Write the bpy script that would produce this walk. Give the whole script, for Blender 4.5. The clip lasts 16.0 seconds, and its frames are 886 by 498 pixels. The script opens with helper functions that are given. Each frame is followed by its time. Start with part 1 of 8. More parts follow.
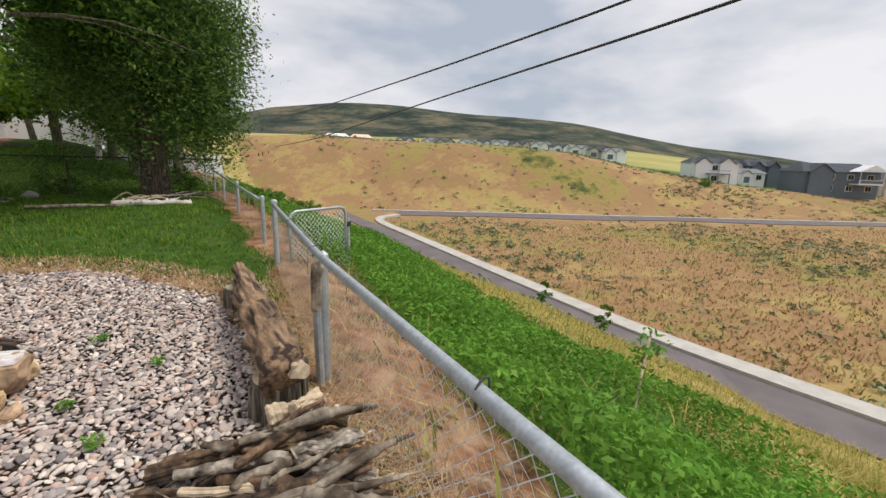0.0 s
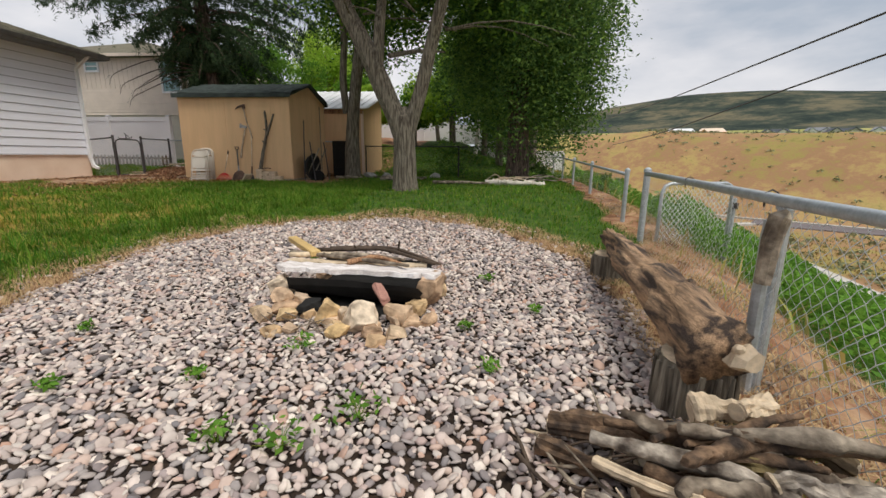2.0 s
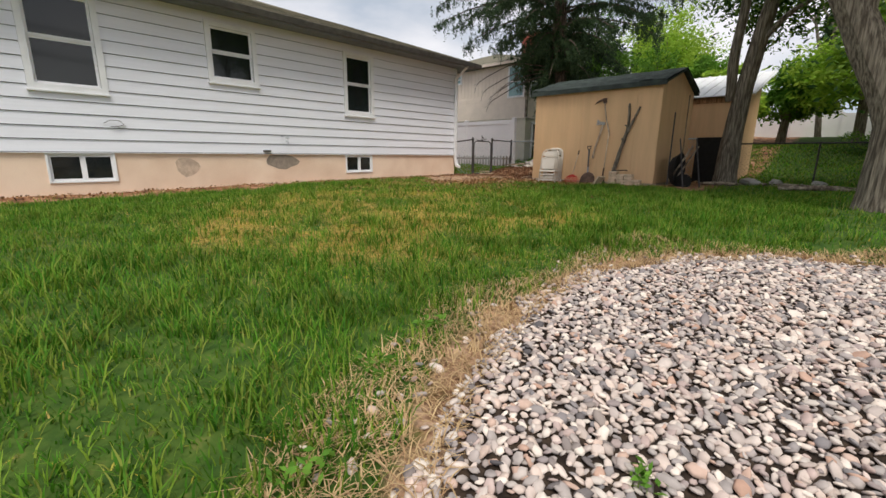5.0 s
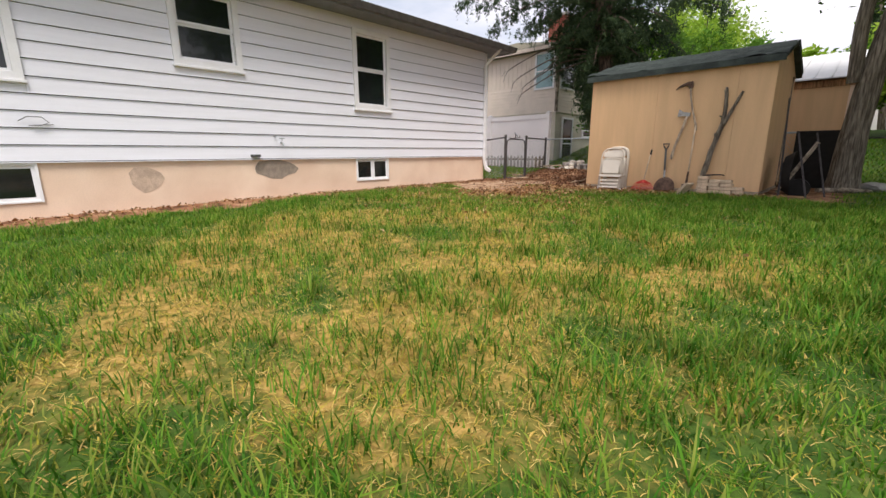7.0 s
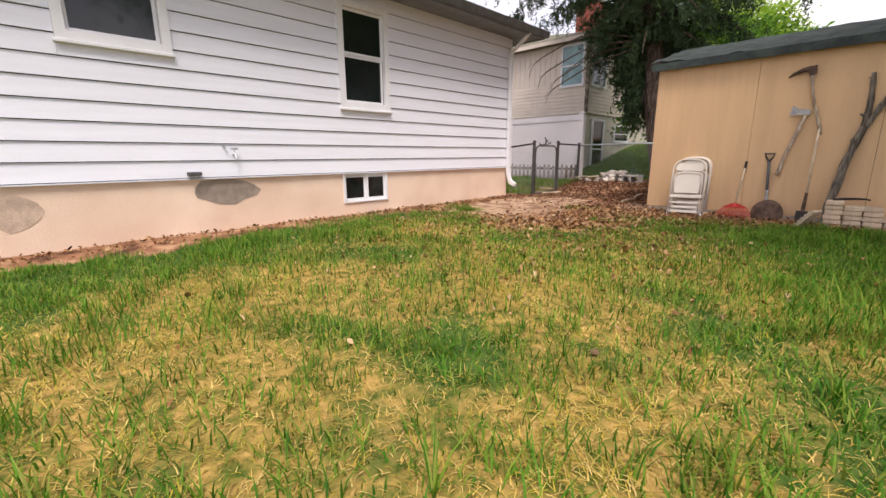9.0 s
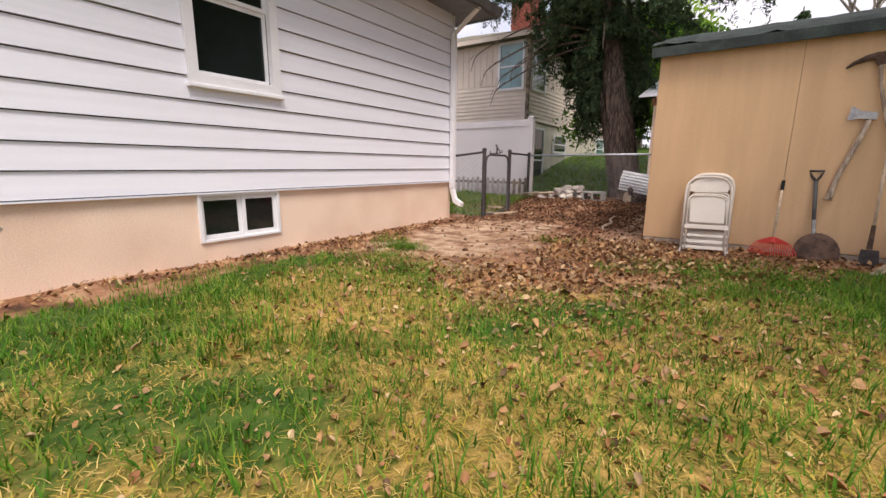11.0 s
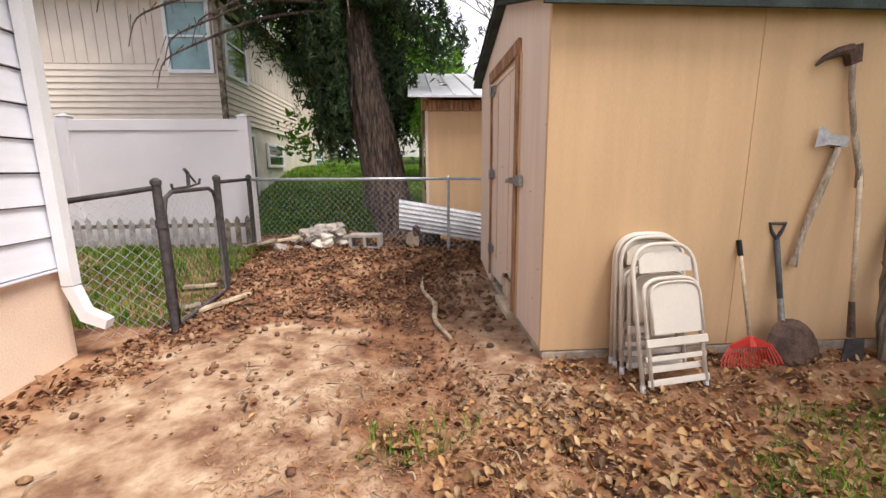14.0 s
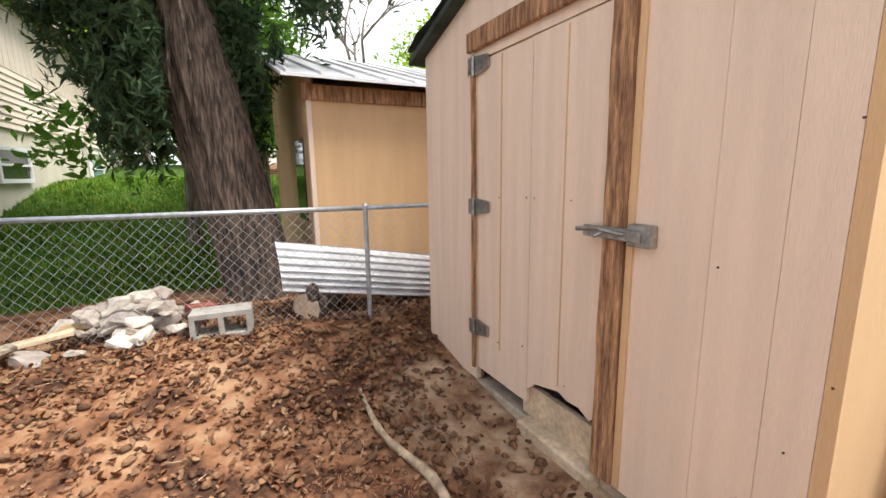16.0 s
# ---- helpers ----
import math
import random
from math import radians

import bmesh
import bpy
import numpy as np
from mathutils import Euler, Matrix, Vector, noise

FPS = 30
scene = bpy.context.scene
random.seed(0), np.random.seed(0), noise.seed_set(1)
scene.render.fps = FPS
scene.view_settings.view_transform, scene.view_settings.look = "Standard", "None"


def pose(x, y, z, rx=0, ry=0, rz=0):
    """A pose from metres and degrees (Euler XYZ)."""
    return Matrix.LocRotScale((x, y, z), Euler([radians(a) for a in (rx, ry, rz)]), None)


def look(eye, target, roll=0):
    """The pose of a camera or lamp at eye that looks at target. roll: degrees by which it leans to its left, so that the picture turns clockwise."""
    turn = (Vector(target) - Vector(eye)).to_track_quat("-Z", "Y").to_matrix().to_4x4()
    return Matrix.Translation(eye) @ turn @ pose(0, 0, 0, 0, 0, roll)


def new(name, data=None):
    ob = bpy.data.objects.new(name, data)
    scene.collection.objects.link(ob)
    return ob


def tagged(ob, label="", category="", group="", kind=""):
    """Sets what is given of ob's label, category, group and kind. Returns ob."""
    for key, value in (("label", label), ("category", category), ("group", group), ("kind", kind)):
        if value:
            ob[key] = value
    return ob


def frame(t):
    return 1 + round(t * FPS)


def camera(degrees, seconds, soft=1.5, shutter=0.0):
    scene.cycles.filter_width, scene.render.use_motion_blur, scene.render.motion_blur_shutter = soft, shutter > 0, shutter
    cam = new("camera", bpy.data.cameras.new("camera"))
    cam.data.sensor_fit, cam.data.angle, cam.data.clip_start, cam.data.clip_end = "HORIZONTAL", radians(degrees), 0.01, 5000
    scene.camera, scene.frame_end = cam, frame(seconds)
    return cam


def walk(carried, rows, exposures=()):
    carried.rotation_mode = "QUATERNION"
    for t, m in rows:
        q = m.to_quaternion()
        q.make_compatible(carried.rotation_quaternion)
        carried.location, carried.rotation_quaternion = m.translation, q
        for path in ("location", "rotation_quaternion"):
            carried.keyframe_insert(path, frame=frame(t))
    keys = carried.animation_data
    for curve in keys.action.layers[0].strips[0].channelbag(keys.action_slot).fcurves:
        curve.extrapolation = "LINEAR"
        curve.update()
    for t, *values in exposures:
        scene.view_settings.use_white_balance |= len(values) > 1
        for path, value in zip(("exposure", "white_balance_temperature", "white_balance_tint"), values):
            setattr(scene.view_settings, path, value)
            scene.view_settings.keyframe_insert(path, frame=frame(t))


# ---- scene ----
cam = camera(93.3, 16.0)
PATH = [
    (0, (11.153, -11.421, 1.143), (12.335, -9.86, 0.732), 1.5),
    (0.5, (11.064, -11.293, 1.075), (11.965, -9.557, 0.655), 1.3),
    (1, (10.972, -11.166, 0.968), (11.538, -9.297, 0.537), 1.0),
    (1.5, (10.924, -10.978, 0.857), (11.114, -9.036, 0.421), 0.9),
    (2, (10.84, -10.829, 0.742), (10.655, -8.885, 0.305), 0.6),
    (2.5, (10.665, -10.686, 0.651), (10.148, -8.805, 0.211), 0.3),
    (2.9, (10.509, -10.591, 0.662), (9.764, -8.789, 0.213), -0.1),
    (3, (10.427, -10.527, 0.662), (9.63, -8.747, 0.22), 0.2),
    (3.5, (10.128, -10.317, 0.634), (9.107, -8.656, 0.189), 0.2),
    (4, (9.761, -10.169, 0.653), (8.569, -8.627, 0.205), 0.3),
    (4.5, (9.334, -10.077, 0.677), (8.03, -8.629, 0.228), 0.3),
    (4.7, (9.158, -10.043, 0.682), (7.829, -8.616, 0.239), 0.7),
    (6.8, (7.143, -8.997, 0.742), (5.798, -7.589, 0.287), 0.0),
    (7, (6.979, -8.843, 0.755), (5.63, -7.436, 0.307), -0.2),
    (7.5, (6.605, -8.437, 0.796), (5.252, -7.032, 0.355), -0.3),
    (8, (6.235, -8.055, 0.8), (4.867, -6.662, 0.366), -0.4),
    (8.5, (5.824, -7.755, 0.91), (4.442, -6.375, 0.479), -0.4),
    (8.7, (5.669, -7.595, 0.898), (4.284, -6.219, 0.464), -0.4),
    (10.8, (3.969, -5.975, 0.907), (2.797, -4.405, 0.505), 0.4),
    (11, (3.837, -5.792, 0.926), (2.726, -4.177, 0.532), 0.5),
    (11.5, (3.481, -5.26, 0.993), (2.566, -3.524, 0.605), 0.6),
    (12, (3.16, -4.749, 1.027), (2.492, -2.903, 0.646), 0.4),
    (12.5, (2.882, -4.216, 1.099), (2.469, -2.296, 0.723), 0.1),
    (13, (2.579, -3.7, 1.124), (2.385, -1.745, 0.747), -0.2),
    (13.5, (2.329, -3.275, 1.197), (2.315, -1.31, 0.823), -0.5),
    (14, (2.215, -2.76, 1.247), (2.354, -0.8, 0.875), -0.5),
    (14.5, (2.091, -2.26, 1.293), (2.39, -0.318, 0.921), -0.7),
    (15, (1.961, -1.7, 1.278), (2.438, 0.206, 0.901), -1.2),
    (15.5, (1.794, -1.128, 1.325), (2.484, 0.711, 0.948), -1.2),
    (16, (1.705, -0.713, 1.389), (2.604, 1.039, 1.036), -0.9),
]
walk(cam, [(t, look(eye, target, roll)) for t, eye, target, roll in PATH], [(0, 0.05, 6500, 7), (1.5, 0.0, 6500, 6), (4.5, 0.15, 6500, 6), (7, 0.60, 6500, 11), (8.5, 0.74, 6550, 15), (11, 0.62, 6550, 16), (12.5, 0.78, 6550, 16), (14.5, 1.1, 6450, 10), (16, 1.45, 6450, 7)])

# ---- world, sun ----
world = bpy.data.worlds.new("world")
scene.world = world
world.use_nodes = True
wn = world.node_tree.nodes
wl = world.node_tree.links
wn.clear()
w_out = wn.new("ShaderNodeOutputWorld")
w_bg = wn.new("ShaderNodeBackground")
w_sky = wn.new("ShaderNodeTexSky")
w_sky.sky_type, w_sky.sun_disc = "NISHITA", False
w_sky.sun_elevation, w_sky.sun_rotation = radians(60), radians(131)
w_co = wn.new("ShaderNodeTexCoord")
w_map = wn.new("ShaderNodeMapping")
w_map.inputs["Scale"].default_value = (1.0, 1.0, 2.8)
w_n1 = wn.new("ShaderNodeTexNoise")
w_n1.inputs["Scale"].default_value, w_n1.inputs["Detail"].default_value, w_n1.inputs["Roughness"].default_value = 2.1, 7.0, 0.52
w_r1 = wn.new("ShaderNodeValToRGB")
w_r1.color_ramp.elements[0].position, w_r1.color_ramp.elements[0].color = 0.36, (5.6, 6.1, 7.2, 1)
w_r1.color_ramp.elements[1].position, w_r1.color_ramp.elements[1].color = 0.60, (10.9, 10.4, 10.8, 1)
w_e = w_r1.color_ramp.elements.new(0.48)
w_e.color = (8.5, 8.4, 9.1, 1)
w_mix = wn.new("ShaderNodeMixRGB")
w_mix.inputs[0].default_value = 0.88
wl.new(w_co.outputs["Generated"], w_map.inputs[0])
wl.new(w_map.outputs[0], w_n1.inputs["Vector"])
wl.new(w_n1.outputs["Fac"], w_r1.inputs[0])
wl.new(w_sky.outputs[0], w_mix.inputs[1])
wl.new(w_r1.outputs[0], w_mix.inputs[2])
wl.new(w_mix.outputs[0], w_bg.inputs[0])
w_bg.inputs[1].default_value = 0.085
wl.new(w_bg.outputs[0], w_out.inputs[0])

sun = new("sun", bpy.data.lights.new("sun", "SUN"))
sun.data.energy, sun.data.angle, sun.data.color = 2.6, radians(24), (1.0, 0.94, 0.86)
sun.matrix_world = look((15.5, -13, 27), (4, -3, 0))


# ---- materials ----
def material(name, color, rough=0.8, scale=8.0, vary=0.25, color2=None, bump=0.15, fine=90.0, metal=0.0, stretch=(1, 1, 1), per_object=0.0, island=0.0, spec=0.4):
    """Two-scale noise colour with grain, wear and bump."""
    m = bpy.data.materials.new(name)
    m.use_nodes = True
    n, l = m.node_tree.nodes, m.node_tree.links
    b = n["Principled BSDF"]
    co = n.new("ShaderNodeTexCoord")
    mp = n.new("ShaderNodeMapping")
    mp.inputs["Scale"].default_value = stretch
    l.new(co.outputs["Object"], mp.inputs[0])
    big = n.new("ShaderNodeTexNoise")
    big.inputs["Scale"].default_value, big.inputs["Detail"].default_value = scale, 4
    small = n.new("ShaderNodeTexNoise")
    small.inputs["Scale"].default_value, small.inputs["Detail"].default_value = fine, 3
    l.new(mp.outputs[0], big.inputs["Vector"])
    l.new(mp.outputs[0], small.inputs["Vector"])
    c2 = color2 or tuple(c * (1 - vary) for c in color)
    ramp = n.new("ShaderNodeValToRGB")
    ramp.color_ramp.elements[0].position, ramp.color_ramp.elements[0].color = 0.38, (*c2, 1)
    ramp.color_ramp.elements[1].position, ramp.color_ramp.elements[1].color = 0.62, (*color, 1)
    l.new(big.outputs["Fac"], ramp.inputs[0])
    hsv = n.new("ShaderNodeHueSaturation")
    l.new(ramp.outputs[0], hsv.inputs["Color"])
    val = n.new("ShaderNodeMapRange")
    val.inputs["From Min"].default_value, val.inputs["From Max"].default_value = 0.3, 0.7
    val.inputs["To Min"].default_value, val.inputs["To Max"].default_value = 1 - vary * 0.6, 1 + vary * 0.6
    l.new(small.outputs["Fac"], val.inputs["Value"])
    last = val.outputs[0]
    for amount, node, out in ((per_object, "ShaderNodeObjectInfo", "Random"), (island, "ShaderNodeNewGeometry", "Random Per Island")):
        if amount:
            inf = n.new(node)
            mr = n.new("ShaderNodeMapRange")
            mr.inputs["To Min"].default_value, mr.inputs["To Max"].default_value = 1 - amount, 1 + amount
            l.new(inf.outputs[out], mr.inputs["Value"])
            mu = n.new("ShaderNodeMath")
            mu.operation = "MULTIPLY"
            l.new(last, mu.inputs[0])
            l.new(mr.outputs[0], mu.inputs[1])
            last = mu.outputs[0]
    l.new(last, hsv.inputs["Value"])
    l.new(hsv.outputs[0], b.inputs["Base Color"])
    b.inputs["Roughness"].default_value = rough
    b.inputs["Metallic"].default_value = metal
    b.inputs["Specular IOR Level"].default_value = spec
    if bump:
        bp = n.new("ShaderNodeBump")
        bp.inputs["Strength"].default_value, bp.inputs["Distance"].default_value = bump, 0.01
        l.new(small.outputs["Fac"], bp.inputs["Height"])
        l.new(bp.outputs[0], b.inputs["Normal"])
    return m


def palette(name, stops, rough=0.8, mottle=25.0, bump=0.3, by="island", noise_mix=0.15, translucent=0.0):
    """Each island or object takes its own colour from a row of stops."""
    m = bpy.data.materials.new(name)
    m.use_nodes = True
    n, l = m.node_tree.nodes, m.node_tree.links
    b = n["Principled BSDF"]
    inf = n.new("ShaderNodeNewGeometry") if by == "island" else n.new("ShaderNodeObjectInfo")
    ramp = n.new("ShaderNodeValToRGB")
    ramp.color_ramp.interpolation = "LINEAR"
    el = ramp.color_ramp.elements
    for i, c in enumerate(stops):
        e = el[i] if i < 2 else el.new(0.5)
        e.color = (*c, 1)
    for i in range(len(stops)):
        el[i].position = i / (len(stops) - 1)
    for i, c in enumerate(stops):
        el[i].color = (*c, 1)
    l.new(inf.outputs["Random Per Island" if by == "island" else "Random"], ramp.inputs[0])
    co = n.new("ShaderNodeTexCoord")
    nz = n.new("ShaderNodeTexNoise")
    nz.inputs["Scale"].default_value, nz.inputs["Detail"].default_value = mottle, 4
    l.new(co.outputs["Object"], nz.inputs["Vector"])
    mr = n.new("ShaderNodeMapRange")
    mr.inputs["From Min"].default_value, mr.inputs["From Max"].default_value = 0.3, 0.7
    mr.inputs["To Min"].default_value, mr.inputs["To Max"].default_value = 1 - noise_mix, 1 + noise_mix
    l.new(nz.outputs["Fac"], mr.inputs["Value"])
    hsv = n.new("ShaderNodeHueSaturation")
    l.new(ramp.outputs[0], hsv.inputs["Color"])
    l.new(mr.outputs[0], hsv.inputs["Value"])
    l.new(hsv.outputs[0], b.inputs["Base Color"])
    b.inputs["Roughness"].default_value = rough
    b.inputs["Specular IOR Level"].default_value = 0.12
    if translucent:
        tr = n.new("ShaderNodeBsdfTranslucent")
        mx = n.new("ShaderNodeMixShader")
        mx.inputs[0].default_value = translucent
        l.new(hsv.outputs[0], tr.inputs[0])
        l.new(b.outputs[0], mx.inputs[1])
        l.new(tr.outputs[0], mx.inputs[2])
        l.new(mx.outputs[0], n["Material Output"].inputs[0])
    if bump:
        bp = n.new("ShaderNodeBump")
        bp.inputs["Strength"].default_value, bp.inputs["Distance"].default_value = bump, 0.01
        l.new(nz.outputs["Fac"], bp.inputs["Height"])
        l.new(bp.outputs[0], b.inputs["Normal"])
    return m


M = {}
M["siding"] = material("painted_siding", (0.78, 0.785, 0.85), 0.55, 3, 0.05, bump=0.05, stretch=(1, 0.3, 6))
# black backing colour stands in for the shade in the lap-board gaps
M["felt_paper"] = material("board_gap_shade", (0.035, 0.035, 0.04), 0.9, 6, 0.3)
M["foundation"] = material("painted_concrete", (0.82, 0.64, 0.50), 0.85, 1.1, 0.12, bump=0.3, color2=(0.72, 0.53, 0.40))
M["patch"] = material("bare_concrete_patch", (0.33, 0.27, 0.22), 0.9, 9, 0.25, bump=0.4)
M["white"] = material("white_paint", (0.80, 0.80, 0.82), 0.45, 4, 0.06, bump=0.04)
M["picket_grey"] = material("worn_white_picket", (0.50, 0.48, 0.47), 0.85, 9, 0.35, fine=40)
M["vinyl"] = material("white_vinyl", (0.88, 0.85, 0.87), 0.4, 2, 0.04, bump=0.02)
M["shingle"] = palette("roof_shingle", [(0.085, 0.08, 0.06), (0.15, 0.14, 0.105), (0.20, 0.175, 0.125)], 0.9, 60, 0.6, "island", 0.3)
M["green_roof"] = material("green_roll_roofing", (0.045, 0.060, 0.054), 0.85, 6, 0.5, bump=0.5, color2=(0.022, 0.03, 0.028))
M["gutter_dark"] = material("dark_gutter", (0.12, 0.115, 0.11), 0.6, 8, 0.3)
M["soffit"] = material("dark_soffit", (0.20, 0.21, 0.23), 0.7, 5, 0.15)
M["glass_dark"] = material("window_glass", (0.012, 0.016, 0.016), 0.06, 3, 0.3, bump=0.0, spec=0.6)
M["glass_blue"] = material("curtained_glass", (0.20, 0.36, 0.38), 0.12, 3, 0.3, bump=0.0, spec=0.6)
M["shed"] = material("tan_painted_plywood", (0.68, 0.445, 0.245), 0.75, 1.6, 0.10, bump=0.15, stretch=(5, 5, 0.5), fine=60)
M["shed_door"] = material("tan_painted_door", (0.80, 0.63, 0.50), 0.75, 2.0, 0.08, bump=0.2, stretch=(6, 6, 0.4), fine=60)
M["old_wood"] = material("worn_brown_wood", (0.50, 0.28, 0.15), 0.85, 5, 0.6, color2=(0.20, 0.10, 0.055), stretch=(8, 8, 0.8), fine=30, bump=0.6)
M["grey_wood"] = material("weathered_grey_wood", (0.36, 0.30, 0.23), 0.9, 10, 0.6, color2=(0.095, 0.07, 0.05), fine=34, bump=0.9)
M["pale_wood"] = material("debarked_pale_wood", (0.68, 0.54, 0.38), 0.8, 6, 0.3, fine=40, bump=0.4)
M["pale_handle"] = material("worn_pale_handle", (0.56, 0.45, 0.33), 0.8, 8, 0.5, color2=(0.26, 0.20, 0.15), stretch=(4, 4, 0.8), fine=40, bump=0.4)
M["bark"] = material("ridged_grey_bark", (0.23, 0.20, 0.155), 0.95, 6, 0.5, color2=(0.075, 0.06, 0.045), stretch=(6.5, 6.5, 0.55), fine=11, bump=1.0)
M["bark_dark"] = material("dark_red_bark", (0.16, 0.115, 0.09), 0.95, 7, 0.6, color2=(0.045, 0.033, 0.027), stretch=(5, 5, 0.6), fine=14, bump=1.0)
M["wire"] = material("zinc_wire", (0.74, 0.77, 0.80), 0.5, 20, 0.2, metal=0.05, bump=0.0)
M["galv"] = material("galvanized_steel", (0.50, 0.54, 0.58), 0.45, 20, 0.2, metal=0.55, bump=0.05)
M["rust_iron"] = material("dark_rusty_pipe", (0.085, 0.075, 0.075), 0.7, 20, 0.4, metal=0.3, bump=0.2)
M["rust"] = material("rusty_steel", (0.14, 0.085, 0.06), 0.75, 15, 0.5, metal=0.35, bump=0.3)
M["steel"] = material("worn_steel", (0.42, 0.41, 0.40), 0.4, 20, 0.3, metal=0.8, bump=0.1)
M["black"] = material("charred_black", (0.012, 0.011, 0.010), 0.8, 10, 0.4, bump=0.3)
M["red"] = material("red_plastic", (0.62, 0.05, 0.035), 0.45, 10, 0.15)
M["chair"] = material("cream_enamel_steel", (0.70, 0.63, 0.54), 0.35, 5, 0.05, bump=0.02)
M["brickred"] = material("red_brick", (0.34, 0.10, 0.07), 0.9, 9, 0.3)
M["tan_siding"] = material("tan_vinyl_siding", (0.72, 0.62, 0.53), 0.6, 3, 0.08)
M["neighbor_low"] = material("cream_stucco", (0.64, 0.59, 0.49), 0.85, 2, 0.12)
M["asphalt"] = material("faded_asphalt", (0.17, 0.145, 0.15), 0.9, 0.6, 0.2)
M["concrete"] = material("pale_concrete", (0.52, 0.49, 0.45), 0.9, 1.5, 0.15)
M["paver_base"] = material("weathered_pale_base", (0.48, 0.40, 0.31), 0.95, 10, 0.3, bump=0.5)
M["block"] = material("cinder_block", (0.40, 0.38, 0.35), 0.95, 12, 0.2, bump=0.5)
M["stone_tan"] = palette("sandstone", [(0.58, 0.38, 0.15), (0.60, 0.49, 0.37), (0.46, 0.31, 0.20), (0.54, 0.41, 0.28), (0.64, 0.45, 0.23), (0.44, 0.30, 0.20)], 0.9, 14, 1.0, "object", 0.5)
M["pebble"] = palette("river_pebbles", [(0.10, 0.092, 0.097), (0.61, 0.50, 0.44), (0.34, 0.30, 0.29), (0.76, 0.67, 0.59), (0.47, 0.36, 0.33), (0.21, 0.195, 0.20), (0.66, 0.56, 0.50), (0.45, 0.28, 0.21)], 0.75, 20, 0.2, "island", 0.15)
M["grass"] = palette("grass_blades", [(0.035, 0.12, 0.010), (0.065, 0.19, 0.014), (0.11, 0.24, 0.022), (0.19, 0.28, 0.03), (0.26, 0.28, 0.06)], 0.6, 3, 0.0, "island", 0.3, 0.35)
M["straw"] = palette("dry_grass_blades", [(0.50, 0.37, 0.05), (0.36, 0.33, 0.04), (0.56, 0.40, 0.12), (0.25, 0.29, 0.03)], 0.7, 3, 0.0, "island", 0.2, 0.3)
M["dead_leaf"] = palette("fallen_leaves", [(0.20, 0.08, 0.035), (0.40, 0.23, 0.10), (0.07, 0.035, 0.02), (0.54, 0.39, 0.22), (0.25, 0.10, 0.04), (0.46, 0.29, 0.14), (0.13, 0.06, 0.03)], 0.8, 40, 0.2, "island", 0.2)
M["dark_leaf"] = palette("dark_fallen_leaves", [(0.13, 0.055, 0.03), (0.24, 0.115, 0.06), (0.06, 0.03, 0.02), (0.36, 0.22, 0.13), (0.17, 0.075, 0.04)], 0.85, 40, 0.2, "island", 0.2)
M["leaf"] = palette("tree_leaves", [(0.035, 0.085, 0.022), (0.07, 0.15, 0.03), (0.13, 0.24, 0.04), (0.24, 0.38, 0.05)], 0.6, 1, 0.0, "island", 0.25, 0.4)
M["leaf_willow"] = palette("willow_leaves", [(0.045, 0.10, 0.035), (0.09, 0.17, 0.05), (0.15, 0.25, 0.06), (0.22, 0.34, 0.07)], 0.6, 1, 0.0, "island", 0.25, 0.45)
M["leaf_lime"] = palette("lime_leaves", [(0.20, 0.36, 0.03), (0.30, 0.46, 0.05), (0.38, 0.52, 0.07)], 0.6, 1, 0.0, "island", 0.2, 0.5)
M["needle"] = palette("spruce_needles", [(0.03, 0.055, 0.03), (0.05, 0.085, 0.04), (0.08, 0.12, 0.05)], 0.7, 1, 0.0, "island", 0.25, 0.15)
M["shrub"] = palette("bank_weeds", [(0.09, 0.21, 0.03), (0.15, 0.32, 0.04), (0.20, 0.36, 0.06)], 0.6, 1, 0.0, "island", 0.25, 0.35)
M["sage"] = palette("sagebrush", [(0.20, 0.23, 0.13), (0.30, 0.31, 0.19), (0.15, 0.18, 0.08)], 0.9, 1, 0.0, "island", 0.25)
M["vane"] = material("blue_grey_lap_siding", (0.13, 0.16, 0.19), 0.7, 0.4, 0.1)
M["dark_roof"] = material("dark_slate_shingles", (0.075, 0.085, 0.10), 0.9, 0.8, 0.2)
M["cream_wall"] = material("cream_stucco_wall", (0.66, 0.60, 0.52), 0.85, 0.5, 0.08)
M["house_white"] = material("bright_white_siding", (0.93, 0.91, 0.87), 0.7, 0.5, 0.04)
M["cable"] = material("black_cable", (0.03, 0.03, 0.035), 0.6, 5, 0.1, bump=0.0)


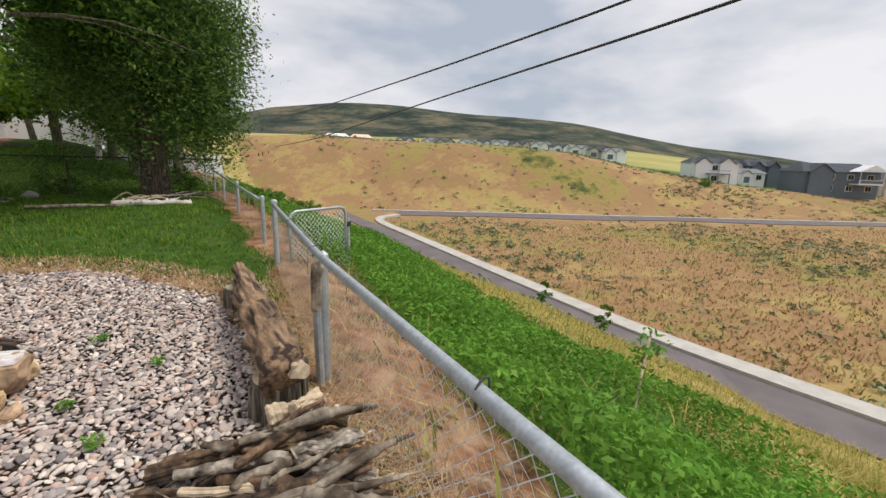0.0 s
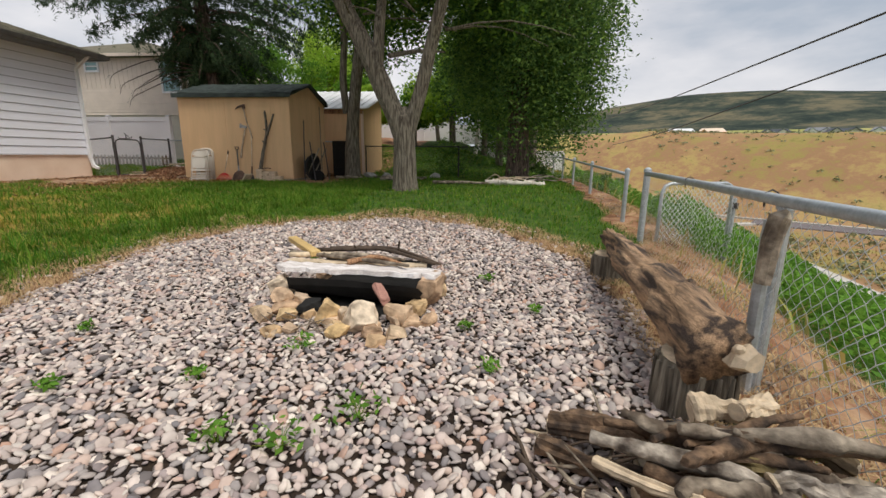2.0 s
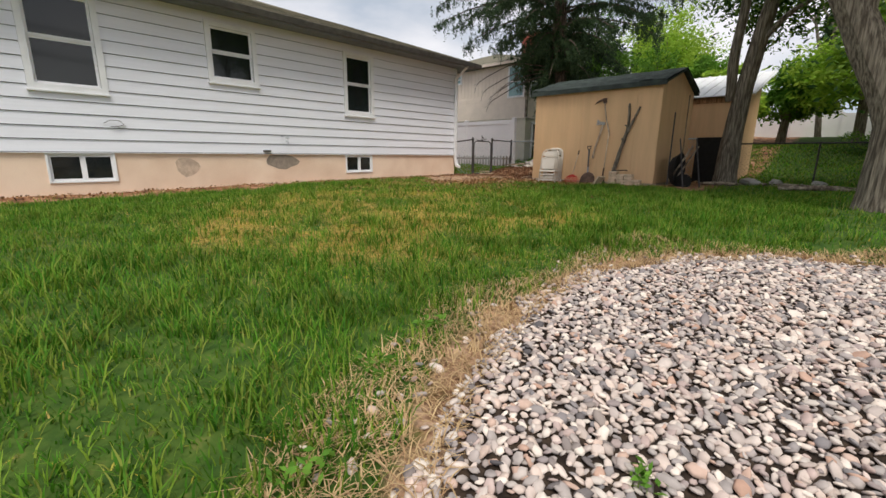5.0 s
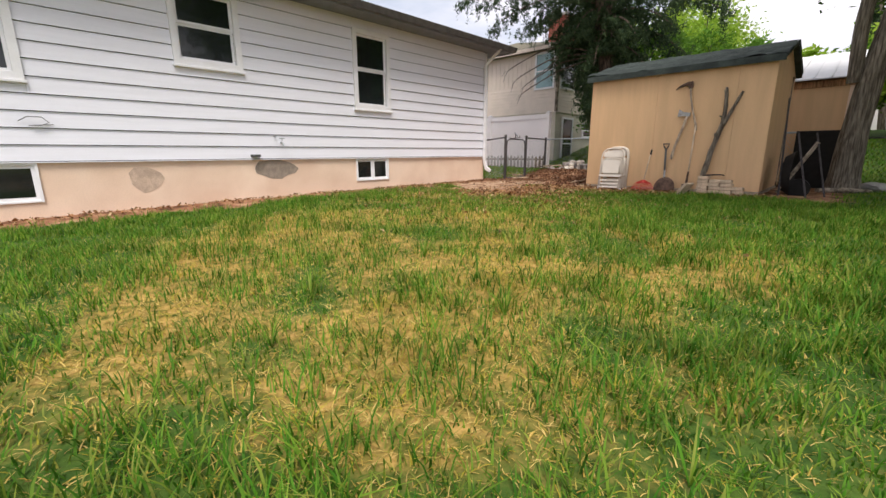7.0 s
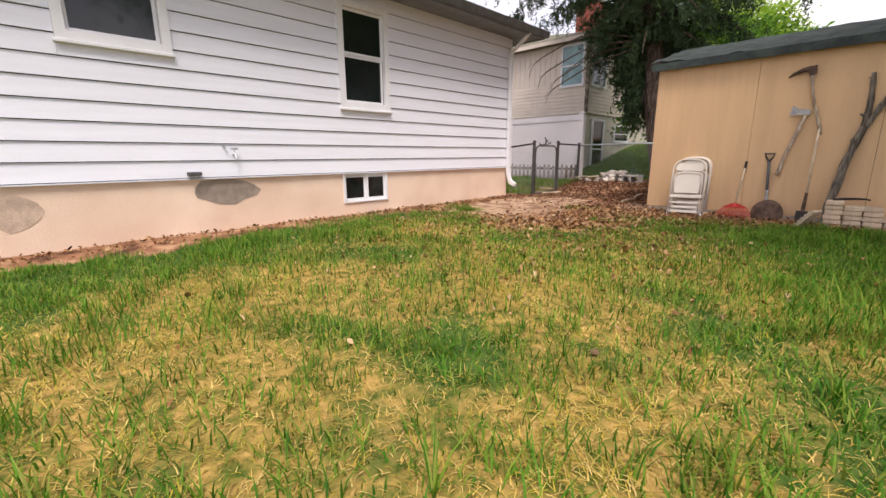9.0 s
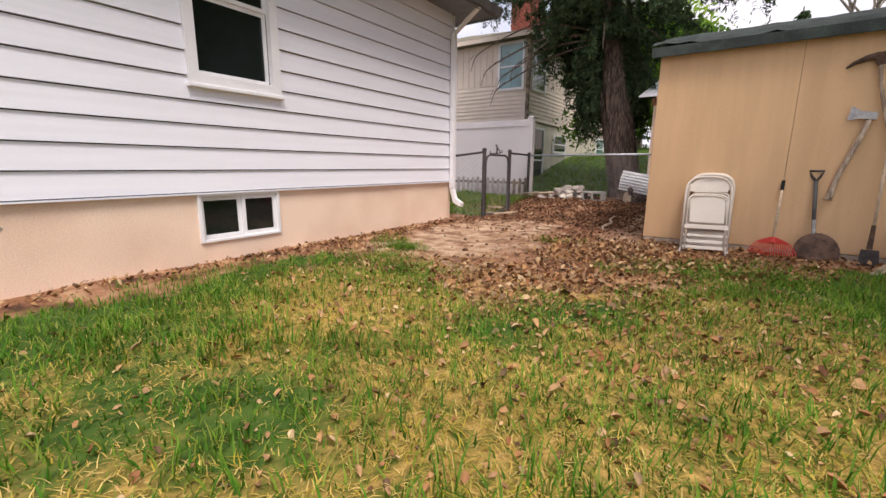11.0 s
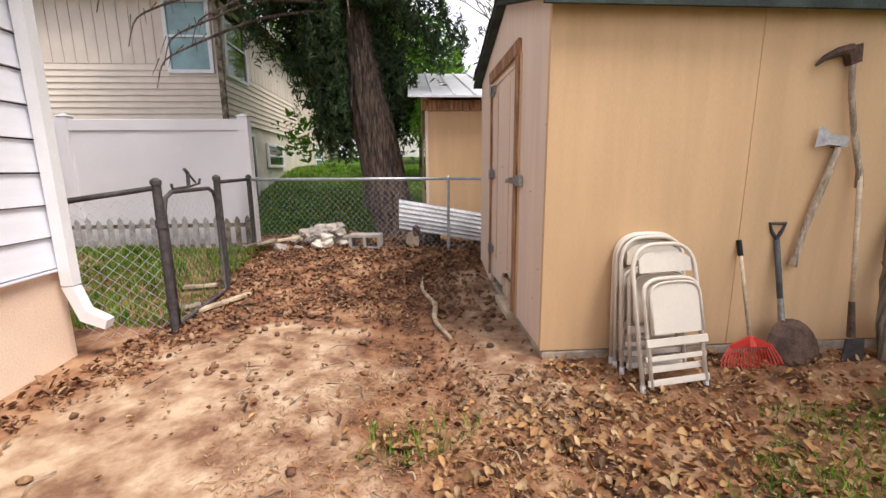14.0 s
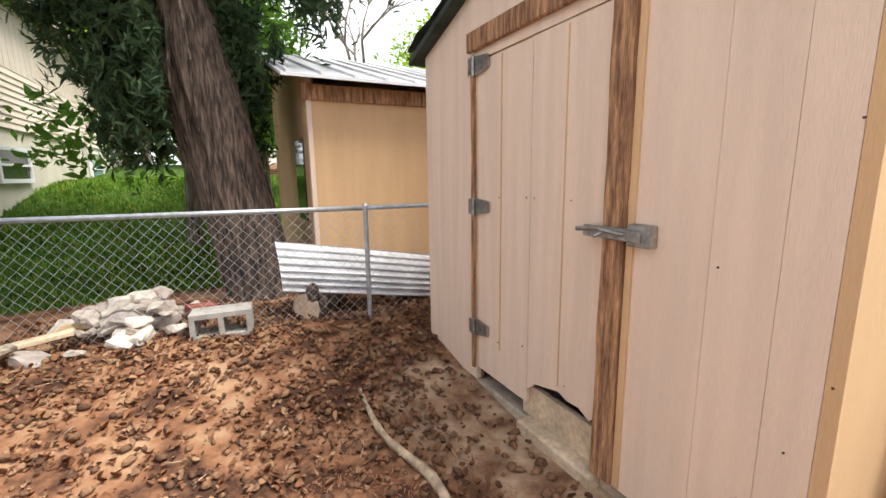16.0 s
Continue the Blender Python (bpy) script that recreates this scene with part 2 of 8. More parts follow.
# ---- mesh helpers ----
class Mesh:
    def __init__(self):
        self.v, self.f = [], []

    def add(self, verts, faces, m=None):
        k = len(self.v)
        self.v += [tuple(m @ Vector(p)) for p in verts] if m is not None else [tuple(p) for p in verts]
        self.f += [tuple(i + k for i in f) for f in faces]
        return self

    def box(self, x0, y0, z0, x1, y1, z1, m=None, bevel=0.0):
        b = min(bevel, (x1 - x0) / 2.2, (y1 - y0) / 2.2, (z1 - z0) / 2.2)
        if b <= 0:
            p = [(x, y, z) for z in (z0, z1) for x, y in ((x0, y0), (x1, y0), (x1, y1), (x0, y1))]
            return self.add(p, [(3, 2, 1, 0), (4, 5, 6, 7), (0, 1, 5, 4), (1, 2, 6, 5), (2, 3, 7, 6), (3, 0, 4, 7)], m)
        p = []
        for z, i in ((z0, b), (z0 + b, 0), (z1 - b, 0), (z1, b)):
            if i:
                p += [(x0 + b, y0 + b, z), (x1 - b, y0 + b, z), (x1 - b, y1 - b, z), (x0 + b, y1 - b, z)]
            else:
                p += [(x0, y0, z), (x1, y0, z), (x1, y1, z), (x0, y1, z)]
        f = [(3, 2, 1, 0), (12, 13, 14, 15)]
        for r in range(3):
            for i in range(4):
                j = (i + 1) % 4
                f.append((4 * r + i, 4 * r + j, 4 * r + 4 + j, 4 * r + 4 + i))
        return self.add(p, f, m)

    def tube(self, path, radii, n=8, caps=True, flat=1.0, rough=0.0, seed=0):
        """A round bar through the points of path, with a radius at each."""
        if not hasattr(radii, "__len__"):
            radii = [radii] * len(path)
        path = [Vector(p) for p in path]
        rnd = random.Random(seed)
        verts, faces = [], []
        side = None
        for i, p in enumerate(path):
            d = (path[min(i + 1, len(path) - 1)] - path[max(i - 1, 0)]).normalized()
            if side is None:
                side = d.cross(Vector((0, 0, 1)) if abs(d.z) < 0.9 else Vector((1, 0, 0))).normalized()
            side = (side - d * side.dot(d)).normalized()
            up = d.cross(side)
            for k in range(n):
                a = 2 * math.pi * k / n
                r = radii[i] * (1 + rough * (rnd.random() - 0.5))
                verts.append(p + side * math.cos(a) * r + up * math.sin(a) * r * flat)
        for i in range(len(path) - 1):
            for k in range(n):
                j = (k + 1) % n
                faces.append((i * n + k, i * n + j, (i + 1) * n + j, (i + 1) * n + k))
        if caps:
            faces += [tuple(range(n - 1, -1, -1)), tuple(range((len(path) - 1) * n, len(path) * n))]
        return self.add(verts, faces)

    def prism(self, outline, axis, a, b, m=None):
        """An outline (two coordinates) drawn out along an axis from a to b."""
        n = len(outline)
        put = {"x": lambda p, w: (w, p[0], p[1]), "y": lambda p, w: (p[0], w, p[1]), "z": lambda p, w: (p[0], p[1], w)}[axis]
        verts = [put(p, a) for p in outline] + [put(p, b) for p in outline]
        faces = [tuple(range(n - 1, -1, -1)), tuple(range(n, 2 * n))] + [(i, (i + 1) % n, n + (i + 1) % n, n + i) for i in range(n)]
        return self.add(verts, faces, m)

    def make(self, name, mat, smooth=False):
        me = bpy.data.meshes.new(name)
        me.from_pydata(self.v, [], self.f)
        bm = bmesh.new()
        bm.from_mesh(me)
        bmesh.ops.recalc_face_normals(bm, faces=bm.faces)
        bm.to_mesh(me)
        bm.free()
        if smooth:
            me.polygons.foreach_set("use_smooth", [True] * len(me.polygons))
        for one in mat if isinstance(mat, (list, tuple)) else (mat,):
            me.materials.append(M[one] if isinstance(one, str) else one)
        return me


def part(name, mesh, mat, parent, label="", smooth=False, at=None):
    ob = new(name, mesh.make(name, mat, smooth) if isinstance(mesh, Mesh) else mesh)
    if parent is not None:
        ob.parent = parent
    if at is not None:
        ob.matrix_basis = at
    return tagged(ob, label)


def thing(name, label, category, x=0, y=0, z=0, rz=0, group="", kind="", rx=0, ry=0):
    ob = new(name)
    ob.matrix_basis = pose(x, y, z, rx, ry, rz)
    return tagged(ob, label, category, group, kind)


def solid(name, mesh, mat, label, category, group="", kind="", smooth=False, at=None):
    ob = part(name, mesh, mat, None, label, smooth, at)
    return tagged(ob, "", category, group, kind)


def smoothstep(a, b, x):
    t = np.clip((x - a) / (b - a), 0, 1)
    return t * t * (3 - 2 * t)


# ---- ground heights ----
HX, HY = 0.602, 0.798
EX, EY = 11.15, -11.42


def fence_x(y):
    """Where the wire fence on the bank side stands at y."""
    return np.where(y < -5.9, 12.0 + (y + 9.1) * 0.19, 12.6 + (y + 5.9) * 0.075)


def bumps(x, y, s):
    return np.sin(x * s + 1.3 * np.sin(y * s * 0.7 + 1)) * np.cos(y * s * 1.13 + 0.8 * np.sin(x * s * 0.6))


def height(x, y):
    x, y = np.asarray(x, float), np.asarray(y, float)
    z = 0.05 - 0.32 * smoothstep(-2.5, -8.5, y) * smoothstep(3.5, 9.0, x) - 0.10 * smoothstep(-4, -9, y) * smoothstep(-1, 1.0, x) * (1 - smoothstep(3.5, 9, x))
    z = z + 0.20 * smoothstep(0.8, 2.6, y) * (1 - smoothstep(4, 6, x))
    z = z + (1.1 * smoothstep(4.2, 12, y) + 0.55 * smoothstep(12, 19, y)) * smoothstep(13.5, 8.5, x)
    z = z + 0.012 * bumps(x, y, 2.1) + 0.006 * bumps(x, y, 6.3)
    d = x - fence_x(y) - 0.35
    bank = -np.maximum(d, 0) * 0.447 + 0.18 * smoothstep(0.5, 4, d) * bumps(x, y, 0.8)
    z = z + bank
    # valley floor, far slope and plateau
    dep = (x - EX) * HX + (y - EY) * HY
    lat = (x - EX) * HY - (y - EY) * HX
    a = lat / np.maximum(dep, 5)
    floor = -8.0 + 0.25 * bumps(x, y, 0.12) * smoothstep(36, 48, x)
    z = np.where(d > 0, np.maximum(z, floor), z)
    north = smoothstep(60, 80, dep) * (d > 0)
    top = np.interp(a, [-0.7, -0.4, -0.3, 0.0, 0.3, 0.42, 0.55, 0.7, 0.9, 1.3], [6, 6.5, 6.5, 5.6, 3.8, 1.4, -1.0, -3.2, -5.0, -5.4])
    rise = smoothstep(77, 104, dep)
    z2 = -8.0 + (top + 8.0) * rise + 0.9 * bumps(x, y, 0.11) * rise * (1 - smoothstep(98, 112, dep)) + 0.4 * bumps(x, y, 0.27) * rise * (1 - smoothstep(92, 104, dep))
    far_top = np.interp(a, [-0.5, -0.4, -0.25, -0.1, 0.0, 0.15, 0.3, 0.42, 0.57, 0.83, 1.05], [50, 66, 72, 70, 68, 66, 54, 42, 30, 17, 8])
    z2 = z2 + 16 * smoothstep(190, 420, dep) * smoothstep(1.2, 0.2, a) + (far_top * 0.95) * smoothstep(430, 780, dep) * (1 + 0.10 * bumps(x, y, 0.012))
    z = np.where((d > 0) & (dep > 60), z * (1 - north) + z2 * north, z)
    return z


def gz(x, y):
    return float(height(x, y))


def hx(dep, lat):
    """Plan place from depth and side distance over the valley."""
    return EX + dep * HX + lat * HY, EY + dep * HY - lat * HX


PAD = [(9.0, -10.6), (8.35, -9.6), (7.85, -8.75), (7.6, -7.75), (7.62, -6.9), (8.0, -6.2), (8.75, -5.6), (9.7, -5.35), (10.5, -5.55), (11.2, -6.1), (11.75, -6.95), (11.85, -7.9), (11.75, -9.0), (11.55, -10.5), (11.3, -12.5), (9.6, -12.5)]


def pad_depth(x, y):
    """How far inside the pebble pad a place is (metres, negative outside)."""
    p = np.array(PAD)
    q = np.roll(p, -1, 0)
    x, y = np.asarray(x, float), np.asarray(y, float)
    best = np.full(x.shape, 1e9)
    inside = np.zeros(x.shape, bool)
    for (ax, ay), (bx, by) in zip(p, q):
        t = np.clip(((x - ax) * (bx - ax) + (y - ay) * (by - ay)) / ((bx - ax) ** 2 + (by - ay) ** 2), 0, 1)
        best = np.minimum(best, np.hypot(x - ax - t * (bx - ax), y - ay - t * (by - ay)))
        cross = ((ay > y) != (by > y)) & (x < (bx - ax) * (y - ay) / (by - ay + 1e-12) + ax)
        inside ^= cross
    return np.where(inside, best, -best)


def dryness(x, y):
    """Where the lawn has yellowed."""
    r = np.hypot((x - 4.3) * 0.95, (y + 6.1) * 0.9)
    r = np.minimum(r, np.hypot((x - 3.0) * 0.9, (y + 3.7) * 1.1) + 0.6)
    return smoothstep(3.5, 1.7, r) * np.clip(0.72 + 0.4 * bumps(x, y, 2.2) + 0.25 * bumps(x, y, 5.1), 0, 1)


def bare(x, y):
    """How bare the soil is: between house and shed, along the walls, round the pad."""
    x, y = np.asarray(x, float), np.asarray(y, float)
    w = 0.35 * bumps(x, y, 3.1) + 0.2 * bumps(x, y, 7.7)
    edge = -3.35 + 0.42 * (x - 1.6) ** 2 * np.where(x > 1.6, 0.55, 0.6)
    b = smoothstep(-0.35, 0.35, y - edge + w) * smoothstep(6.8, 5.8, x + w) * smoothstep(4.5, 3.9, y + 0.4 * w)
    b = np.maximum(b, smoothstep(0.75, 0.35, x + w * 0.5) * (y > -12) * (y < 1.2))
    b = np.maximum(b, smoothstep(-1.15, -0.75, y + w * 0.3) * smoothstep(2.6, 3.2, x) * smoothstep(7.5, 6.6, x))
    b = np.maximum(b, 0.7 * smoothstep(-0.34, -0.05, pad_depth(x, y) + w * 0.35))
    fx = fence_x(y)
    b = np.maximum(b, 0.9 * smoothstep(-0.25, 0.0, x - fx + w * 0.3) * smoothstep(1.3, 0.9, x - fx + w * 0.4))
    return b


# ---- ground sheet ----
def build_ground():
    cx, cy = 8.0, -5.0
    radii = [0.0]
    r = 0.12
    while radii[-1] < 3200:
        radii.append(radii[-1] + r)
        r = 0.12 if radii[-1] < 7 else r * (1.022 if radii[-1] < 120 else 1.045)
    nr, na = len(radii), 420
    R, A = np.meshgrid(np.array(radii[1:]), np.arange(na) * 2 * math.pi / na, indexing="ij")
    X, Y = cx + R * np.cos(A), cy + R * np.sin(A)
    X, Y = np.r_[cx, X.ravel()], np.r_[cy, Y.ravel()]
    Z = height(X, Y)
    verts = np.c_[X, Y, Z]
    faces = [(0, 1 + k, 1 + (k + 1) % na) for k in range(na)]
    k = np.arange(na)
    for i in range(nr - 2):
        a, b = 1 + i * na + k, 1 + i * na + (k + 1) % na
        faces += np.c_[a, a + na, b + na, b].tolist()
    me = bpy.data.meshes.new("ground")
    me.from_pydata(verts.tolist(), [], faces)
    me.polygons.foreach_set("use_smooth", [True] * len(me.polygons))
    dep = (X - EX) * HX + (Y - EY) * HY
    a = ((X - EX) * HY - (Y - EY) * HX) / np.maximum(dep, 5)
    d = X - fence_x(Y) - 0.3
    soil = bare(X, Y) * (d < 1.4)
    dry = np.maximum(dryness(X, Y), 0.35 * smoothstep(0.3, 0.9, bumps(X, Y, 0.9))) * (d < 0) * (Y < 3)
    slope = smoothstep(0.55, 0.95, d)
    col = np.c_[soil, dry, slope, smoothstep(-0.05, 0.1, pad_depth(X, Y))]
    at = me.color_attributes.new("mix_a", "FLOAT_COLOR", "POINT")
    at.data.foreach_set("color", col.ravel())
    sand = smoothstep(1.15, 0.7, np.hypot((X - 1.25) / 0.95, (Y + 1.15) / 2.0) + 0.22 * bumps(X, Y, 3.0) + 0.12 * bumps(X, Y, 7.0))
    sand = np.maximum(sand, 0.42 * smoothstep(0.0, 0.25, X - fence_x(Y)) * smoothstep(1.3, 0.9, X - fence_x(Y)) * (Y < -5))
    sand = np.maximum(sand, 0.9 * smoothstep(-0.50, -0.15, -np.abs(X - 2.74) + 0.08 * bumps(X, Y, 7.0)) * smoothstep(-1.3, -0.7, Y) * smoothstep(2.0, 1.5, Y))
    sand = np.maximum(sand, 0.5 * smoothstep(-0.6, -0.1, pad_depth(X, Y)) * (X < 11.6))
    at = me.color_attributes.new("mix_c", "FLOAT_COLOR", "POINT")
    at.data.foreach_set("color", np.c_[sand, sand, sand, sand].ravel())
    field = smoothstep(30, 34, X) * slope
    green = np.maximum(smoothstep(7.0, 4.5, X - 12.5 + 1.2 * bumps(X, Y, 0.5)) * slope, smoothstep(106, 112, dep) * smoothstep(250, 200, dep) * (d > 0) * smoothstep(-0.16, -0.05, a))
    meadow = smoothstep(170, 230, dep) * smoothstep(440, 400, dep) * (d > 0)
    hill = smoothstep(400, 470, dep) * (d > 0)
    at = me.color_attributes.new("mix_b", "FLOAT_COLOR", "POINT")
    at.data.foreach_set("color", np.c_[field, green, meadow, hill].ravel())

    m = bpy.data.materials.new("ground_mix")
    m.use_nodes = True
    n, l = m.node_tree.nodes, m.node_tree.links
    bs = n["Principled BSDF"]
    bs.inputs["Roughness"].default_value = 0.95
    bs.inputs["Specular IOR Level"].default_value = 0.15
    co = n.new("ShaderNodeTexCoord")

    def ramp(scale, stops, detail=6, stretch=None, rough=0.6):
        t = n.new("ShaderNodeTexNoise")
        t.inputs["Scale"].default_value, t.inputs["Detail"].default_value, t.inputs["Roughness"].default_value = scale, detail, rough
        if stretch:
            mp = n.new("ShaderNodeMapping")
            mp.inputs["Scale"].default_value = stretch
            l.new(co.outputs["Object"], mp.inputs[0])
            l.new(mp.outputs[0], t.inputs["Vector"])
        else:
            l.new(co.outputs["Object"], t.inputs["Vector"])
        r = n.new("ShaderNodeValToRGB")
        for i, (pos, c) in enumerate(stops):
            e = r.color_ramp.elements[i] if i < 2 else r.color_ramp.elements.new(pos)
            e.position = pos
            e.color = (*c, 1)
        l.new(t.outputs["Fac"], r.inputs[0])
        return r.outputs[0], t.outputs["Fac"]

    def attr(name):
        q = n.new("ShaderNodeAttribute")
        q.attribute_name = name
        s = n.new("ShaderNodeSeparateColor")
        l.new(q.outputs["Color"], s.inputs[0])
        return s.outputs[0], s.outputs[1], s.outputs[2], q.outputs["Alpha"]

    def blend(fac, c1, c2, jag=None):
        if jag is not None:
            ad = n.new("ShaderNodeMath")
            ad.operation = "ADD"
            l.new(fac, ad.inputs[0])
            l.new(jag, ad.inputs[1])
            mr = n.new("ShaderNodeMapRange")
            mr.inputs["From Min"].default_value, mr.inputs["From Max"].default_value = 0.85, 1.15
            l.new(ad.outputs[0], mr.inputs["Value"])
            fac = mr.outputs[0]
        x = n.new("ShaderNodeMixRGB")
        l.new(fac, x.inputs[0])
        l.new(c1, x.inputs[1])
        l.new(c2, x.inputs[2])
        return x.outputs[0]

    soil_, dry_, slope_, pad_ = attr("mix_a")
    field_, green_, meadow_, hill_ = attr("mix_b")
    sand_, _s1, _s2, _s3 = attr("mix_c")
    pale, _ = ramp(5.5, [(0.36, (0.20, 0.105, 0.065)), (0.49, (0.36, 0.23, 0.145)), (0.64, (0.53, 0.39, 0.27))], 9)
    lawn, _ = ramp(9, [(0.35, (0.03, 0.07, 0.012)), (0.6, (0.07, 0.12, 0.02)), (0.75, (0.17, 0.16, 0.05))])
    straw, _ = ramp(14, [(0.35, (0.075, 0.10, 0.015)), (0.50, (0.25, 0.185, 0.045)), (0.66, (0.46, 0.29, 0.09))])
    dirt, fac = ramp(3.5, [(0.38, (0.075, 0.038, 0.025)), (0.50, (0.27, 0.13, 0.07)), (0.64, (0.42, 0.26, 0.155))], 8)
    _, jag = ramp(6, [(0, (0, 0, 0)), (1, (1, 1, 1))], 8, rough=0.7)
    bank, _ = ramp(0.9, [(0.35, (0.20, 0.20, 0.05)), (0.5, (0.42, 0.34, 0.12)), (0.66, (0.50, 0.36, 0.20))], 8)
    fld, _ = ramp(0.032, [(0.36, (0.06, 0.08, 0.025)), (0.44, (0.30, 0.25, 0.08)), (0.51, (0.31, 0.175, 0.10)), (0.58, (0.40, 0.30, 0.115)), (0.66, (0.12, 0.14, 0.045))], 14, (1, 1, 1), 0.80)
    grn, _ = ramp(0.5, [(0.35, (0.05, 0.11, 0.02)), (0.6, (0.13, 0.22, 0.05)), (0.7, (0.30, 0.28, 0.09))], 8)
    mea, _ = ramp(0.012, [(0.4, (0.30, 0.30, 0.10)), (0.6, (0.44, 0.38, 0.15))], 5)
    hil, _ = ramp(0.012, [(0.42, (0.014, 0.026, 0.022)), (0.5, (0.05, 0.062, 0.045)), (0.58, (0.15, 0.13, 0.08))], 13, (1, 1, 2.5), 0.80)
    c = blend(dry_, lawn, straw, jag)
    dirt = blend(sand_, dirt, pale, jag)
    c = blend(soil_, c, dirt, jag)
    # near-black base under the pebbles: shade between the stones, put into the colour
    darkened, _ = ramp(20, [(0.4, (0.022, 0.016, 0.013)), (0.65, (0.065, 0.045, 0.032))])
    c = blend(pad_, c, darkened)
    c2 = blend(field_, bank, fld, jag)
    c2 = blend(green_, c2, grn, jag)
    c2 = blend(meadow_, c2, mea)
    c2 = blend(hill_, c2, hil)
    c = blend(slope_, c, c2, jag)
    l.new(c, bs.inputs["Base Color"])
    bp = n.new("ShaderNodeBump")
    bp.inputs["Strength"].default_value, bp.inputs["Distance"].default_value = 0.6, 0.05
    l.new(jag, bp.inputs["Height"])
    l.new(bp.outputs[0], bs.inputs["Normal"])
    me.materials.append(m)
    return tagged(new("ground", me), "uneven yard soil, lawn, bank and dry valley ground", "ground", kind="structure")


build_ground()


def ribbon(name, line, width, mat, lift, thick=0.15, label="", step=None):
    """A strip of paving laid along a plan line, on the ground."""
    pts = [Vector((x, y, 0)) for x, y in line]
    dense = []
    for a, b in zip(pts, pts[1:]):
        k = max(2, int((b - a).length / 2.0))
        dense += [a.lerp(b, i / k) for i in range(k)]
    dense.append(pts[-1])
    for _ in range(3):
        dense = [dense[0]] + [(dense[i - 1] + dense[i] * 2 + dense[i + 1]) / 4 for i in range(1, len(dense) - 1)] + [dense[-1]]
    mesh = Mesh()
    verts, faces = [], []
    for i, p in enumerate(dense):
        d = (dense[min(i + 1, len(dense) - 1)] - dense[max(i - 1, 0)]).normalized()
        s = Vector((d.y, -d.x, 0))
        for off in (0, width):
            q = p + s * off
            z = gz(q.x, q.y) + lift
            verts += [(q.x, q.y, z), (q.x, q.y, z - thick)]
    for i in range(len(dense) - 1):
        a = 4 * i
        faces += [(a, a + 4, a + 6, a + 2), (a + 1, a, a + 4, a + 5)[::-1], (a + 2, a + 3, a + 7, a + 6), (a + 1, a + 3, a + 7, a + 5)]
    mesh.add(verts, faces)
    return solid(name, mesh, mat, label, name, kind="structure")


NEAR_ROAD = [(29.6, -40), (29.8, -10), (29.7, -4.4), (30.4, 2.3), (32.6, 15.6), (34.8, 28.7), (37.3, 46), (38.6, 56)]
ribbon("road", NEAR_ROAD, 2.6, "asphalt", 0.10, 0.3, "faded grey asphalt road down in the valley")
ribbon("kerb", [(x + 2.7, y) for x, y in NEAR_ROAD[:-2]] + [(40.2, 44.0), (43.0, 49.5), (47.5, 50.4)], 1.25, "concrete", 0.24, 0.5, "pale concrete kerb and gutter beside the road")
farline = [hx(71, v) for v in (-8, 10, 30, 55, 80, 110)]
ribbon("road", farline, -4.5, "asphalt", 0.12, 0.3, "faded asphalt side road across the valley")
ribbon("kerb", [hx(75.6, v) for v in (-13, 10, 30, 55, 80, 110)], -0.8, "concrete", 0.24, 0.5, "pale concrete kerb along the far road")


# ---- white house ----
def clapboard_wall(parent, name, y0, y1, z0, z1, holes, courses):
    """Lap boards on the wall plane x = 0, as parts, cut round the windows."""
    h = (z1 - z0) / courses
    n = 0
    for i in range(courses):
        a, b = z0 + i * h, z0 + (i + 1) * h
        cuts = sorted({y0, y1, *[v for hy0, hy1, hz0, hz1 in holes if hz0 < b - 0.01 and hz1 > a + 0.01 for v in (hy0, hy1)]})
        for c, e in zip(cuts, cuts[1:]):
            mid = (c + e) / 2
            spans = [(a, b)]
            for hy0, hy1, hz0, hz1 in holes:
                if hy0 < mid < hy1:
                    spans = [(s, min(t, hz0)) for s, t in spans if hz0 - s > 0.004] + [(max(s, hz1), t) for s, t in spans if t - hz1 > 0.004]
            for s, t in spans:
                if t - s < 0.004:
                    continue
                u = lambda z: 0.020 - 0.018 * (z - a) / h
                m = Mesh().prism([(-0.012, s + 0.010), (u(s), s + 0.009), (u(t), t), (-0.012, t)], "y", c + 0.001, e - 0.001)
                part("board", m, "siding", parent)
                n += 1
    return n


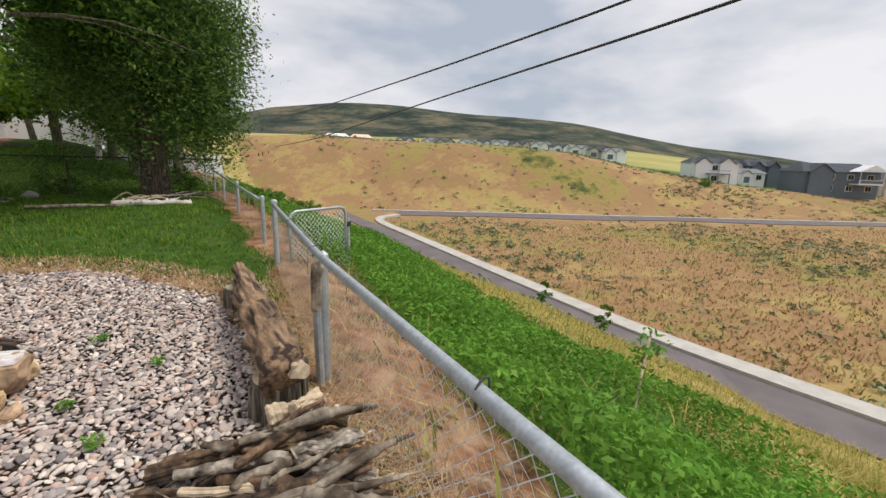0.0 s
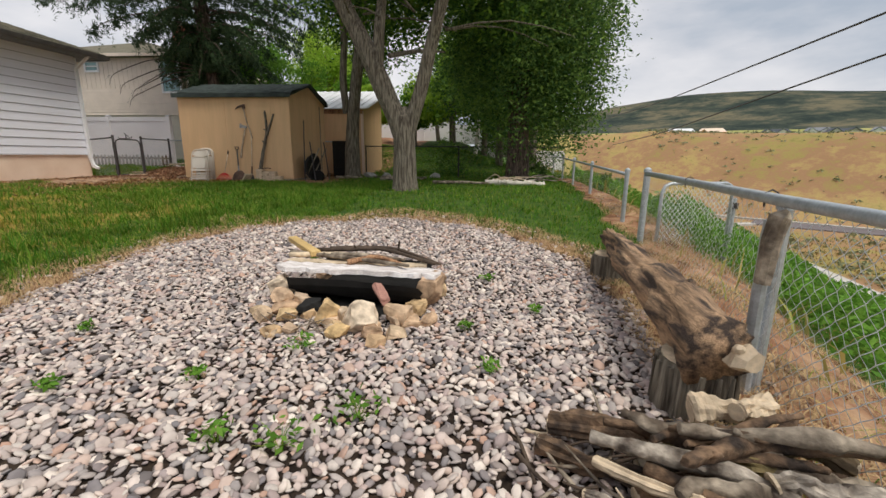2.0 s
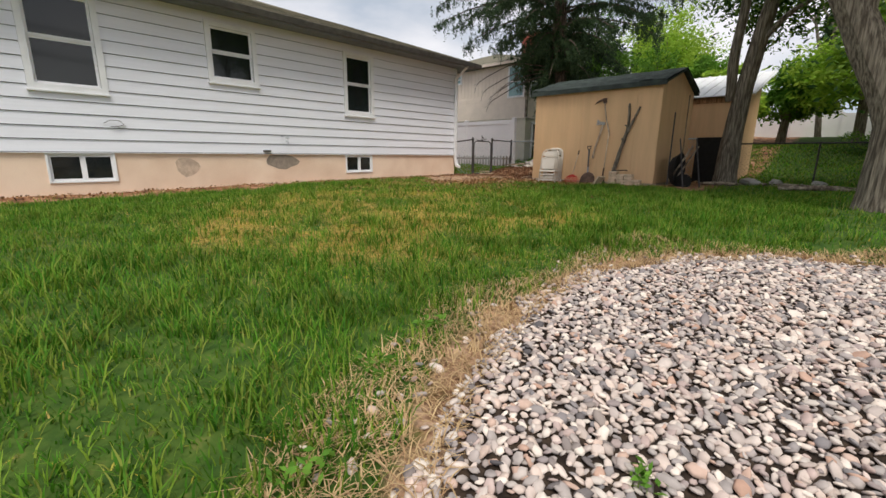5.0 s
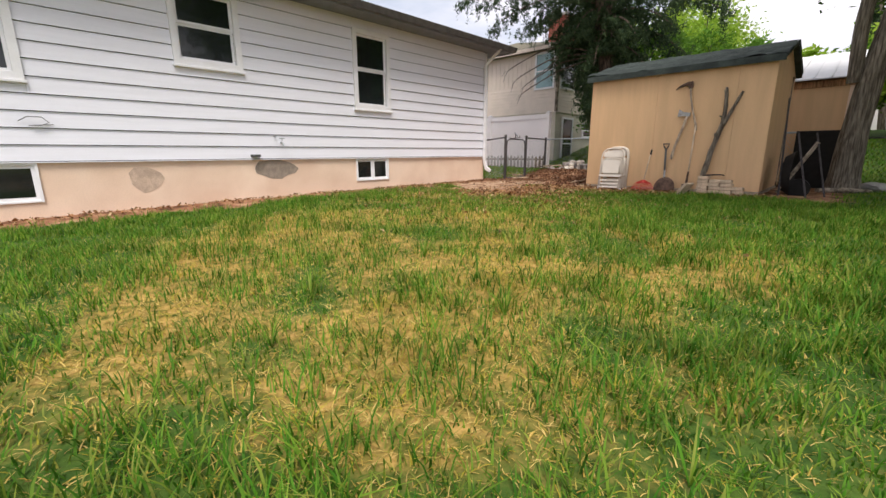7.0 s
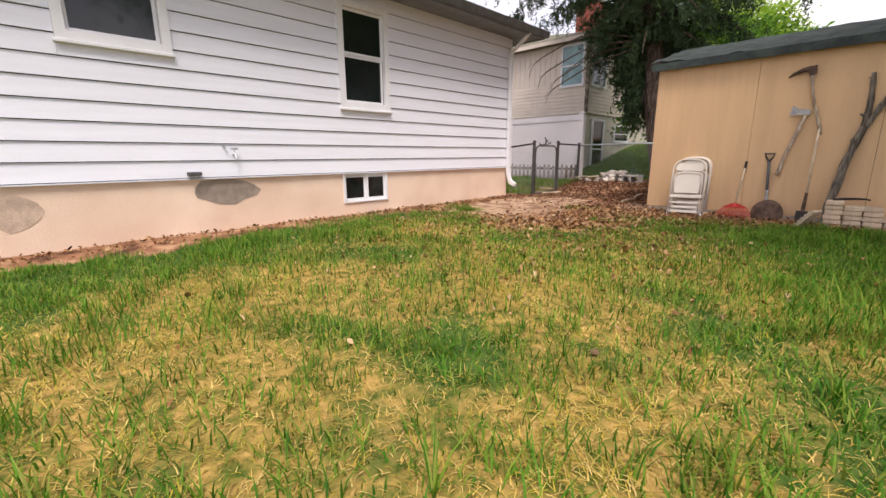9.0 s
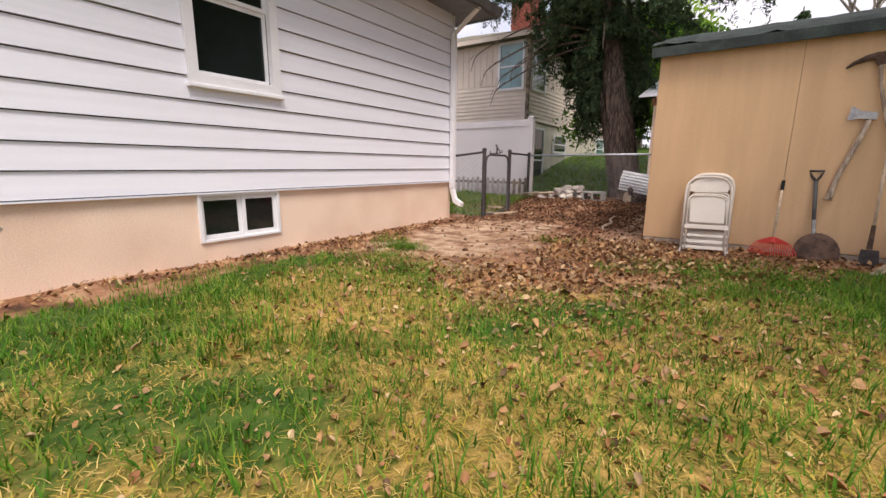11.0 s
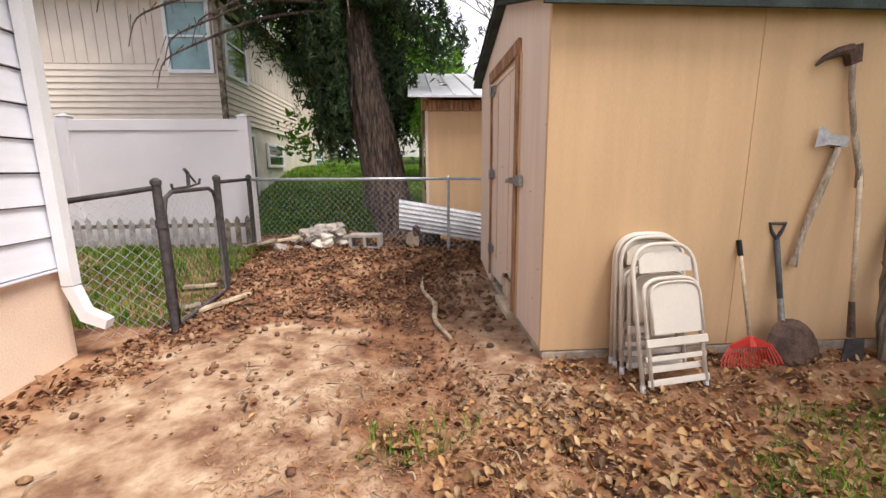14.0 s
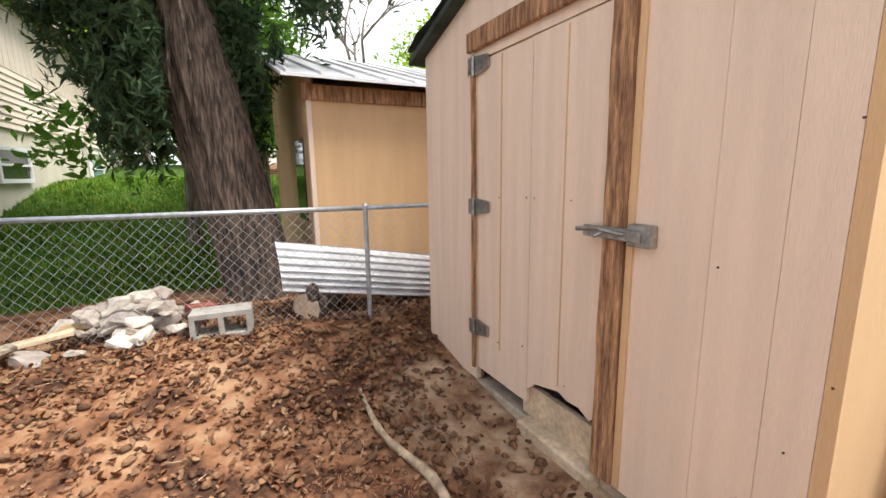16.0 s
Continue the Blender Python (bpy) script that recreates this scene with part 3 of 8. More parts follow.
def sash_window(y0, y1, z0, z1, label, sashes="double", glass="glass_dark", name="window"):
    """A trimmed window in the wall x = 0; y0..z1 is the outside of its trim."""
    w = thing(name, label, "window")
    w.matrix_basis = pose(0, y0, z0)
    W, H = y1 - y0, z1 - z0
    t = 0.085 if sashes == "double" else 0.028
    pr = 0.042 if sashes == "double" else 0.012
    fr = Mesh()
    fr.box(-0.02, 0, 0, pr, t, H, bevel=0.004).box(-0.02, W - t, 0, pr, W, H, bevel=0.004)
    fr.box(-0.02, t, H - t, pr - 0.002, W - t, H, bevel=0.004).box(-0.02, t, 0.0, pr - 0.002, W - t, t, bevel=0.004)
    part("window_frame", fr, "white", w)
    if sashes == "double":
        part("window_sill", Mesh().box(-0.02, -0.015, -0.035, 0.065, W + 0.015, 0.0, bevel=0.006), "white", w)
    s = 0.035
    if sashes == "double":
        mid = H * 0.5
        for k, (a, b, dx) in enumerate(((t, mid + 0.02, 0.0), (mid + 0.02, H - t, 0.018))):
            sa = part("sash", Mesh().box(-0.06 + dx, t, a, -0.03 + dx, t + s, b).box(-0.06 + dx, W - t - s, a, -0.03 + dx, W - t, b).box(-0.061 + dx, t + s, a, -0.029 + dx, W - t - s, a + s).box(-0.061 + dx, t + s, b - s, -0.029 + dx, W - t - s, b), "white", w)
            part("pane", Mesh().box(-0.048 + dx, t + s, a + s, -0.042 + dx, W - t - s, b - s), glass, sa)
    else:
        for a, b, dx in ((t, W / 2 + 0.01, 0.0), (W / 2 + 0.01, W - t, 0.018)):
            sa = part("sash", Mesh().box(-0.06 + dx, a, t, -0.03 + dx, a + s, H - t).box(-0.06 + dx, b - s, t, -0.03 + dx, b, H - t).box(-0.061 + dx, a + s, t, -0.029 + dx, b - s, t + s).box(-0.061 + dx, a + s, H - t - s, -0.029 + dx, b - s, H - t), "white", w)
            part("pane", Mesh().box(-0.048 + dx, a + s, t + s, -0.042 + dx, b - s, H - t - s), glass, sa)
    return w


SID_Z, EAVE_Z, HOUSE_S = 0.667, 3.17, -13.0
UP = [(-3.98, -3.11, 1.58, 3.0), (-6.93, -6.0, 1.97, 3.03), (-9.42, -8.47, 1.58, 3.03)]
LOW = [(-4.0, -3.2, 0.22, 0.655), (-9.38, -8.52, 0.19, 0.655)]


def build_white_house():
    h = thing("house", "pale grey clapboard single-storey house on a pinkish painted foundation", "house")
    holes = UP + [(-12.2, -11.3, 1.58, 3.0)]
    # walls behind the boards, cut by the openings
    def walls(nm, mt, lb, y0, y1, z0, z1, hs, x0, x1):
        ys = sorted({y0, y1, *[v for q in hs for v in q[:2]]})
        for a, b in zip(ys, ys[1:]):
            zs = [z0]
            for q in hs:
                if q[0] < (a + b) / 2 < q[1]:
                    zs += [q[2] + 0.06, q[3] - 0.06]
            zs.append(z1)
            for c, d in zip(zs[::2], zs[1::2]):
                if d > c:
                    part(nm, Mesh().box(x0, a, c, x1, b, d), mt, h, lb)
    walls("wall", "felt_paper", "black wall backing that gives shadow lines between the lap boards", HOUSE_S, 0.0, SID_Z, EAVE_Z, holes, -0.16, -0.013)
    lowc = [(a, b, c - 0.06, d + 0.06) for a, b, c, d in LOW]
    walls("foundation", "foundation", "pinkish tan painted concrete foundation with damp patches", HOUSE_S, -0.01, -0.6, SID_Z - 0.012, lowc, -0.25, -0.012)
    part("wall", Mesh().box(-9.0, -0.16, SID_Z, -0.17, 0.0, EAVE_Z), "siding", h)
    part("wall", Mesh().box(-9, HOUSE_S, -0.6, -0.3, HOUSE_S + 0.16, EAVE_Z), "siding", h)
    part("wall", Mesh().box(-9.0, HOUSE_S + 0.17, -0.6, -8.85, -0.2, EAVE_Z), "siding", h)
    part("foundation_end", Mesh().box(-9.0, -0.25, -0.6, -0.26, -0.012, SID_Z), "foundation", h)
    part("corner_board", Mesh().box(-0.09, 0.001, SID_Z, 0.03, 0.022, EAVE_Z - 0.02).box(0.0, -0.02, SID_Z, 0.032, 0.0, EAVE_Z - 0.02), "white", h)
    part("drip_edge", Mesh().box(-0.01, HOUSE_S, SID_Z - 0.012, 0.03, 0.0, SID_Z), "siding", h)
    # roof: hip with shallow slope
    ov, rise = 0.50, 0.36
    x1, x0, y1, y0 = ov, -9.5, ov - 0.05, HOUSE_S - ov
    ridge = EAVE_Z + 0.1 + (x1 - x0) / 2 * rise
    xm = (x1 + x0) / 2
    ra, rb = (xm, y1 - (x1 - xm), ridge), (xm, y0 + (x1 - xm), ridge)
    e = EAVE_Z + 0.12
    rf = Mesh()
    rf.add([(x1, y1, e), (x1, y0, e), rb, ra, (x0, y1, e), (x0, y0, e), (x1, y1, e - 0.03), (x1, y0, e - 0.03), (x0, y1, e - 0.03), (x0, y0, e - 0.03)],
           [(0, 1, 2, 3), (4, 3, 2, 5), (0, 3, 4), (1, 5, 2), (0, 6, 7, 1), (0, 4, 8, 6), (4, 5, 9, 8), (5, 1, 7, 9), (6, 8, 9, 7)])
    part("roof", rf, "shingle", h, "dark mossy asphalt shingle roof")
    sh = Mesh()
    rnd = random.Random(4)
    run = math.hypot(x1 - xm, ridge - e)
    for i in range(22):
        u0 = i * 0.145
        y = y0 + u0
        while y < y1 - u0 * 0.93:
            w = 0.30 * rnd.uniform(0.8, 1.2)
            yb = min(y + w, y1 - u0 * 0.93)
            p = lambda u, yy, dz: (x1 - u * (x1 - xm) / run, yy, e + u * (ridge - e) / run + dz)
            sh.add([p(u0 - 0.02, y + 0.004, 0.016), p(u0 - 0.02, yb - 0.004, 0.016), p(u0 + 0.15, yb - 0.004, 0.004), p(u0 + 0.15, y + 0.004, 0.004), p(u0 - 0.02, y + 0.004, 0.0), p(u0 - 0.02, yb - 0.004, 0.0)], [(0, 1, 2, 3), (4, 5, 1, 0)])
            y = yb
    tagged(part("shingles", sh, "shingle", h), kind="stuff")
    part("soffit", Mesh().box(-0.0, y0, EAVE_Z - 0.0, x1 - 0.02, y1 - 0.02, EAVE_Z + 0.02).box(-9, 0.03, EAVE_Z, 0, y1 - 0.02, EAVE_Z + 0.02), "soffit", h)
    part("fascia", Mesh().box(x1 - 0.02, y0, EAVE_Z - 0.03, x1, y1, e - 0.03).box(x0, y1 - 0.02, EAVE_Z - 0.03, x1 - 0.02, y1, e - 0.03), "soffit", h)
    part("gutter", Mesh().prism([(x1 + 0.002, e - 0.13), (x1 + 0.07, e - 0.13), (x1 + 0.11, e - 0.03), (x1 + 0.10, e - 0.025), (x1 + 0.10, e - 0.04), (x1 + 0.062, e - 0.12), (x1 + 0.01, e - 0.12), (x1 + 0.01, e - 0.03), (x1 + 0.002, e - 0.03)], "y", y0, y1 + 0.03), "gutter_dark", h, "dark weathered metal gutter")
    clapboard_wall(h, "board", HOUSE_S, -0.02, SID_Z, EAVE_Z, [(a - 0.0, b, c, d) for a, b, c, d in holes], 13)
    ws = [sash_window(*q, "white trimmed double-hung window with dark glass in the clapboard wall") for q in holes]
    for q in LOW:
        ws.append(sash_window(*q, "white sliding basement window set in the painted foundation", "slide", name="basement_window"))
    for w in ws:
        w.parent = h
        w["category"] = ""
        del w["category"]
    # downspout at the corner
    ds = Mesh()
    for a, b in (((0.06, -0.06, 0.62), (0.06, -0.06, EAVE_Z - 0.35)),):
        ds.box(0.035, -0.10, 0.55, 0.105, -0.03, EAVE_Z - 0.30, bevel=0.012)
    ds.prism([(0.035, 0.55), (0.105, 0.55), (0.15, 0.40), (0.27, 0.33), (0.25, 0.27), (0.11, 0.33)], "y", -0.10, -0.03)
    ds.prism([(0.035, EAVE_Z - 0.30), (0.105, EAVE_Z - 0.30), (0.53, EAVE_Z + 0.0), (0.47, EAVE_Z + 0.0)], "y", -0.10, -0.03)
    part("downspout", ds, "white", h, "white metal downspout with a curled foot")
    return h


build_white_house()

# ---- tan shed ----
SX0, SX1, SY0, SY1, SE, SR = 3.0, 5.95, -0.32, 2.03, 2.20, 2.54


def screw_dots(spots, x):
    m = Mesh()
    for y, z in spots:
        m.tube([(x - 0.004, y, z), (x + 0.002, y, z)], 0.0035, 6)
    return m


def build_shed():
    s = thing("garden_shed", "tan painted plywood garden shed with a dark green roof", "shed")
    ym = (SY0 + SY1) / 2
    # tool wall in three sheets with seams
    xs = [SX0 + 0.011, SX0 + 1.24, SX0 + 2.46, SX1]
    for a, b in zip(xs, xs[1:]):
        part("plywood_sheet", Mesh().box(a + 0.002, SY0, 0.11, b - 0.002, SY0 + 0.035, SE, bevel=0.003), "shed", s)
    part("backing", Mesh().box(SX0 + 0.05, SY0 + 0.036, 0.11, SX1 - 0.05, SY0 + 0.05, SE), "black", s)
    part("corner_trim", Mesh().box(SX0 - 0.001, SY0 - 0.001, 0.11, SX0 + 0.012, SY0 + 0.036, SE, bevel=0.002), "shed", s)
    part("back_wall", Mesh().box(SX0 + 0.04, SY1 - 0.04, 0.11, SX1, SY1, SE), "shed", s)
    # the door end: grooved boards either side of the opening
    DY0, DY1, DZ1 = 0.40, 1.37, 2.0
    for a, b in ((SY0 + 0.037, -0.158), (-0.158, 0.028), (0.028, DY0), (DY1, 1.60), (1.60, 1.83), (1.83, SY1)):
        slope = (SR - SE) / (ym - SY0)
        ta, tb = SE + (a - SY0) * slope, SE + (b - SY0) * slope
        if a > ym:
            ta, tb = SE + (SY1 - a) * slope, SE + (SY1 - b) * slope
        part("board", Mesh().prism([(a + 0.0007, 0.12), (b - 0.0007, 0.12), (b - 0.0007, tb), (a + 0.0007, ta)], "x", SX0, SX0 + 0.03), "shed_door", s)
    top = [(DY0, DZ1), (DY1, DZ1), (DY1, SE + (SY1 - DY1) * (SR - SE) / (ym - SY0)), (ym, SR), (DY0, SE + (DY0 - SY0) * (SR - SE) / (ym - SY0))]
    part("board", Mesh().prism(top, "x", SX0, SX0 + 0.03), "shed_door", s)
    part("stud_wall", Mesh().box(SX0 + 0.031, SY0 + 0.05, 0.11, SX0 + 0.05, DY0, SE).box(SX0 + 0.031, DY1, 0.11, SX0 + 0.05, SY1 - 0.041, SE), "old_wood", s)
    part("end_wall", Mesh().box(SX1 - 0.04, SY0 + 0.051, 0.11, SX1 - 0.002, SY1 - 0.041, SE).prism([(SY0, SE), (SY1, SE), (ym, SR)], "x", SX1 - 0.04, SX1 - 0.002), "shed", s)
    part("base", Mesh().box(SX0 + 0.015, SY0 + 0.002, -0.12, SX1 - 0.01, SY1, 0.105, bevel=0.01), "paver_base", s, "grey weathered timber and concrete base")
    part("sill_board", Mesh().box(SX0 - 0.05, DY0 + 0.0, 0.03, SX0 + 0.06, 0.90, 0.12, bevel=0.012), "pale_wood", s, "weathered pale wooden threshold board")
    part("sill_riser", Mesh().box(SX0 + 0.032, DY0 + 0.01, 0.12, SX0 + 0.06, 0.95, 0.29), "pale_wood", s, "pale board behind the rotted door corner")
    # door of two panels, the lower corner rotted away
    d = part("door", Mesh().box(SX0 + 0.006, 0.893, 0.20, SX0 + 0.03, DY1 - 0.006, DZ1 - 0.006, bevel=0.003), "shed_door", s, "pinkish tan board door with a rotted lower corner")
    rot = [(DY0 + 0.03, 0.36), (0.47, 0.33), (0.53, 0.36), (0.60, 0.355), (0.66, 0.375), (0.72, 0.36), (0.78, 0.345), (0.83, 0.335), (0.86, 0.30), (0.888, 0.28)]
    part("door_panel", Mesh().prism([(0.888, DZ1 - 0.006), (DY0 + 0.03, DZ1 - 0.006)] + rot, "x", SX0 + 0.004, SX0 + 0.028), "shed_door", d)
    for y in (0.66, 1.13):
        part("batten_groove", Mesh().box(SX0 + 0.0, y, 0.40, SX0 + 0.0075, y + 0.006, DZ1 - 0.02), "shed", d)
    part("screw_head", screw_dots([(0.62, 1.27), (0.86, 1.27), (0.92, 1.27), (1.15, 1.26), (0.62, 0.42), (1.15, 0.44), (0.93, 0.50)], SX0 + 0.005), "rust", d)
    part("screw_head", screw_dots([(-0.22, 0.62 + 0.0), (0.0, 1.1), (-0.28, 1.5), (-0.12, 0.40), (-0.30, 0.85)], SX0), "rust", s)
    lt = Mesh()
    rnd = random.Random(3)
    for y0, y1, z0, z1, k in ((0.325, DY0 + 0.03, 0.13, 2.09, 12), (DY1 - 0.005, DY1 + 0.032, 0.20, 2.0, 10)):
        zs = [z0 + (z1 - z0) * i / k for i in range(k + 1)]
        prof = [(y0 + rnd.uniform(0, 0.008), z) for z in zs] + [(y1 - rnd.uniform(0, 0.010), z) for z in reversed(zs)]
        part("door_trim", Mesh().prism(prof, "x", SX0 - 0.022, SX0 - 0.001), "old_wood", s, "peeling brown wooden door trim")
    part("door_trim", Mesh().box(SX0 - 0.03, 0.325, 2.045, SX0 - 0.002, DY1 + 0.06, 2.15, bevel=0.006), "old_wood", s, "peeling brown wooden door lintel")
    part("jamb", Mesh().box(SX0 - 0.010, 0.295, 0.13, SX0 - 0.001, 0.322, 2.05), "shed", s)
    for z in (1.97, 1.20, 0.47):
        hg = Mesh().box(SX0 - 0.030, DY1 + 0.0, z - 0.045, SX0 - 0.022, DY1 + 0.045, z + 0.045, bevel=0.002)
        hg.prism([(DY1 - 0.004, z - 0.05), (DY1 - 0.004, z + 0.05), (DY1 - 0.13, z + 0.035), (DY1 - 0.13, z - 0.025)], "x", SX0 - 0.016, SX0 - 0.004)
        hg.tube([(SX0 - 0.026, DY1 - 0.002, z - 0.05), (SX0 - 0.026, DY1 - 0.002, z + 0.05)], 0.008, 8)
        part("hinge", hg, "steel", s, "worn steel strap hinge")
    la = part("latch", Mesh().box(SX0 - 0.036, 0.205, 1.125, SX0 - 0.003, 0.30, 1.205, bevel=0.004).box(SX0 - 0.045, 0.24, 1.14, SX0 - 0.026, 0.50, 1.185, bevel=0.004), "steel", s, "worn steel hasp and barrel latch")
    part("bolt", Mesh().tube([(SX0 - 0.052, 0.30, 1.165), (SX0 - 0.056, 0.42, 1.175), (SX0 - 0.05, 0.53, 1.165)], 0.009, 8).tube([(SX0 - 0.05, 0.40, 1.165), (SX0 - 0.085, 0.41, 1.150)], 0.007, 6), "steel", la)
    # roof planes with wavy felt courses
    o, t = 0.11, 0.05
    sl = (SR - SE) / (SY1 - ym)
    for sg, yy in ((-1, SY0), (1, SY1)):
        rf = Mesh()
        nx, nu = 26, 7
        x0, x1 = SX0 - 0.09, SX1 + 0.10
        ye = yy + sg * o
        vs, fs = [], []
        for i in range(nu + 1):
            for j in range(nx + 1):
                u = i / nu
                x = x0 + (x1 - x0) * j / nx
                sag = 0.018 * math.sin(j * 0.9 + i * 1.7) + 0.012 * math.sin(j * 2.3) - 0.03 * math.sin(math.pi * j / nx) * (1 - u)
                vs.append((x, ye + (ym - ye) * u, SE - o * sl + t + (SR - SE + o * sl) * u + sag * (1 - u * 0.7) + (0.012 if i % 2 else 0)))
        for i in range(nu):
            for j in range(nx):
                a = i * (nx + 1) + j
                fs.append((a, a + 1, a + nx + 2, a + nx + 1))
        rf.add(vs, fs)
        part("roof_felt", rf, "green_roof", s, "dark green sagging roll roofing")
        part("roof_deck", Mesh().prism([(ym, SR + t - 0.02), (ye + sg * -0.01, SE - o * sl + 0.005), (ye + sg * -0.01, SE - o * sl - 0.035), (ym, SR)], "x", x0 + 0.01, x1 - 0.01), "green_roof", s)
    part("fascia", Mesh().box(SX0 - 0.08, SY0 - o, SE - 0.10, SX1 + 0.09, SY0 - o + 0.02, SE - 0.0), "green_roof", s, "dark green eave trim board")
    part("gutter_pipe", Mesh().tube([(SX1 + 0.02, 1.6, 0.1), (SX1 + 0.02, 1.6, 2.1)], 0.012, 6), "grey_wood", s)
    return s


build_shed()


# ---- second shed ----
def build_shed2():
    s = thing("storage_shed", "brown plywood storage shed with a white ribbed metal roof", "shed")
    x0, x1, y0, y1, z1 = 2.42, 6.75, 3.25, 6.0, 2.16
    part("wall", Mesh().box(x0 + 0.03, y0, 0, x1, y0 + 0.05, z1), "shed", s, "light brown painted plywood wall")
    part("side_wall", Mesh().prism([(y0 + 0.051, 0), (y1, 0), (y1, z1 + 0.84), (y0 + 0.051, z1 + 0.08)], "x", x0, x0 + 0.05).prism([(y0 + 0.051, 0), (y1, 0), (y1, z1 + 0.84), (y0 + 0.051, z1 + 0.08)], "x", x1 - 0.05, x1).box(x0 + 0.05, y1 - 0.05, 0, x1 - 0.05, y1, z1 + 0.8), "shed", s)
    part("corner_trim", Mesh().box(x0 - 0.012, y0 - 0.014, 0, x0 + 0.028, y0 + 0.05, z1), "shed_door", s)
    part("corner_trim", Mesh().box(x1 - 0.02, y0 - 0.014, 0, x1 + 0.07, y0 - 0.001, z1), "shed_door", s)
    part("fascia", Mesh().box(x0 - 0.05, y0 - 0.03, z1 - 0.11, x1 + 0.05, y0 - 0.002, z1 + 0.02), "old_wood", s, "dark brown eave board")
    part("window", Mesh().box(x0 - 0.012, y0 + 0.35, 0.95, x0 + 0.01, y0 + 0.85, 1.75), "glass_dark", s)
    rf = Mesh()
    ya, yb, za, zb = y0 - 0.26, y1 + 0.2, z1 + 0.05, z1 + 1.0
    rf.add([(x0 - 0.24, ya, za), (x1 + 0.3, ya, za), (x1 + 0.3, yb, zb), (x0 - 0.24, yb, zb), (x0 - 0.24, ya, za - 0.025), (x1 + 0.3, ya, za - 0.025), (x1 + 0.3, yb, zb - 0.025), (x0 - 0.24, yb, zb - 0.025)],
           [(0, 1, 2, 3), (7, 6, 5, 4), (0, 4, 5, 1), (1, 5, 6, 2), (2, 6, 7, 3), (3, 7, 4, 0)])
    part("roof", rf, "white", s, "white ribbed metal roof")
    for i in range(18):
        x = x0 - 0.20 + i * 0.28
        m = Mesh().add([(x, ya - 0.002, za - 0.02), (x + 0.03, ya - 0.002, za - 0.02), (x + 0.03, ya - 0.002, za + 0.025), (x, ya - 0.002, za + 0.025), (x, yb, zb), (x + 0.03, yb, zb), (x + 0.03, yb, zb + 0.025), (x, yb, zb + 0.025)],
                       [(0, 1, 2, 3), (3, 2, 6, 7), (1, 5, 6, 2), (0, 3, 7, 4), (4, 7, 6, 5)])
        part("rib", m, "white", s)
    return s


build_shed2()


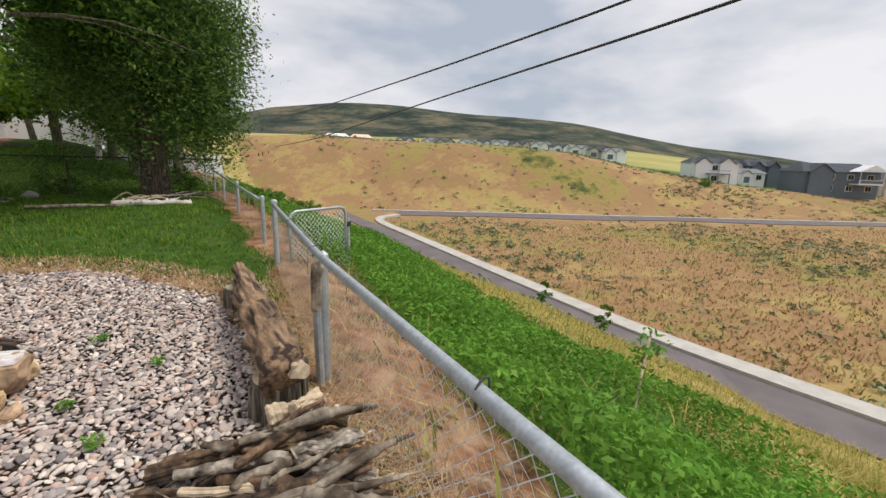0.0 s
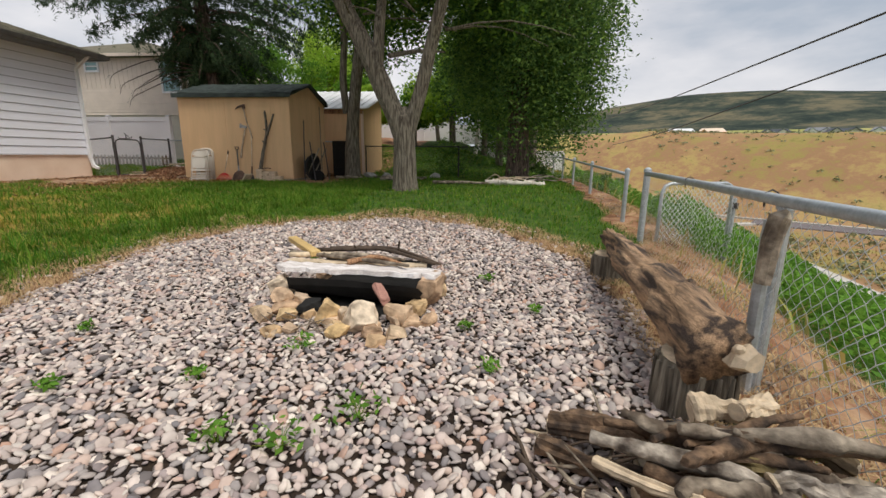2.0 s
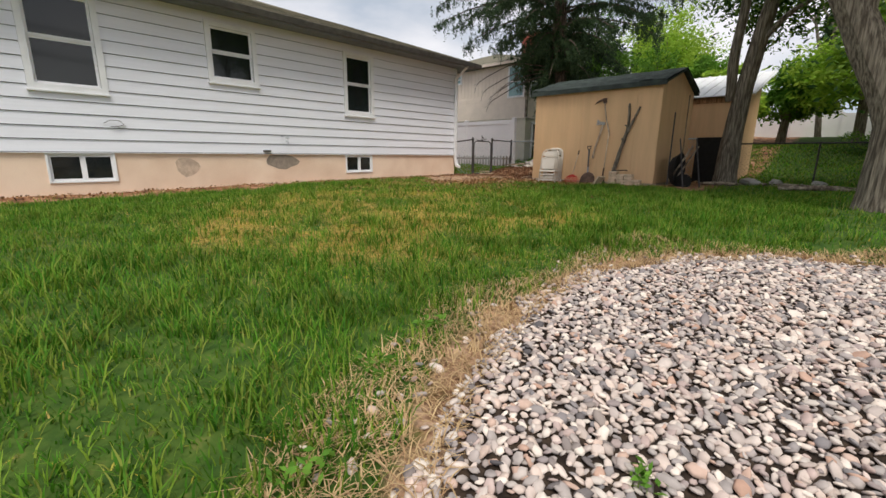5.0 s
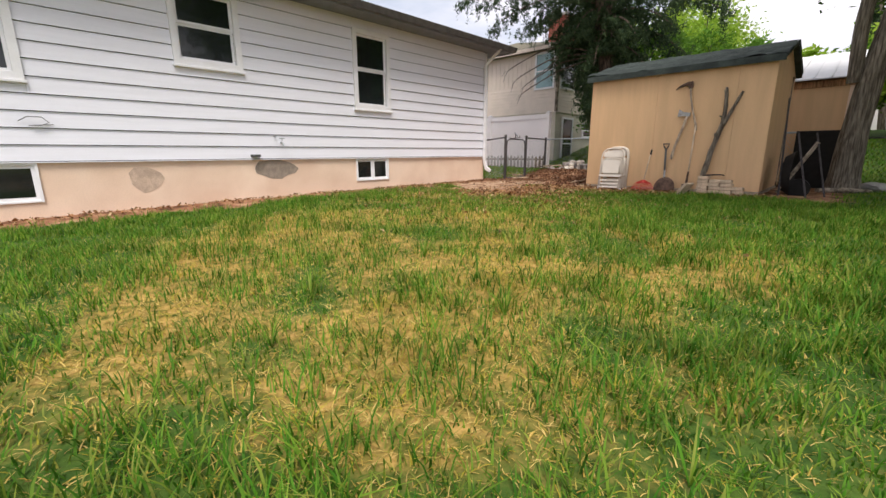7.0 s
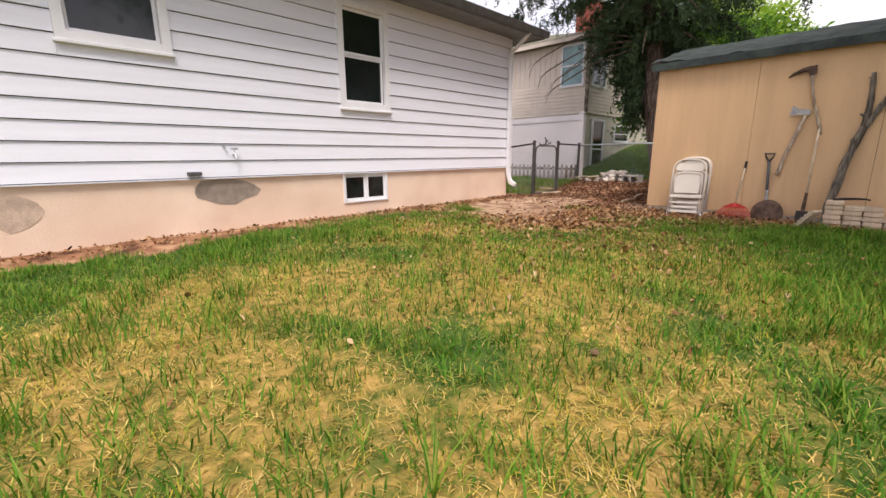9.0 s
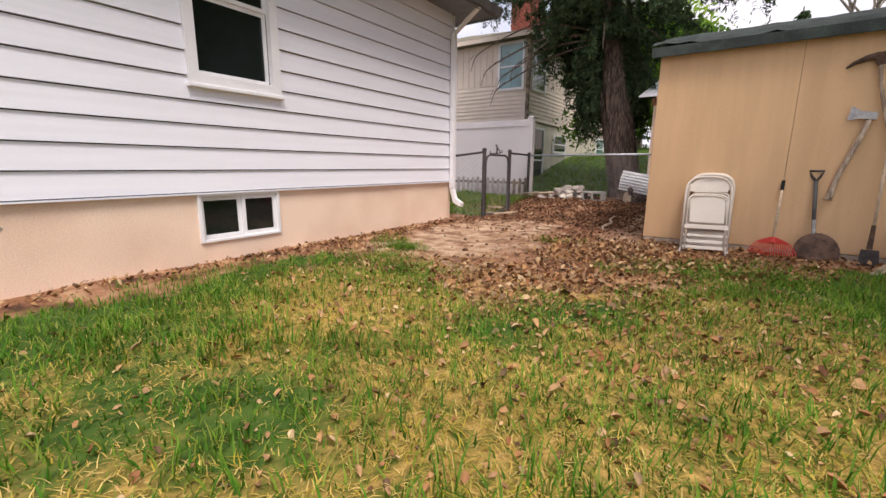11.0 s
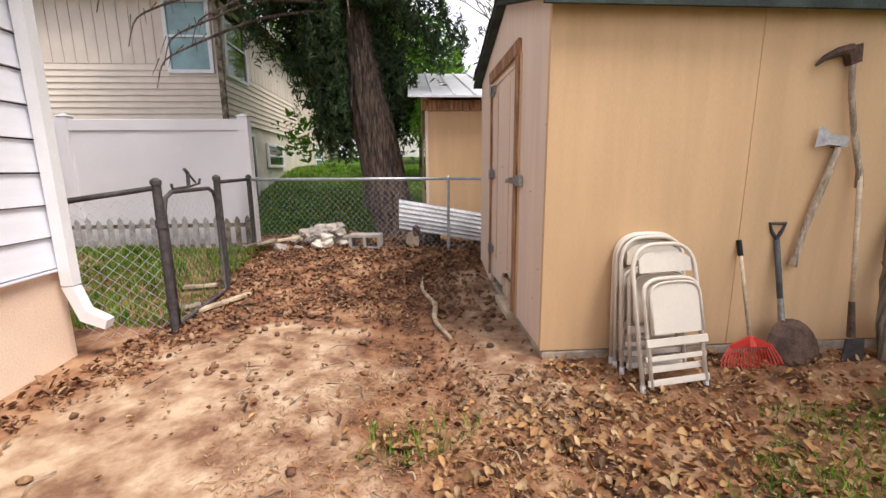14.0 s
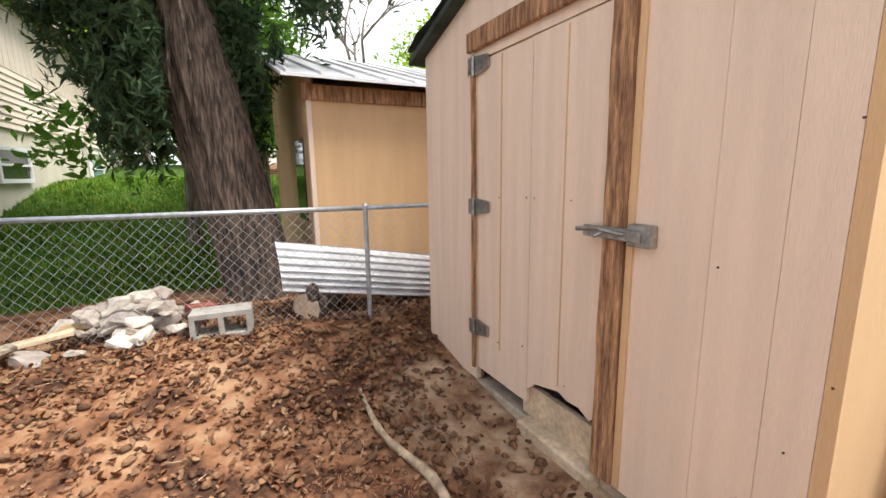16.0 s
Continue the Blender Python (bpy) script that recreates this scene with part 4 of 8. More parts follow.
# ---- neighbour's house, vinyl screen ----
def build_neighbor():
    h = thing("neighbor_house", "two-storey tan siding house with cream lower wall and brick chimney", "house")
    x0, x1, y0, y1 = -9.5, -1.47, 6.2, 19.0
    mid = 2.28
    part("lower_wall", Mesh().box(x0, y0, -0.2, x1, y1, mid - 0.02), "neighbor_low", h, "cream painted lower wall")
    part("upper_wall", Mesh().box(x0 - 0.02, y0 - 0.02, mid, x1 + 0.02, y1, 4.62), "tan_siding", h)
    lap = 0.115
    for i in range(9):
        z = mid - 0.02 + i * lap
        part("lap_board", Mesh().prism([(y0 - 0.045, z), (y0 - 0.025, z + lap), (y0 - 0.022, z + lap), (y0 - 0.022, z)], "x", x0, x1 + 0.04), "tan_siding", h)
        part("lap_board", Mesh().prism([(x1 + 0.045, z), (x1 + 0.025, z + lap), (x1 + 0.022, z + lap), (x1 + 0.022, z)], "y", y0 - 0.04, y1), "tan_siding", h)
    zb = mid - 0.02 + 9 * lap
    for i in range(38):
        x = x1 - 0.1 - i * 0.21
        part("vertical_board", Mesh().box(x - 0.19, y0 - 0.036, zb, x, y0 - 0.021, 4.6), "tan_siding", h)
        part("vertical_board", Mesh().box(x1 + 0.021, y0 + 0.1 + i * 0.24, zb, x1 + 0.036, y0 + 0.32 + i * 0.24, 4.6), "tan_siding", h)
    part("corner_board", Mesh().box(x1 - 0.03, y0 - 0.055, mid, x1 + 0.055, y0 + 0.05, 4.6), "grey_wood", h)

    def opening(axis, a, b, z0, z1, glass, nm="window"):
        w = thing(nm, "", "")
        w.parent = h
        del_x = -0.075
        f = 0.07
        if axis == "y":
            fr = Mesh().box(a, y0 + del_x, z0, a + f, y0 - 0.02, z1).box(b - f, y0 + del_x, z0, b, y0 - 0.02, z1).box(a + f, y0 + del_x, z0, b - f, y0 - 0.02, z0 + f).box(a + f, y0 + del_x, z1 - f, b - f, y0 - 0.02, z1).box(a + f, y0 + del_x, (z0 + z1) / 2 - 0.02, b - f, y0 - 0.03, (z0 + z1) / 2 + 0.02)
            pn = Mesh().box(a + f, y0 - 0.045, z0 + f, b - f, y0 - 0.040, z1 - f)
        else:
            fr = Mesh().box(x1 + 0.02, a, z0, x1 - del_x, a + f, z1).box(x1 + 0.02, b - f, z0, x1 - del_x, b, z1).box(x1 + 0.02, a + f, z0, x1 - del_x, b - f, z0 + f).box(x1 + 0.02, a + f, z1 - f, x1 - del_x, b - f, z1).box(x1 + 0.03, a + f, (z0 + z1) / 2 - 0.02, x1 - del_x, b - f, (z0 + z1) / 2 + 0.02)
            pn = Mesh().box(x1 + 0.040, a + f, z0 + f, x1 + 0.045, b - f, z1 - f)
        part("window_frame", fr, "white", w)
        part("pane", pn, glass, w)
        return w

    opening("y", -2.42, -1.56, 3.12, 4.46, "glass_blue")
    opening("y", -5.75, -5.1, 3.95, 4.4, "glass_blue")
    opening("x", y0 + 0.15, y0 + 1.25, 3.12, 4.46, "glass_dark")
    opening("x", y0 + 2.2, y0 + 3.5, 1.35, 1.95, "glass_dark")
    opening("x", y0 + 7.5, y0 + 8.8, 1.2, 2.15, "glass_blue")
    dr = opening("x", y0 + 0.45, y0 + 1.35, 0.1, 2.1, "glass_dark", "door")
    e = 4.62
    part("roof", Mesh().add([(x0 - .35, y0 - .35, e), (x1 + .35, y0 - .35, e), (x1 + .35, y1, e), (x0 - .35, y1, e), (-5.5, y0 + 3.2, 5.9), (-5.5, y1, 5.9), (x0 - .35, y0 - .35, e - .12), (x1 + .35, y0 - .35, e - .12), (x1 + .35, y1, e - .12), (x0 - .35, y1, e - .12)],
         [(0, 1, 4), (1, 2, 5, 4), (3, 0, 4, 5), (0, 6, 7, 1), (1, 7, 8, 2), (6, 9, 8, 7), (3, 9, 6, 0)]), "shingle", h, "grey asphalt shingle roof with white fascia")
    part("fascia", Mesh().box(x0 - .35, y0 - .372, e - .13, x1 + .36, y0 - .352, e - 0.01).box(x1 + .352, y0 - .35, e - .13, x1 + .372, y1, e - 0.01), "tan_siding", h)
    ch = part("chimney", Mesh().box(-2.75, 7.6, 4.5, -1.95, 8.3, 6.05), "patch", h, "red brick chimney stack")
    rnd = random.Random(8)
    for r in range(18):
        z = 4.65 + r * 0.078
        off = 0.11 if r % 2 else 0
        for i in range(4):
            a = -2.76 + i * 0.22 - off
            a0, b0 = max(a, -2.76), min(a + 0.205, -1.94)
            if b0 - a0 > 0.03:
                part("brick", Mesh().box(a0, 7.585, z, b0, 7.60, z + 0.066), "brickred", ch)
            a = 7.6 + i * 0.22 - off
            a0, b0 = max(a, 7.6), min(a + 0.205, 8.31)
            if b0 - a0 > 0.03:
                part("brick", Mesh().box(-1.95, a0, z, -1.935, b0, z + 0.066), "brickred", ch)
    part("chimney_cap", Mesh().box(-2.82, 7.53, 6.05, -1.88, 8.37, 6.14, bevel=0.02), "block", ch)


build_neighbor()


def build_vinyl():
    s = thing("vinyl_fence", "tall smooth white vinyl privacy fence panel with capped posts", "fence")
    y = 3.12
    part("panel", Mesh().box(-2.15, y, 0.30, -0.05, y + 0.04, 1.90), "vinyl", s)
    part("panel", Mesh().box(-6.2, y, 0.30, -2.28, y + 0.04, 1.90), "vinyl", s)
    part("rail", Mesh().box(-6.2, y - 0.02, 1.78, -0.05, y - 0.001, 1.92, bevel=0.005), "vinyl", s)
    part("rail", Mesh().box(-6.2, y - 0.02, 0.22, -0.05, y - 0.001, 0.36, bevel=0.005), "vinyl", s)
    for x in (-2.28, -0.05):
        p = part("post", Mesh().box(x, y - 0.04, 0.0, x + 0.13, y + 0.09, 1.96, bevel=0.008), "vinyl", s)
        part("cap", Mesh().add([(x - 0.012, y - 0.052, 1.96), (x + 0.142, y - 0.052, 1.96), (x + 0.142, y + 0.102, 1.96), (x - 0.012, y + 0.102, 1.96), (x + 0.065, y + 0.025, 2.0)], [(0, 1, 4), (1, 2, 4), (2, 3, 4), (3, 0, 4), (3, 2, 1, 0)]), "vinyl", p)


build_vinyl()


# ---- fences ----
def chain_mesh(a, b, z_low, z_high, pitch=0.06, wire=0.0022, sag=0.0):
    """Woven diamond wire between plan points a and b; z_low and z_high give heights along it."""
    A, B = np.array(a, float), np.array(b, float)
    L = np.hypot(*(B - A))
    u = (B - A) / L
    side = np.array([u[1], -u[0]])
    pitch *= 0.56
    n = int(L / pitch)
    rows = max(4, int((z_high(0) - z_low(0)) / (pitch * 1.0)))
    V, F = [], []
    for k in range(n):
        zz = []
        for r in range(rows + 1):
            s = (k + (0.0 if (r + k) % 2 == 0 else 1.0)) * pitch
            s = min(s, L)
            f = s / L
            z = z_low(f) + (z_high(f) - z_low(f)) * r / rows
            off = (0.003 if r % 2 else -0.004) + sag * math.sin(math.pi * r / rows) * (0.6 + 0.4 * math.sin(s * 2.3))
            p = A + u * s + side * off
            zz.append((p[0], p[1], z))
        base = len(V)
        for p in zz:
            for t in range(3):
                an = 2 * math.pi * t / 3
                V.append((p[0] + u[0] * math.cos(an) * wire * 1.3, p[1] + u[1] * math.cos(an) * wire * 1.3, p[2] + math.sin(an) * wire))
        for r in range(rows):
            for t in range(3):
                q = (t + 1) % 3
                i = base + 3 * r
                F.append((i + t, i + q, i + 3 + q, i + 3 + t))
    m = Mesh()
    m.v, m.f = V, F
    return m


def fence_post(parent, x, y, z0, z1, r, mat="galv", cap=True):
    m = Mesh().tube([(x, y, z0), (x, y, z1)], r, 12)
    p = part("post", m, mat, parent, smooth=False)
    if cap:
        part("post_cap", Mesh().tube([(x, y, z1 - 0.01), (x, y, z1 + 0.02), (x, y, z1 + 0.04)], [r * 1.25, r * 1.2, r * 0.4], 12), mat, p)
    return p


def build_bank_fence():
    s = thing("chain_link_fence", "galvanized chain-link fence with steel posts and round top rail", "fence")
    # near run
    run = [(11.58, -12.6), (11.795, -10.8), (12.015, -9.1), (12.55, -6.15)]
    zt = 0.58
    part("top_rail", Mesh().tube([(x, y, zt) for x, y in run], 0.024, 14), "galv", s, smooth=True)
    for (a, b) in zip(run, run[1:]):
        tagged(part("wire_mesh", chain_mesh(a, b, lambda f, a=a, b=b: gz(a[0] + (b[0] - a[0]) * f, a[1] + (b[1] - a[1]) * f) + 0.02, lambda f: zt - 0.012, 0.055, 0.0017, 0.015), "wire", s), kind="stuff")
    for x, y in ((12.07, -9.0), (11.62, -12.3)):
        fence_post(s, x, y + 0.0, -0.4, zt - 0.03, 0.027)
    p = fence_post(s, 12.57, -6.12, -0.4, 0.60, 0.034)
    part("post", Mesh().tube([(12.02, -9.02, -0.32), (12.01, -9.02, 0.42), (12.0, -9.03, 0.50)], [0.026, 0.026, 0.02], 9, rough=0.3), "galv", s)
    wc = Mesh().tube([(12.0, -9.05, 0.24), (12.0, -9.06, 0.42), (12.01, -9.07, 0.52), (12.03, -9.07, 0.54)], [0.030, 0.034, 0.036, 0.015], 9, rough=0.35, seed=5)
    part("wooden_post_top", wc, "grey_wood", s, "weathered splintered grey wooden post top")
    for (x, y) in ((11.82, -10.72), (12.07, -8.9), (12.28, -7.7)):
        t = Mesh().tube([(x - 0.03, y - 0.01, zt - 0.04), (x - 0.031, y - 0.01, zt + 0.02), (x, y, zt + 0.033), (x + 0.031, y + 0.01, zt + 0.02), (x + 0.03, y, zt - 0.05)], 0.004, 5)
        part("tie_wire", t, "rust_iron", s)
    for i in range(11):
        z = -0.25 + i * 0.08
        part("mesh_hook", Mesh().tube([(12.53, -6.16, z), (12.55, -6.2, z + 0.01)], 0.006, 5), "galv", s)
    # far run beyond the gate opening
    f2 = thing("chain_link_fence", "older dull chain-link fence running on beneath the trees", "fence")
    rz_ = lambda y: 0.53 + 0.022 * (y + 5.2)
    far = [(12.66, -5.2), (12.85, -2.6), (13.05, 0.0), (13.25, 2.6), (13.5, 6.0), (13.8, 10.5)]
    part("top_rail", Mesh().tube([(x, y, rz_(y)) for x, y in far], 0.021, 10), "galv", f2, smooth=True)
    for a, b in zip(far, far[1:]):
        tagged(part("wire_mesh", chain_mesh(a, b, lambda f, a=a: gz(a[0] - .4, a[1]) + 0.03, lambda f, a=a, b=b: rz_(a[1]) * (1 - f) + rz_(b[1]) * f - 0.012, 0.080, 0.0024), "wire", f2), kind="stuff")
        fence_post(f2, a[0], a[1], gz(a[0], a[1]) - 0.3, rz_(a[1]) + 0.04, 0.028)
    # loose gate leaning outside
    g = thing("gate", "loose galvanized tube gate standing open on the bank", "gate")
    gx, gy, gw = 12.75, -6.1, 0.95
    d = Vector((0.94, 0.34, 0))
    z0, z1 = -0.62, 0.47
    pth = [Vector((gx, gy, z0)), Vector((gx, gy, z1 - 0.1)), Vector((gx, gy, z1 - 0.03)) + d * 0.03, Vector((gx, gy, z1)) + d * 0.1, Vector((gx, gy, z1)) + d * (gw - 0.1), Vector((gx, gy, z1 - 0.03)) + d * (gw - 0.03), Vector((gx, gy, z1 - 0.1)) + d * gw, Vector((gx, gy, z0)) + d * gw]
    part("gate_frame", Mesh().tube(pth, 0.019, 10), "galv", g, smooth=True)
    part("crossbar", Mesh().tube([Vector((gx, gy, z0 + 0.12)), Vector((gx, gy, z0 + 0.12)) + d * gw], 0.017, 8), "galv", g)
    b = (gx + d.x * gw, gy + d.y * gw)
    tagged(part("wire_mesh", chain_mesh((gx, gy), b, lambda f: z0 + 0.13, lambda f: z1 - 0.02, 0.06, 0.0026), "wire", g), kind="stuff")
    part("post", Mesh().tube([(b[0] + 0.05, b[1] + 0.02, -1.3), (b[0] + 0.04, b[1] + 0.02, 0.30)], 0.03, 10), "galv", g)
    part("hinge", Mesh().tube([(b[0] + 0.05, b[1] + 0.02, 0.18), (b[0] + 0.05, b[1] + 0.02, 0.25)], 0.042, 10), "rust_iron", g)


build_bank_fence()


def build_side_fence():
    s = thing("chain_link_fence", "dark weathered chain-link fence between the house and the big spruce", "fence")
    A, B, C, D, E_, P = (0.02, 0.05), (0.40, 0.38), (0.35, 1.43), (0.10, 2.90), (6.7, 2.42), (2.655, 2.45)
    top = 1.15
    fence_post(s, B[0], B[1], 0, top + 0.02, 0.030, "rust_iron")
    fence_post(s, C[0], C[1], 0, top + 0.03, 0.030, "rust_iron")
    fence_post(s, D[0], D[1], 0, top + 0.02, 0.030, "rust_iron")
    fence_post(s, P[0], P[1], 0.1, top - 0.01, 0.019, "galv")
    fence_post(s, 5.3, 2.43, 0.0, top - 0.01, 0.019, "galv")
    for a, b, mt, za, zb in ((A, B, "rust_iron", top - 0.08, top - 0.01), (C, D, "rust_iron", top, top), (D, P, "galv", top - 0.005, top - 0.01), (P, E_, "galv", top - 0.01, top - 0.02)):
        part("top_rail", Mesh().tube([(a[0], a[1], za), (b[0], b[1], zb)], 0.019, 10), mt, s, smooth=True)
        tagged(part("wire_mesh", chain_mesh(a, b, lambda f, a=a, b=b: gz(a[0] + (b[0] - a[0]) * f, a[1] + (b[1] - a[1]) * f) + 0.02, lambda f: min(za, zb) - 0.01, 0.068, 0.0013), "galv", s), kind="stuff")
    g = thing("gate", "rusty round-cornered chain-link garden gate with a fork latch", "gate")
    d = (Vector((C[0], C[1], 0)) - Vector((B[0], B[1], 0))).normalized()
    o = Vector((B[0], B[1], 0)) + d * 0.06
    w = 0.93
    z0, z1 = 0.10, 1.10
    P3 = lambda s_, z: o + d * s_ + Vector((0, 0, z))
    part("gate_frame", Mesh().tube([P3(0, z0), P3(0, z1 - 0.14), P3(0.04, z1 - 0.04), P3(0.14, z1), P3(w - 0.14, z1), P3(w - 0.04, z1 - 0.04), P3(w, z1 - 0.14), P3(w, z0), P3(0, z0)], 0.017, 10), "rust_iron", g, smooth=True)
    tagged(part("wire_mesh", chain_mesh((P3(0, 0).x, P3(0, 0).y), (P3(w, 0).x, P3(w, 0).y), lambda f: z0 + 0.01, lambda f: z1 - 0.02, 0.068, 0.0013), "galv", g), kind="stuff")
    l = Mesh().tube([P3(0.15, z1 + 0.06), P3(0.16, z1 + 0.02), P3(0.45, z1 + 0.03), P3(0.62, z1 + 0.05), P3(0.64, z1 + 0.09)], 0.010, 6)
    l.tube([P3(0.42, z1 + 0.02), P3(0.43, z1 + 0.14), P3(0.38, z1 + 0.17)], 0.014, 6).tube([P3(0.46, z1 + 0.12), P3(0.55, z1 + 0.06)], 0.009, 6)
    part("latch", l, "rust_iron", g, "rusty iron fork latch")
    for z in (0.25, 0.85):
        part("hinge", Mesh().tube([(B[0], B[1], z), (B[0], B[1], z + 0.06)], 0.038, 10).tube([(B[0], B[1], z + 0.03), P3(0.0, z + 0.03)], 0.014, 8), "rust_iron", g)
    # low pickets before the vinyl
    pk = thing("picket_fence", "low weathered grey-white picket fence", "fence")
    y = 2.98
    for i in range(23):
        x = -3.0 + i * 0.135
        h = 0.66 + 0.02 * math.sin(i * 2.1)
        part("picket", Mesh().prism([(x, 0.18), (x + 0.065, 0.18), (x + 0.065, h - 0.05), (x + 0.0325, h), (x, h - 0.05)], "y", y, y + 0.018), "grey_wood" if i > 19 else "picket_grey", pk)
    part("rail", Mesh().box(-3.0, y + 0.02, 0.52, 0.06, y + 0.05, 0.57).box(-3.0, y + 0.02, 0.24, 0.06, y + 0.05, 0.29), "grey_wood", pk)


build_side_fence()


def build_back_fence():
    s = thing("wire_fence", "thin wire boundary fence with slender posts below the trees", "fence")
    line = [(6.8, 3.5), (8.4, 3.25), (10.0, 3.0), (11.6, 2.75), (13.2, 2.5)]
    part("top_rail", Mesh().tube([(x, y, 1.02) for x, y in line], 0.018, 8), "rust_iron", s)
    for a, b in zip(line, line[1:]):
        fence_post(s, a[0], a[1], -0.1, 1.05, 0.02, "rust_iron", False)
        tagged(part("wire_mesh", chain_mesh(a, b, lambda f: 0.05, lambda f: 1.01, 0.09, 0.0016), "rust_iron", s), kind="stuff")


build_back_fence()


# ---- stones, logs, sticks ----
def rock_mesh(name, sx, sy, sz, seed, mat, blocky=0.5, sub=3):
    """A broken stone: a ball cut by flat faces, then roughened."""
    rn = random.Random(seed * 7 + 1)
    cuts = []
    for _ in range(7 + int(blocky * 6)):
        d = Vector((rn.gauss(0, 1), rn.gauss(0, 1), rn.gauss(0, 1))).normalized()
        if blocky > 0.6 and len(cuts) < 6:
            ax = Vector([(1, 0, 0), (-1, 0, 0), (0, 1, 0), (0, -1, 0), (0, 0, 1), (0, 0, -1)][len(cuts)])
            d = (ax + d * 0.28).normalized()
        cuts.append((d, rn.uniform(0.55, 0.80)))
    bm = bmesh.new()
    bmesh.ops.create_icosphere(bm, subdivisions=sub, radius=1.1)
    off = Vector((seed * 7.3, seed * 3.1, seed * 1.7))
    for v in bm.verts:
        p = v.co.copy()
        for d, r in cuts:
            over = p.dot(d) - r
            if over > 0:
                p -= d * over
        p *= 1.18 * (1 + 0.14 * noise.noise(p * 1.6 + off) + 0.09 * noise.noise(p * 4.5 + off))
        v.co = Vector((p.x * sx, p.y * sy, p.z * sz))
    me = bpy.data.meshes.new(name)
    bm.to_mesh(me)
    bm.free()
    me.materials.append(M[mat])
    return me


def stone(name, x, y, z, size, rot, seed, mat, label, category="stone", group="", blocky=0.5):
    ob = new(name, rock_mesh(name, *size, seed, mat, blocky))
    ob.matrix_basis = pose(x, y, z, *rot)
    return tagged(ob, label, category, group)


def log_mesh(path, radii, seed, n=12, rough=0.16, knots=3):
    """A bent stick with lumps, knots and cut ends."""
    path = [Vector(p) for p in path]
    pts, rr = [], []
    per = 5
    for i in range(len(path) - 1):
        for k in range(per):
            t = k / per
            pts.append(path[i].lerp(path[i + 1], t))
            rr.append(radii[i] + (radii[i + 1] - radii[i]) * t)
    pts.append(path[-1])
    rr.append(radii[-1])
    for _ in range(2):
        pts = [pts[0]] + [(pts[i - 1] + pts[i] * 2 + pts[i + 1]) / 4 for i in range(1, len(pts) - 1)] + [pts[-1]]
    rnd = random.Random(seed)
    rr = [r * (1 + 0.10 * math.sin(i * 1.9 + seed)) for i, r in enumerate(rr)]
    m = Mesh().tube(pts, rr, n)
    off = Vector((seed * 3.3, seed, 0))
    nv = []
    for i, v in enumerate(m.v):
        c = pts[min(i // n, len(pts) - 1)]
        q = Vector(v) - c
        s = 1 + rough * 1.7 * noise.noise(Vector(v) * 9 + off) + rough * 1.9 * noise.noise(Vector((i % n * 1.7, i // n * 0.12, seed))) + rough * 0.9 * noise.noise(Vector(v) * 28 + off)
        nv.append(tuple(c + q * s))
    m.v = nv
    for _ in range(knots):
        i = rnd.randrange(1, len(pts) - 1)
        d = Vector((rnd.uniform(-1, 1), rnd.uniform(-1, 1), rnd.uniform(0.1, 1))).normalized()
        m.tube([pts[i], pts[i] + d * rr[i] * 1.35, pts[i] + d * rr[i] * rnd.uniform(1.5, 2.1)], [rr[i] * 0.5, rr[i] * 0.38, rr[i] * 0.22], 7, rough=0.3, seed=seed)
    return m


def log_thing(name, path, radii, seed, mat, label, category="log", group="", cut=True, **kw):
    ob = solid(name, log_mesh(path, radii, seed, **kw), mat, label, category, group)
    for f in ob.data.polygons:
        f.use_smooth = len(f.vertices) == 4 and name != "firewood_log"
    if cut:
        for i, j in ((0, 1), (-1, -2)):
            a, b = Vector(path[i]), Vector(path[j])
            d = (a - b).normalized()
            part("cut_end", Mesh().tube([a - d * 0.004, a + d * 0.004], radii[i] * 0.90, 12, rough=0.06, seed=seed), "pale_wood", ob, "pale sawn end grain")
    return ob


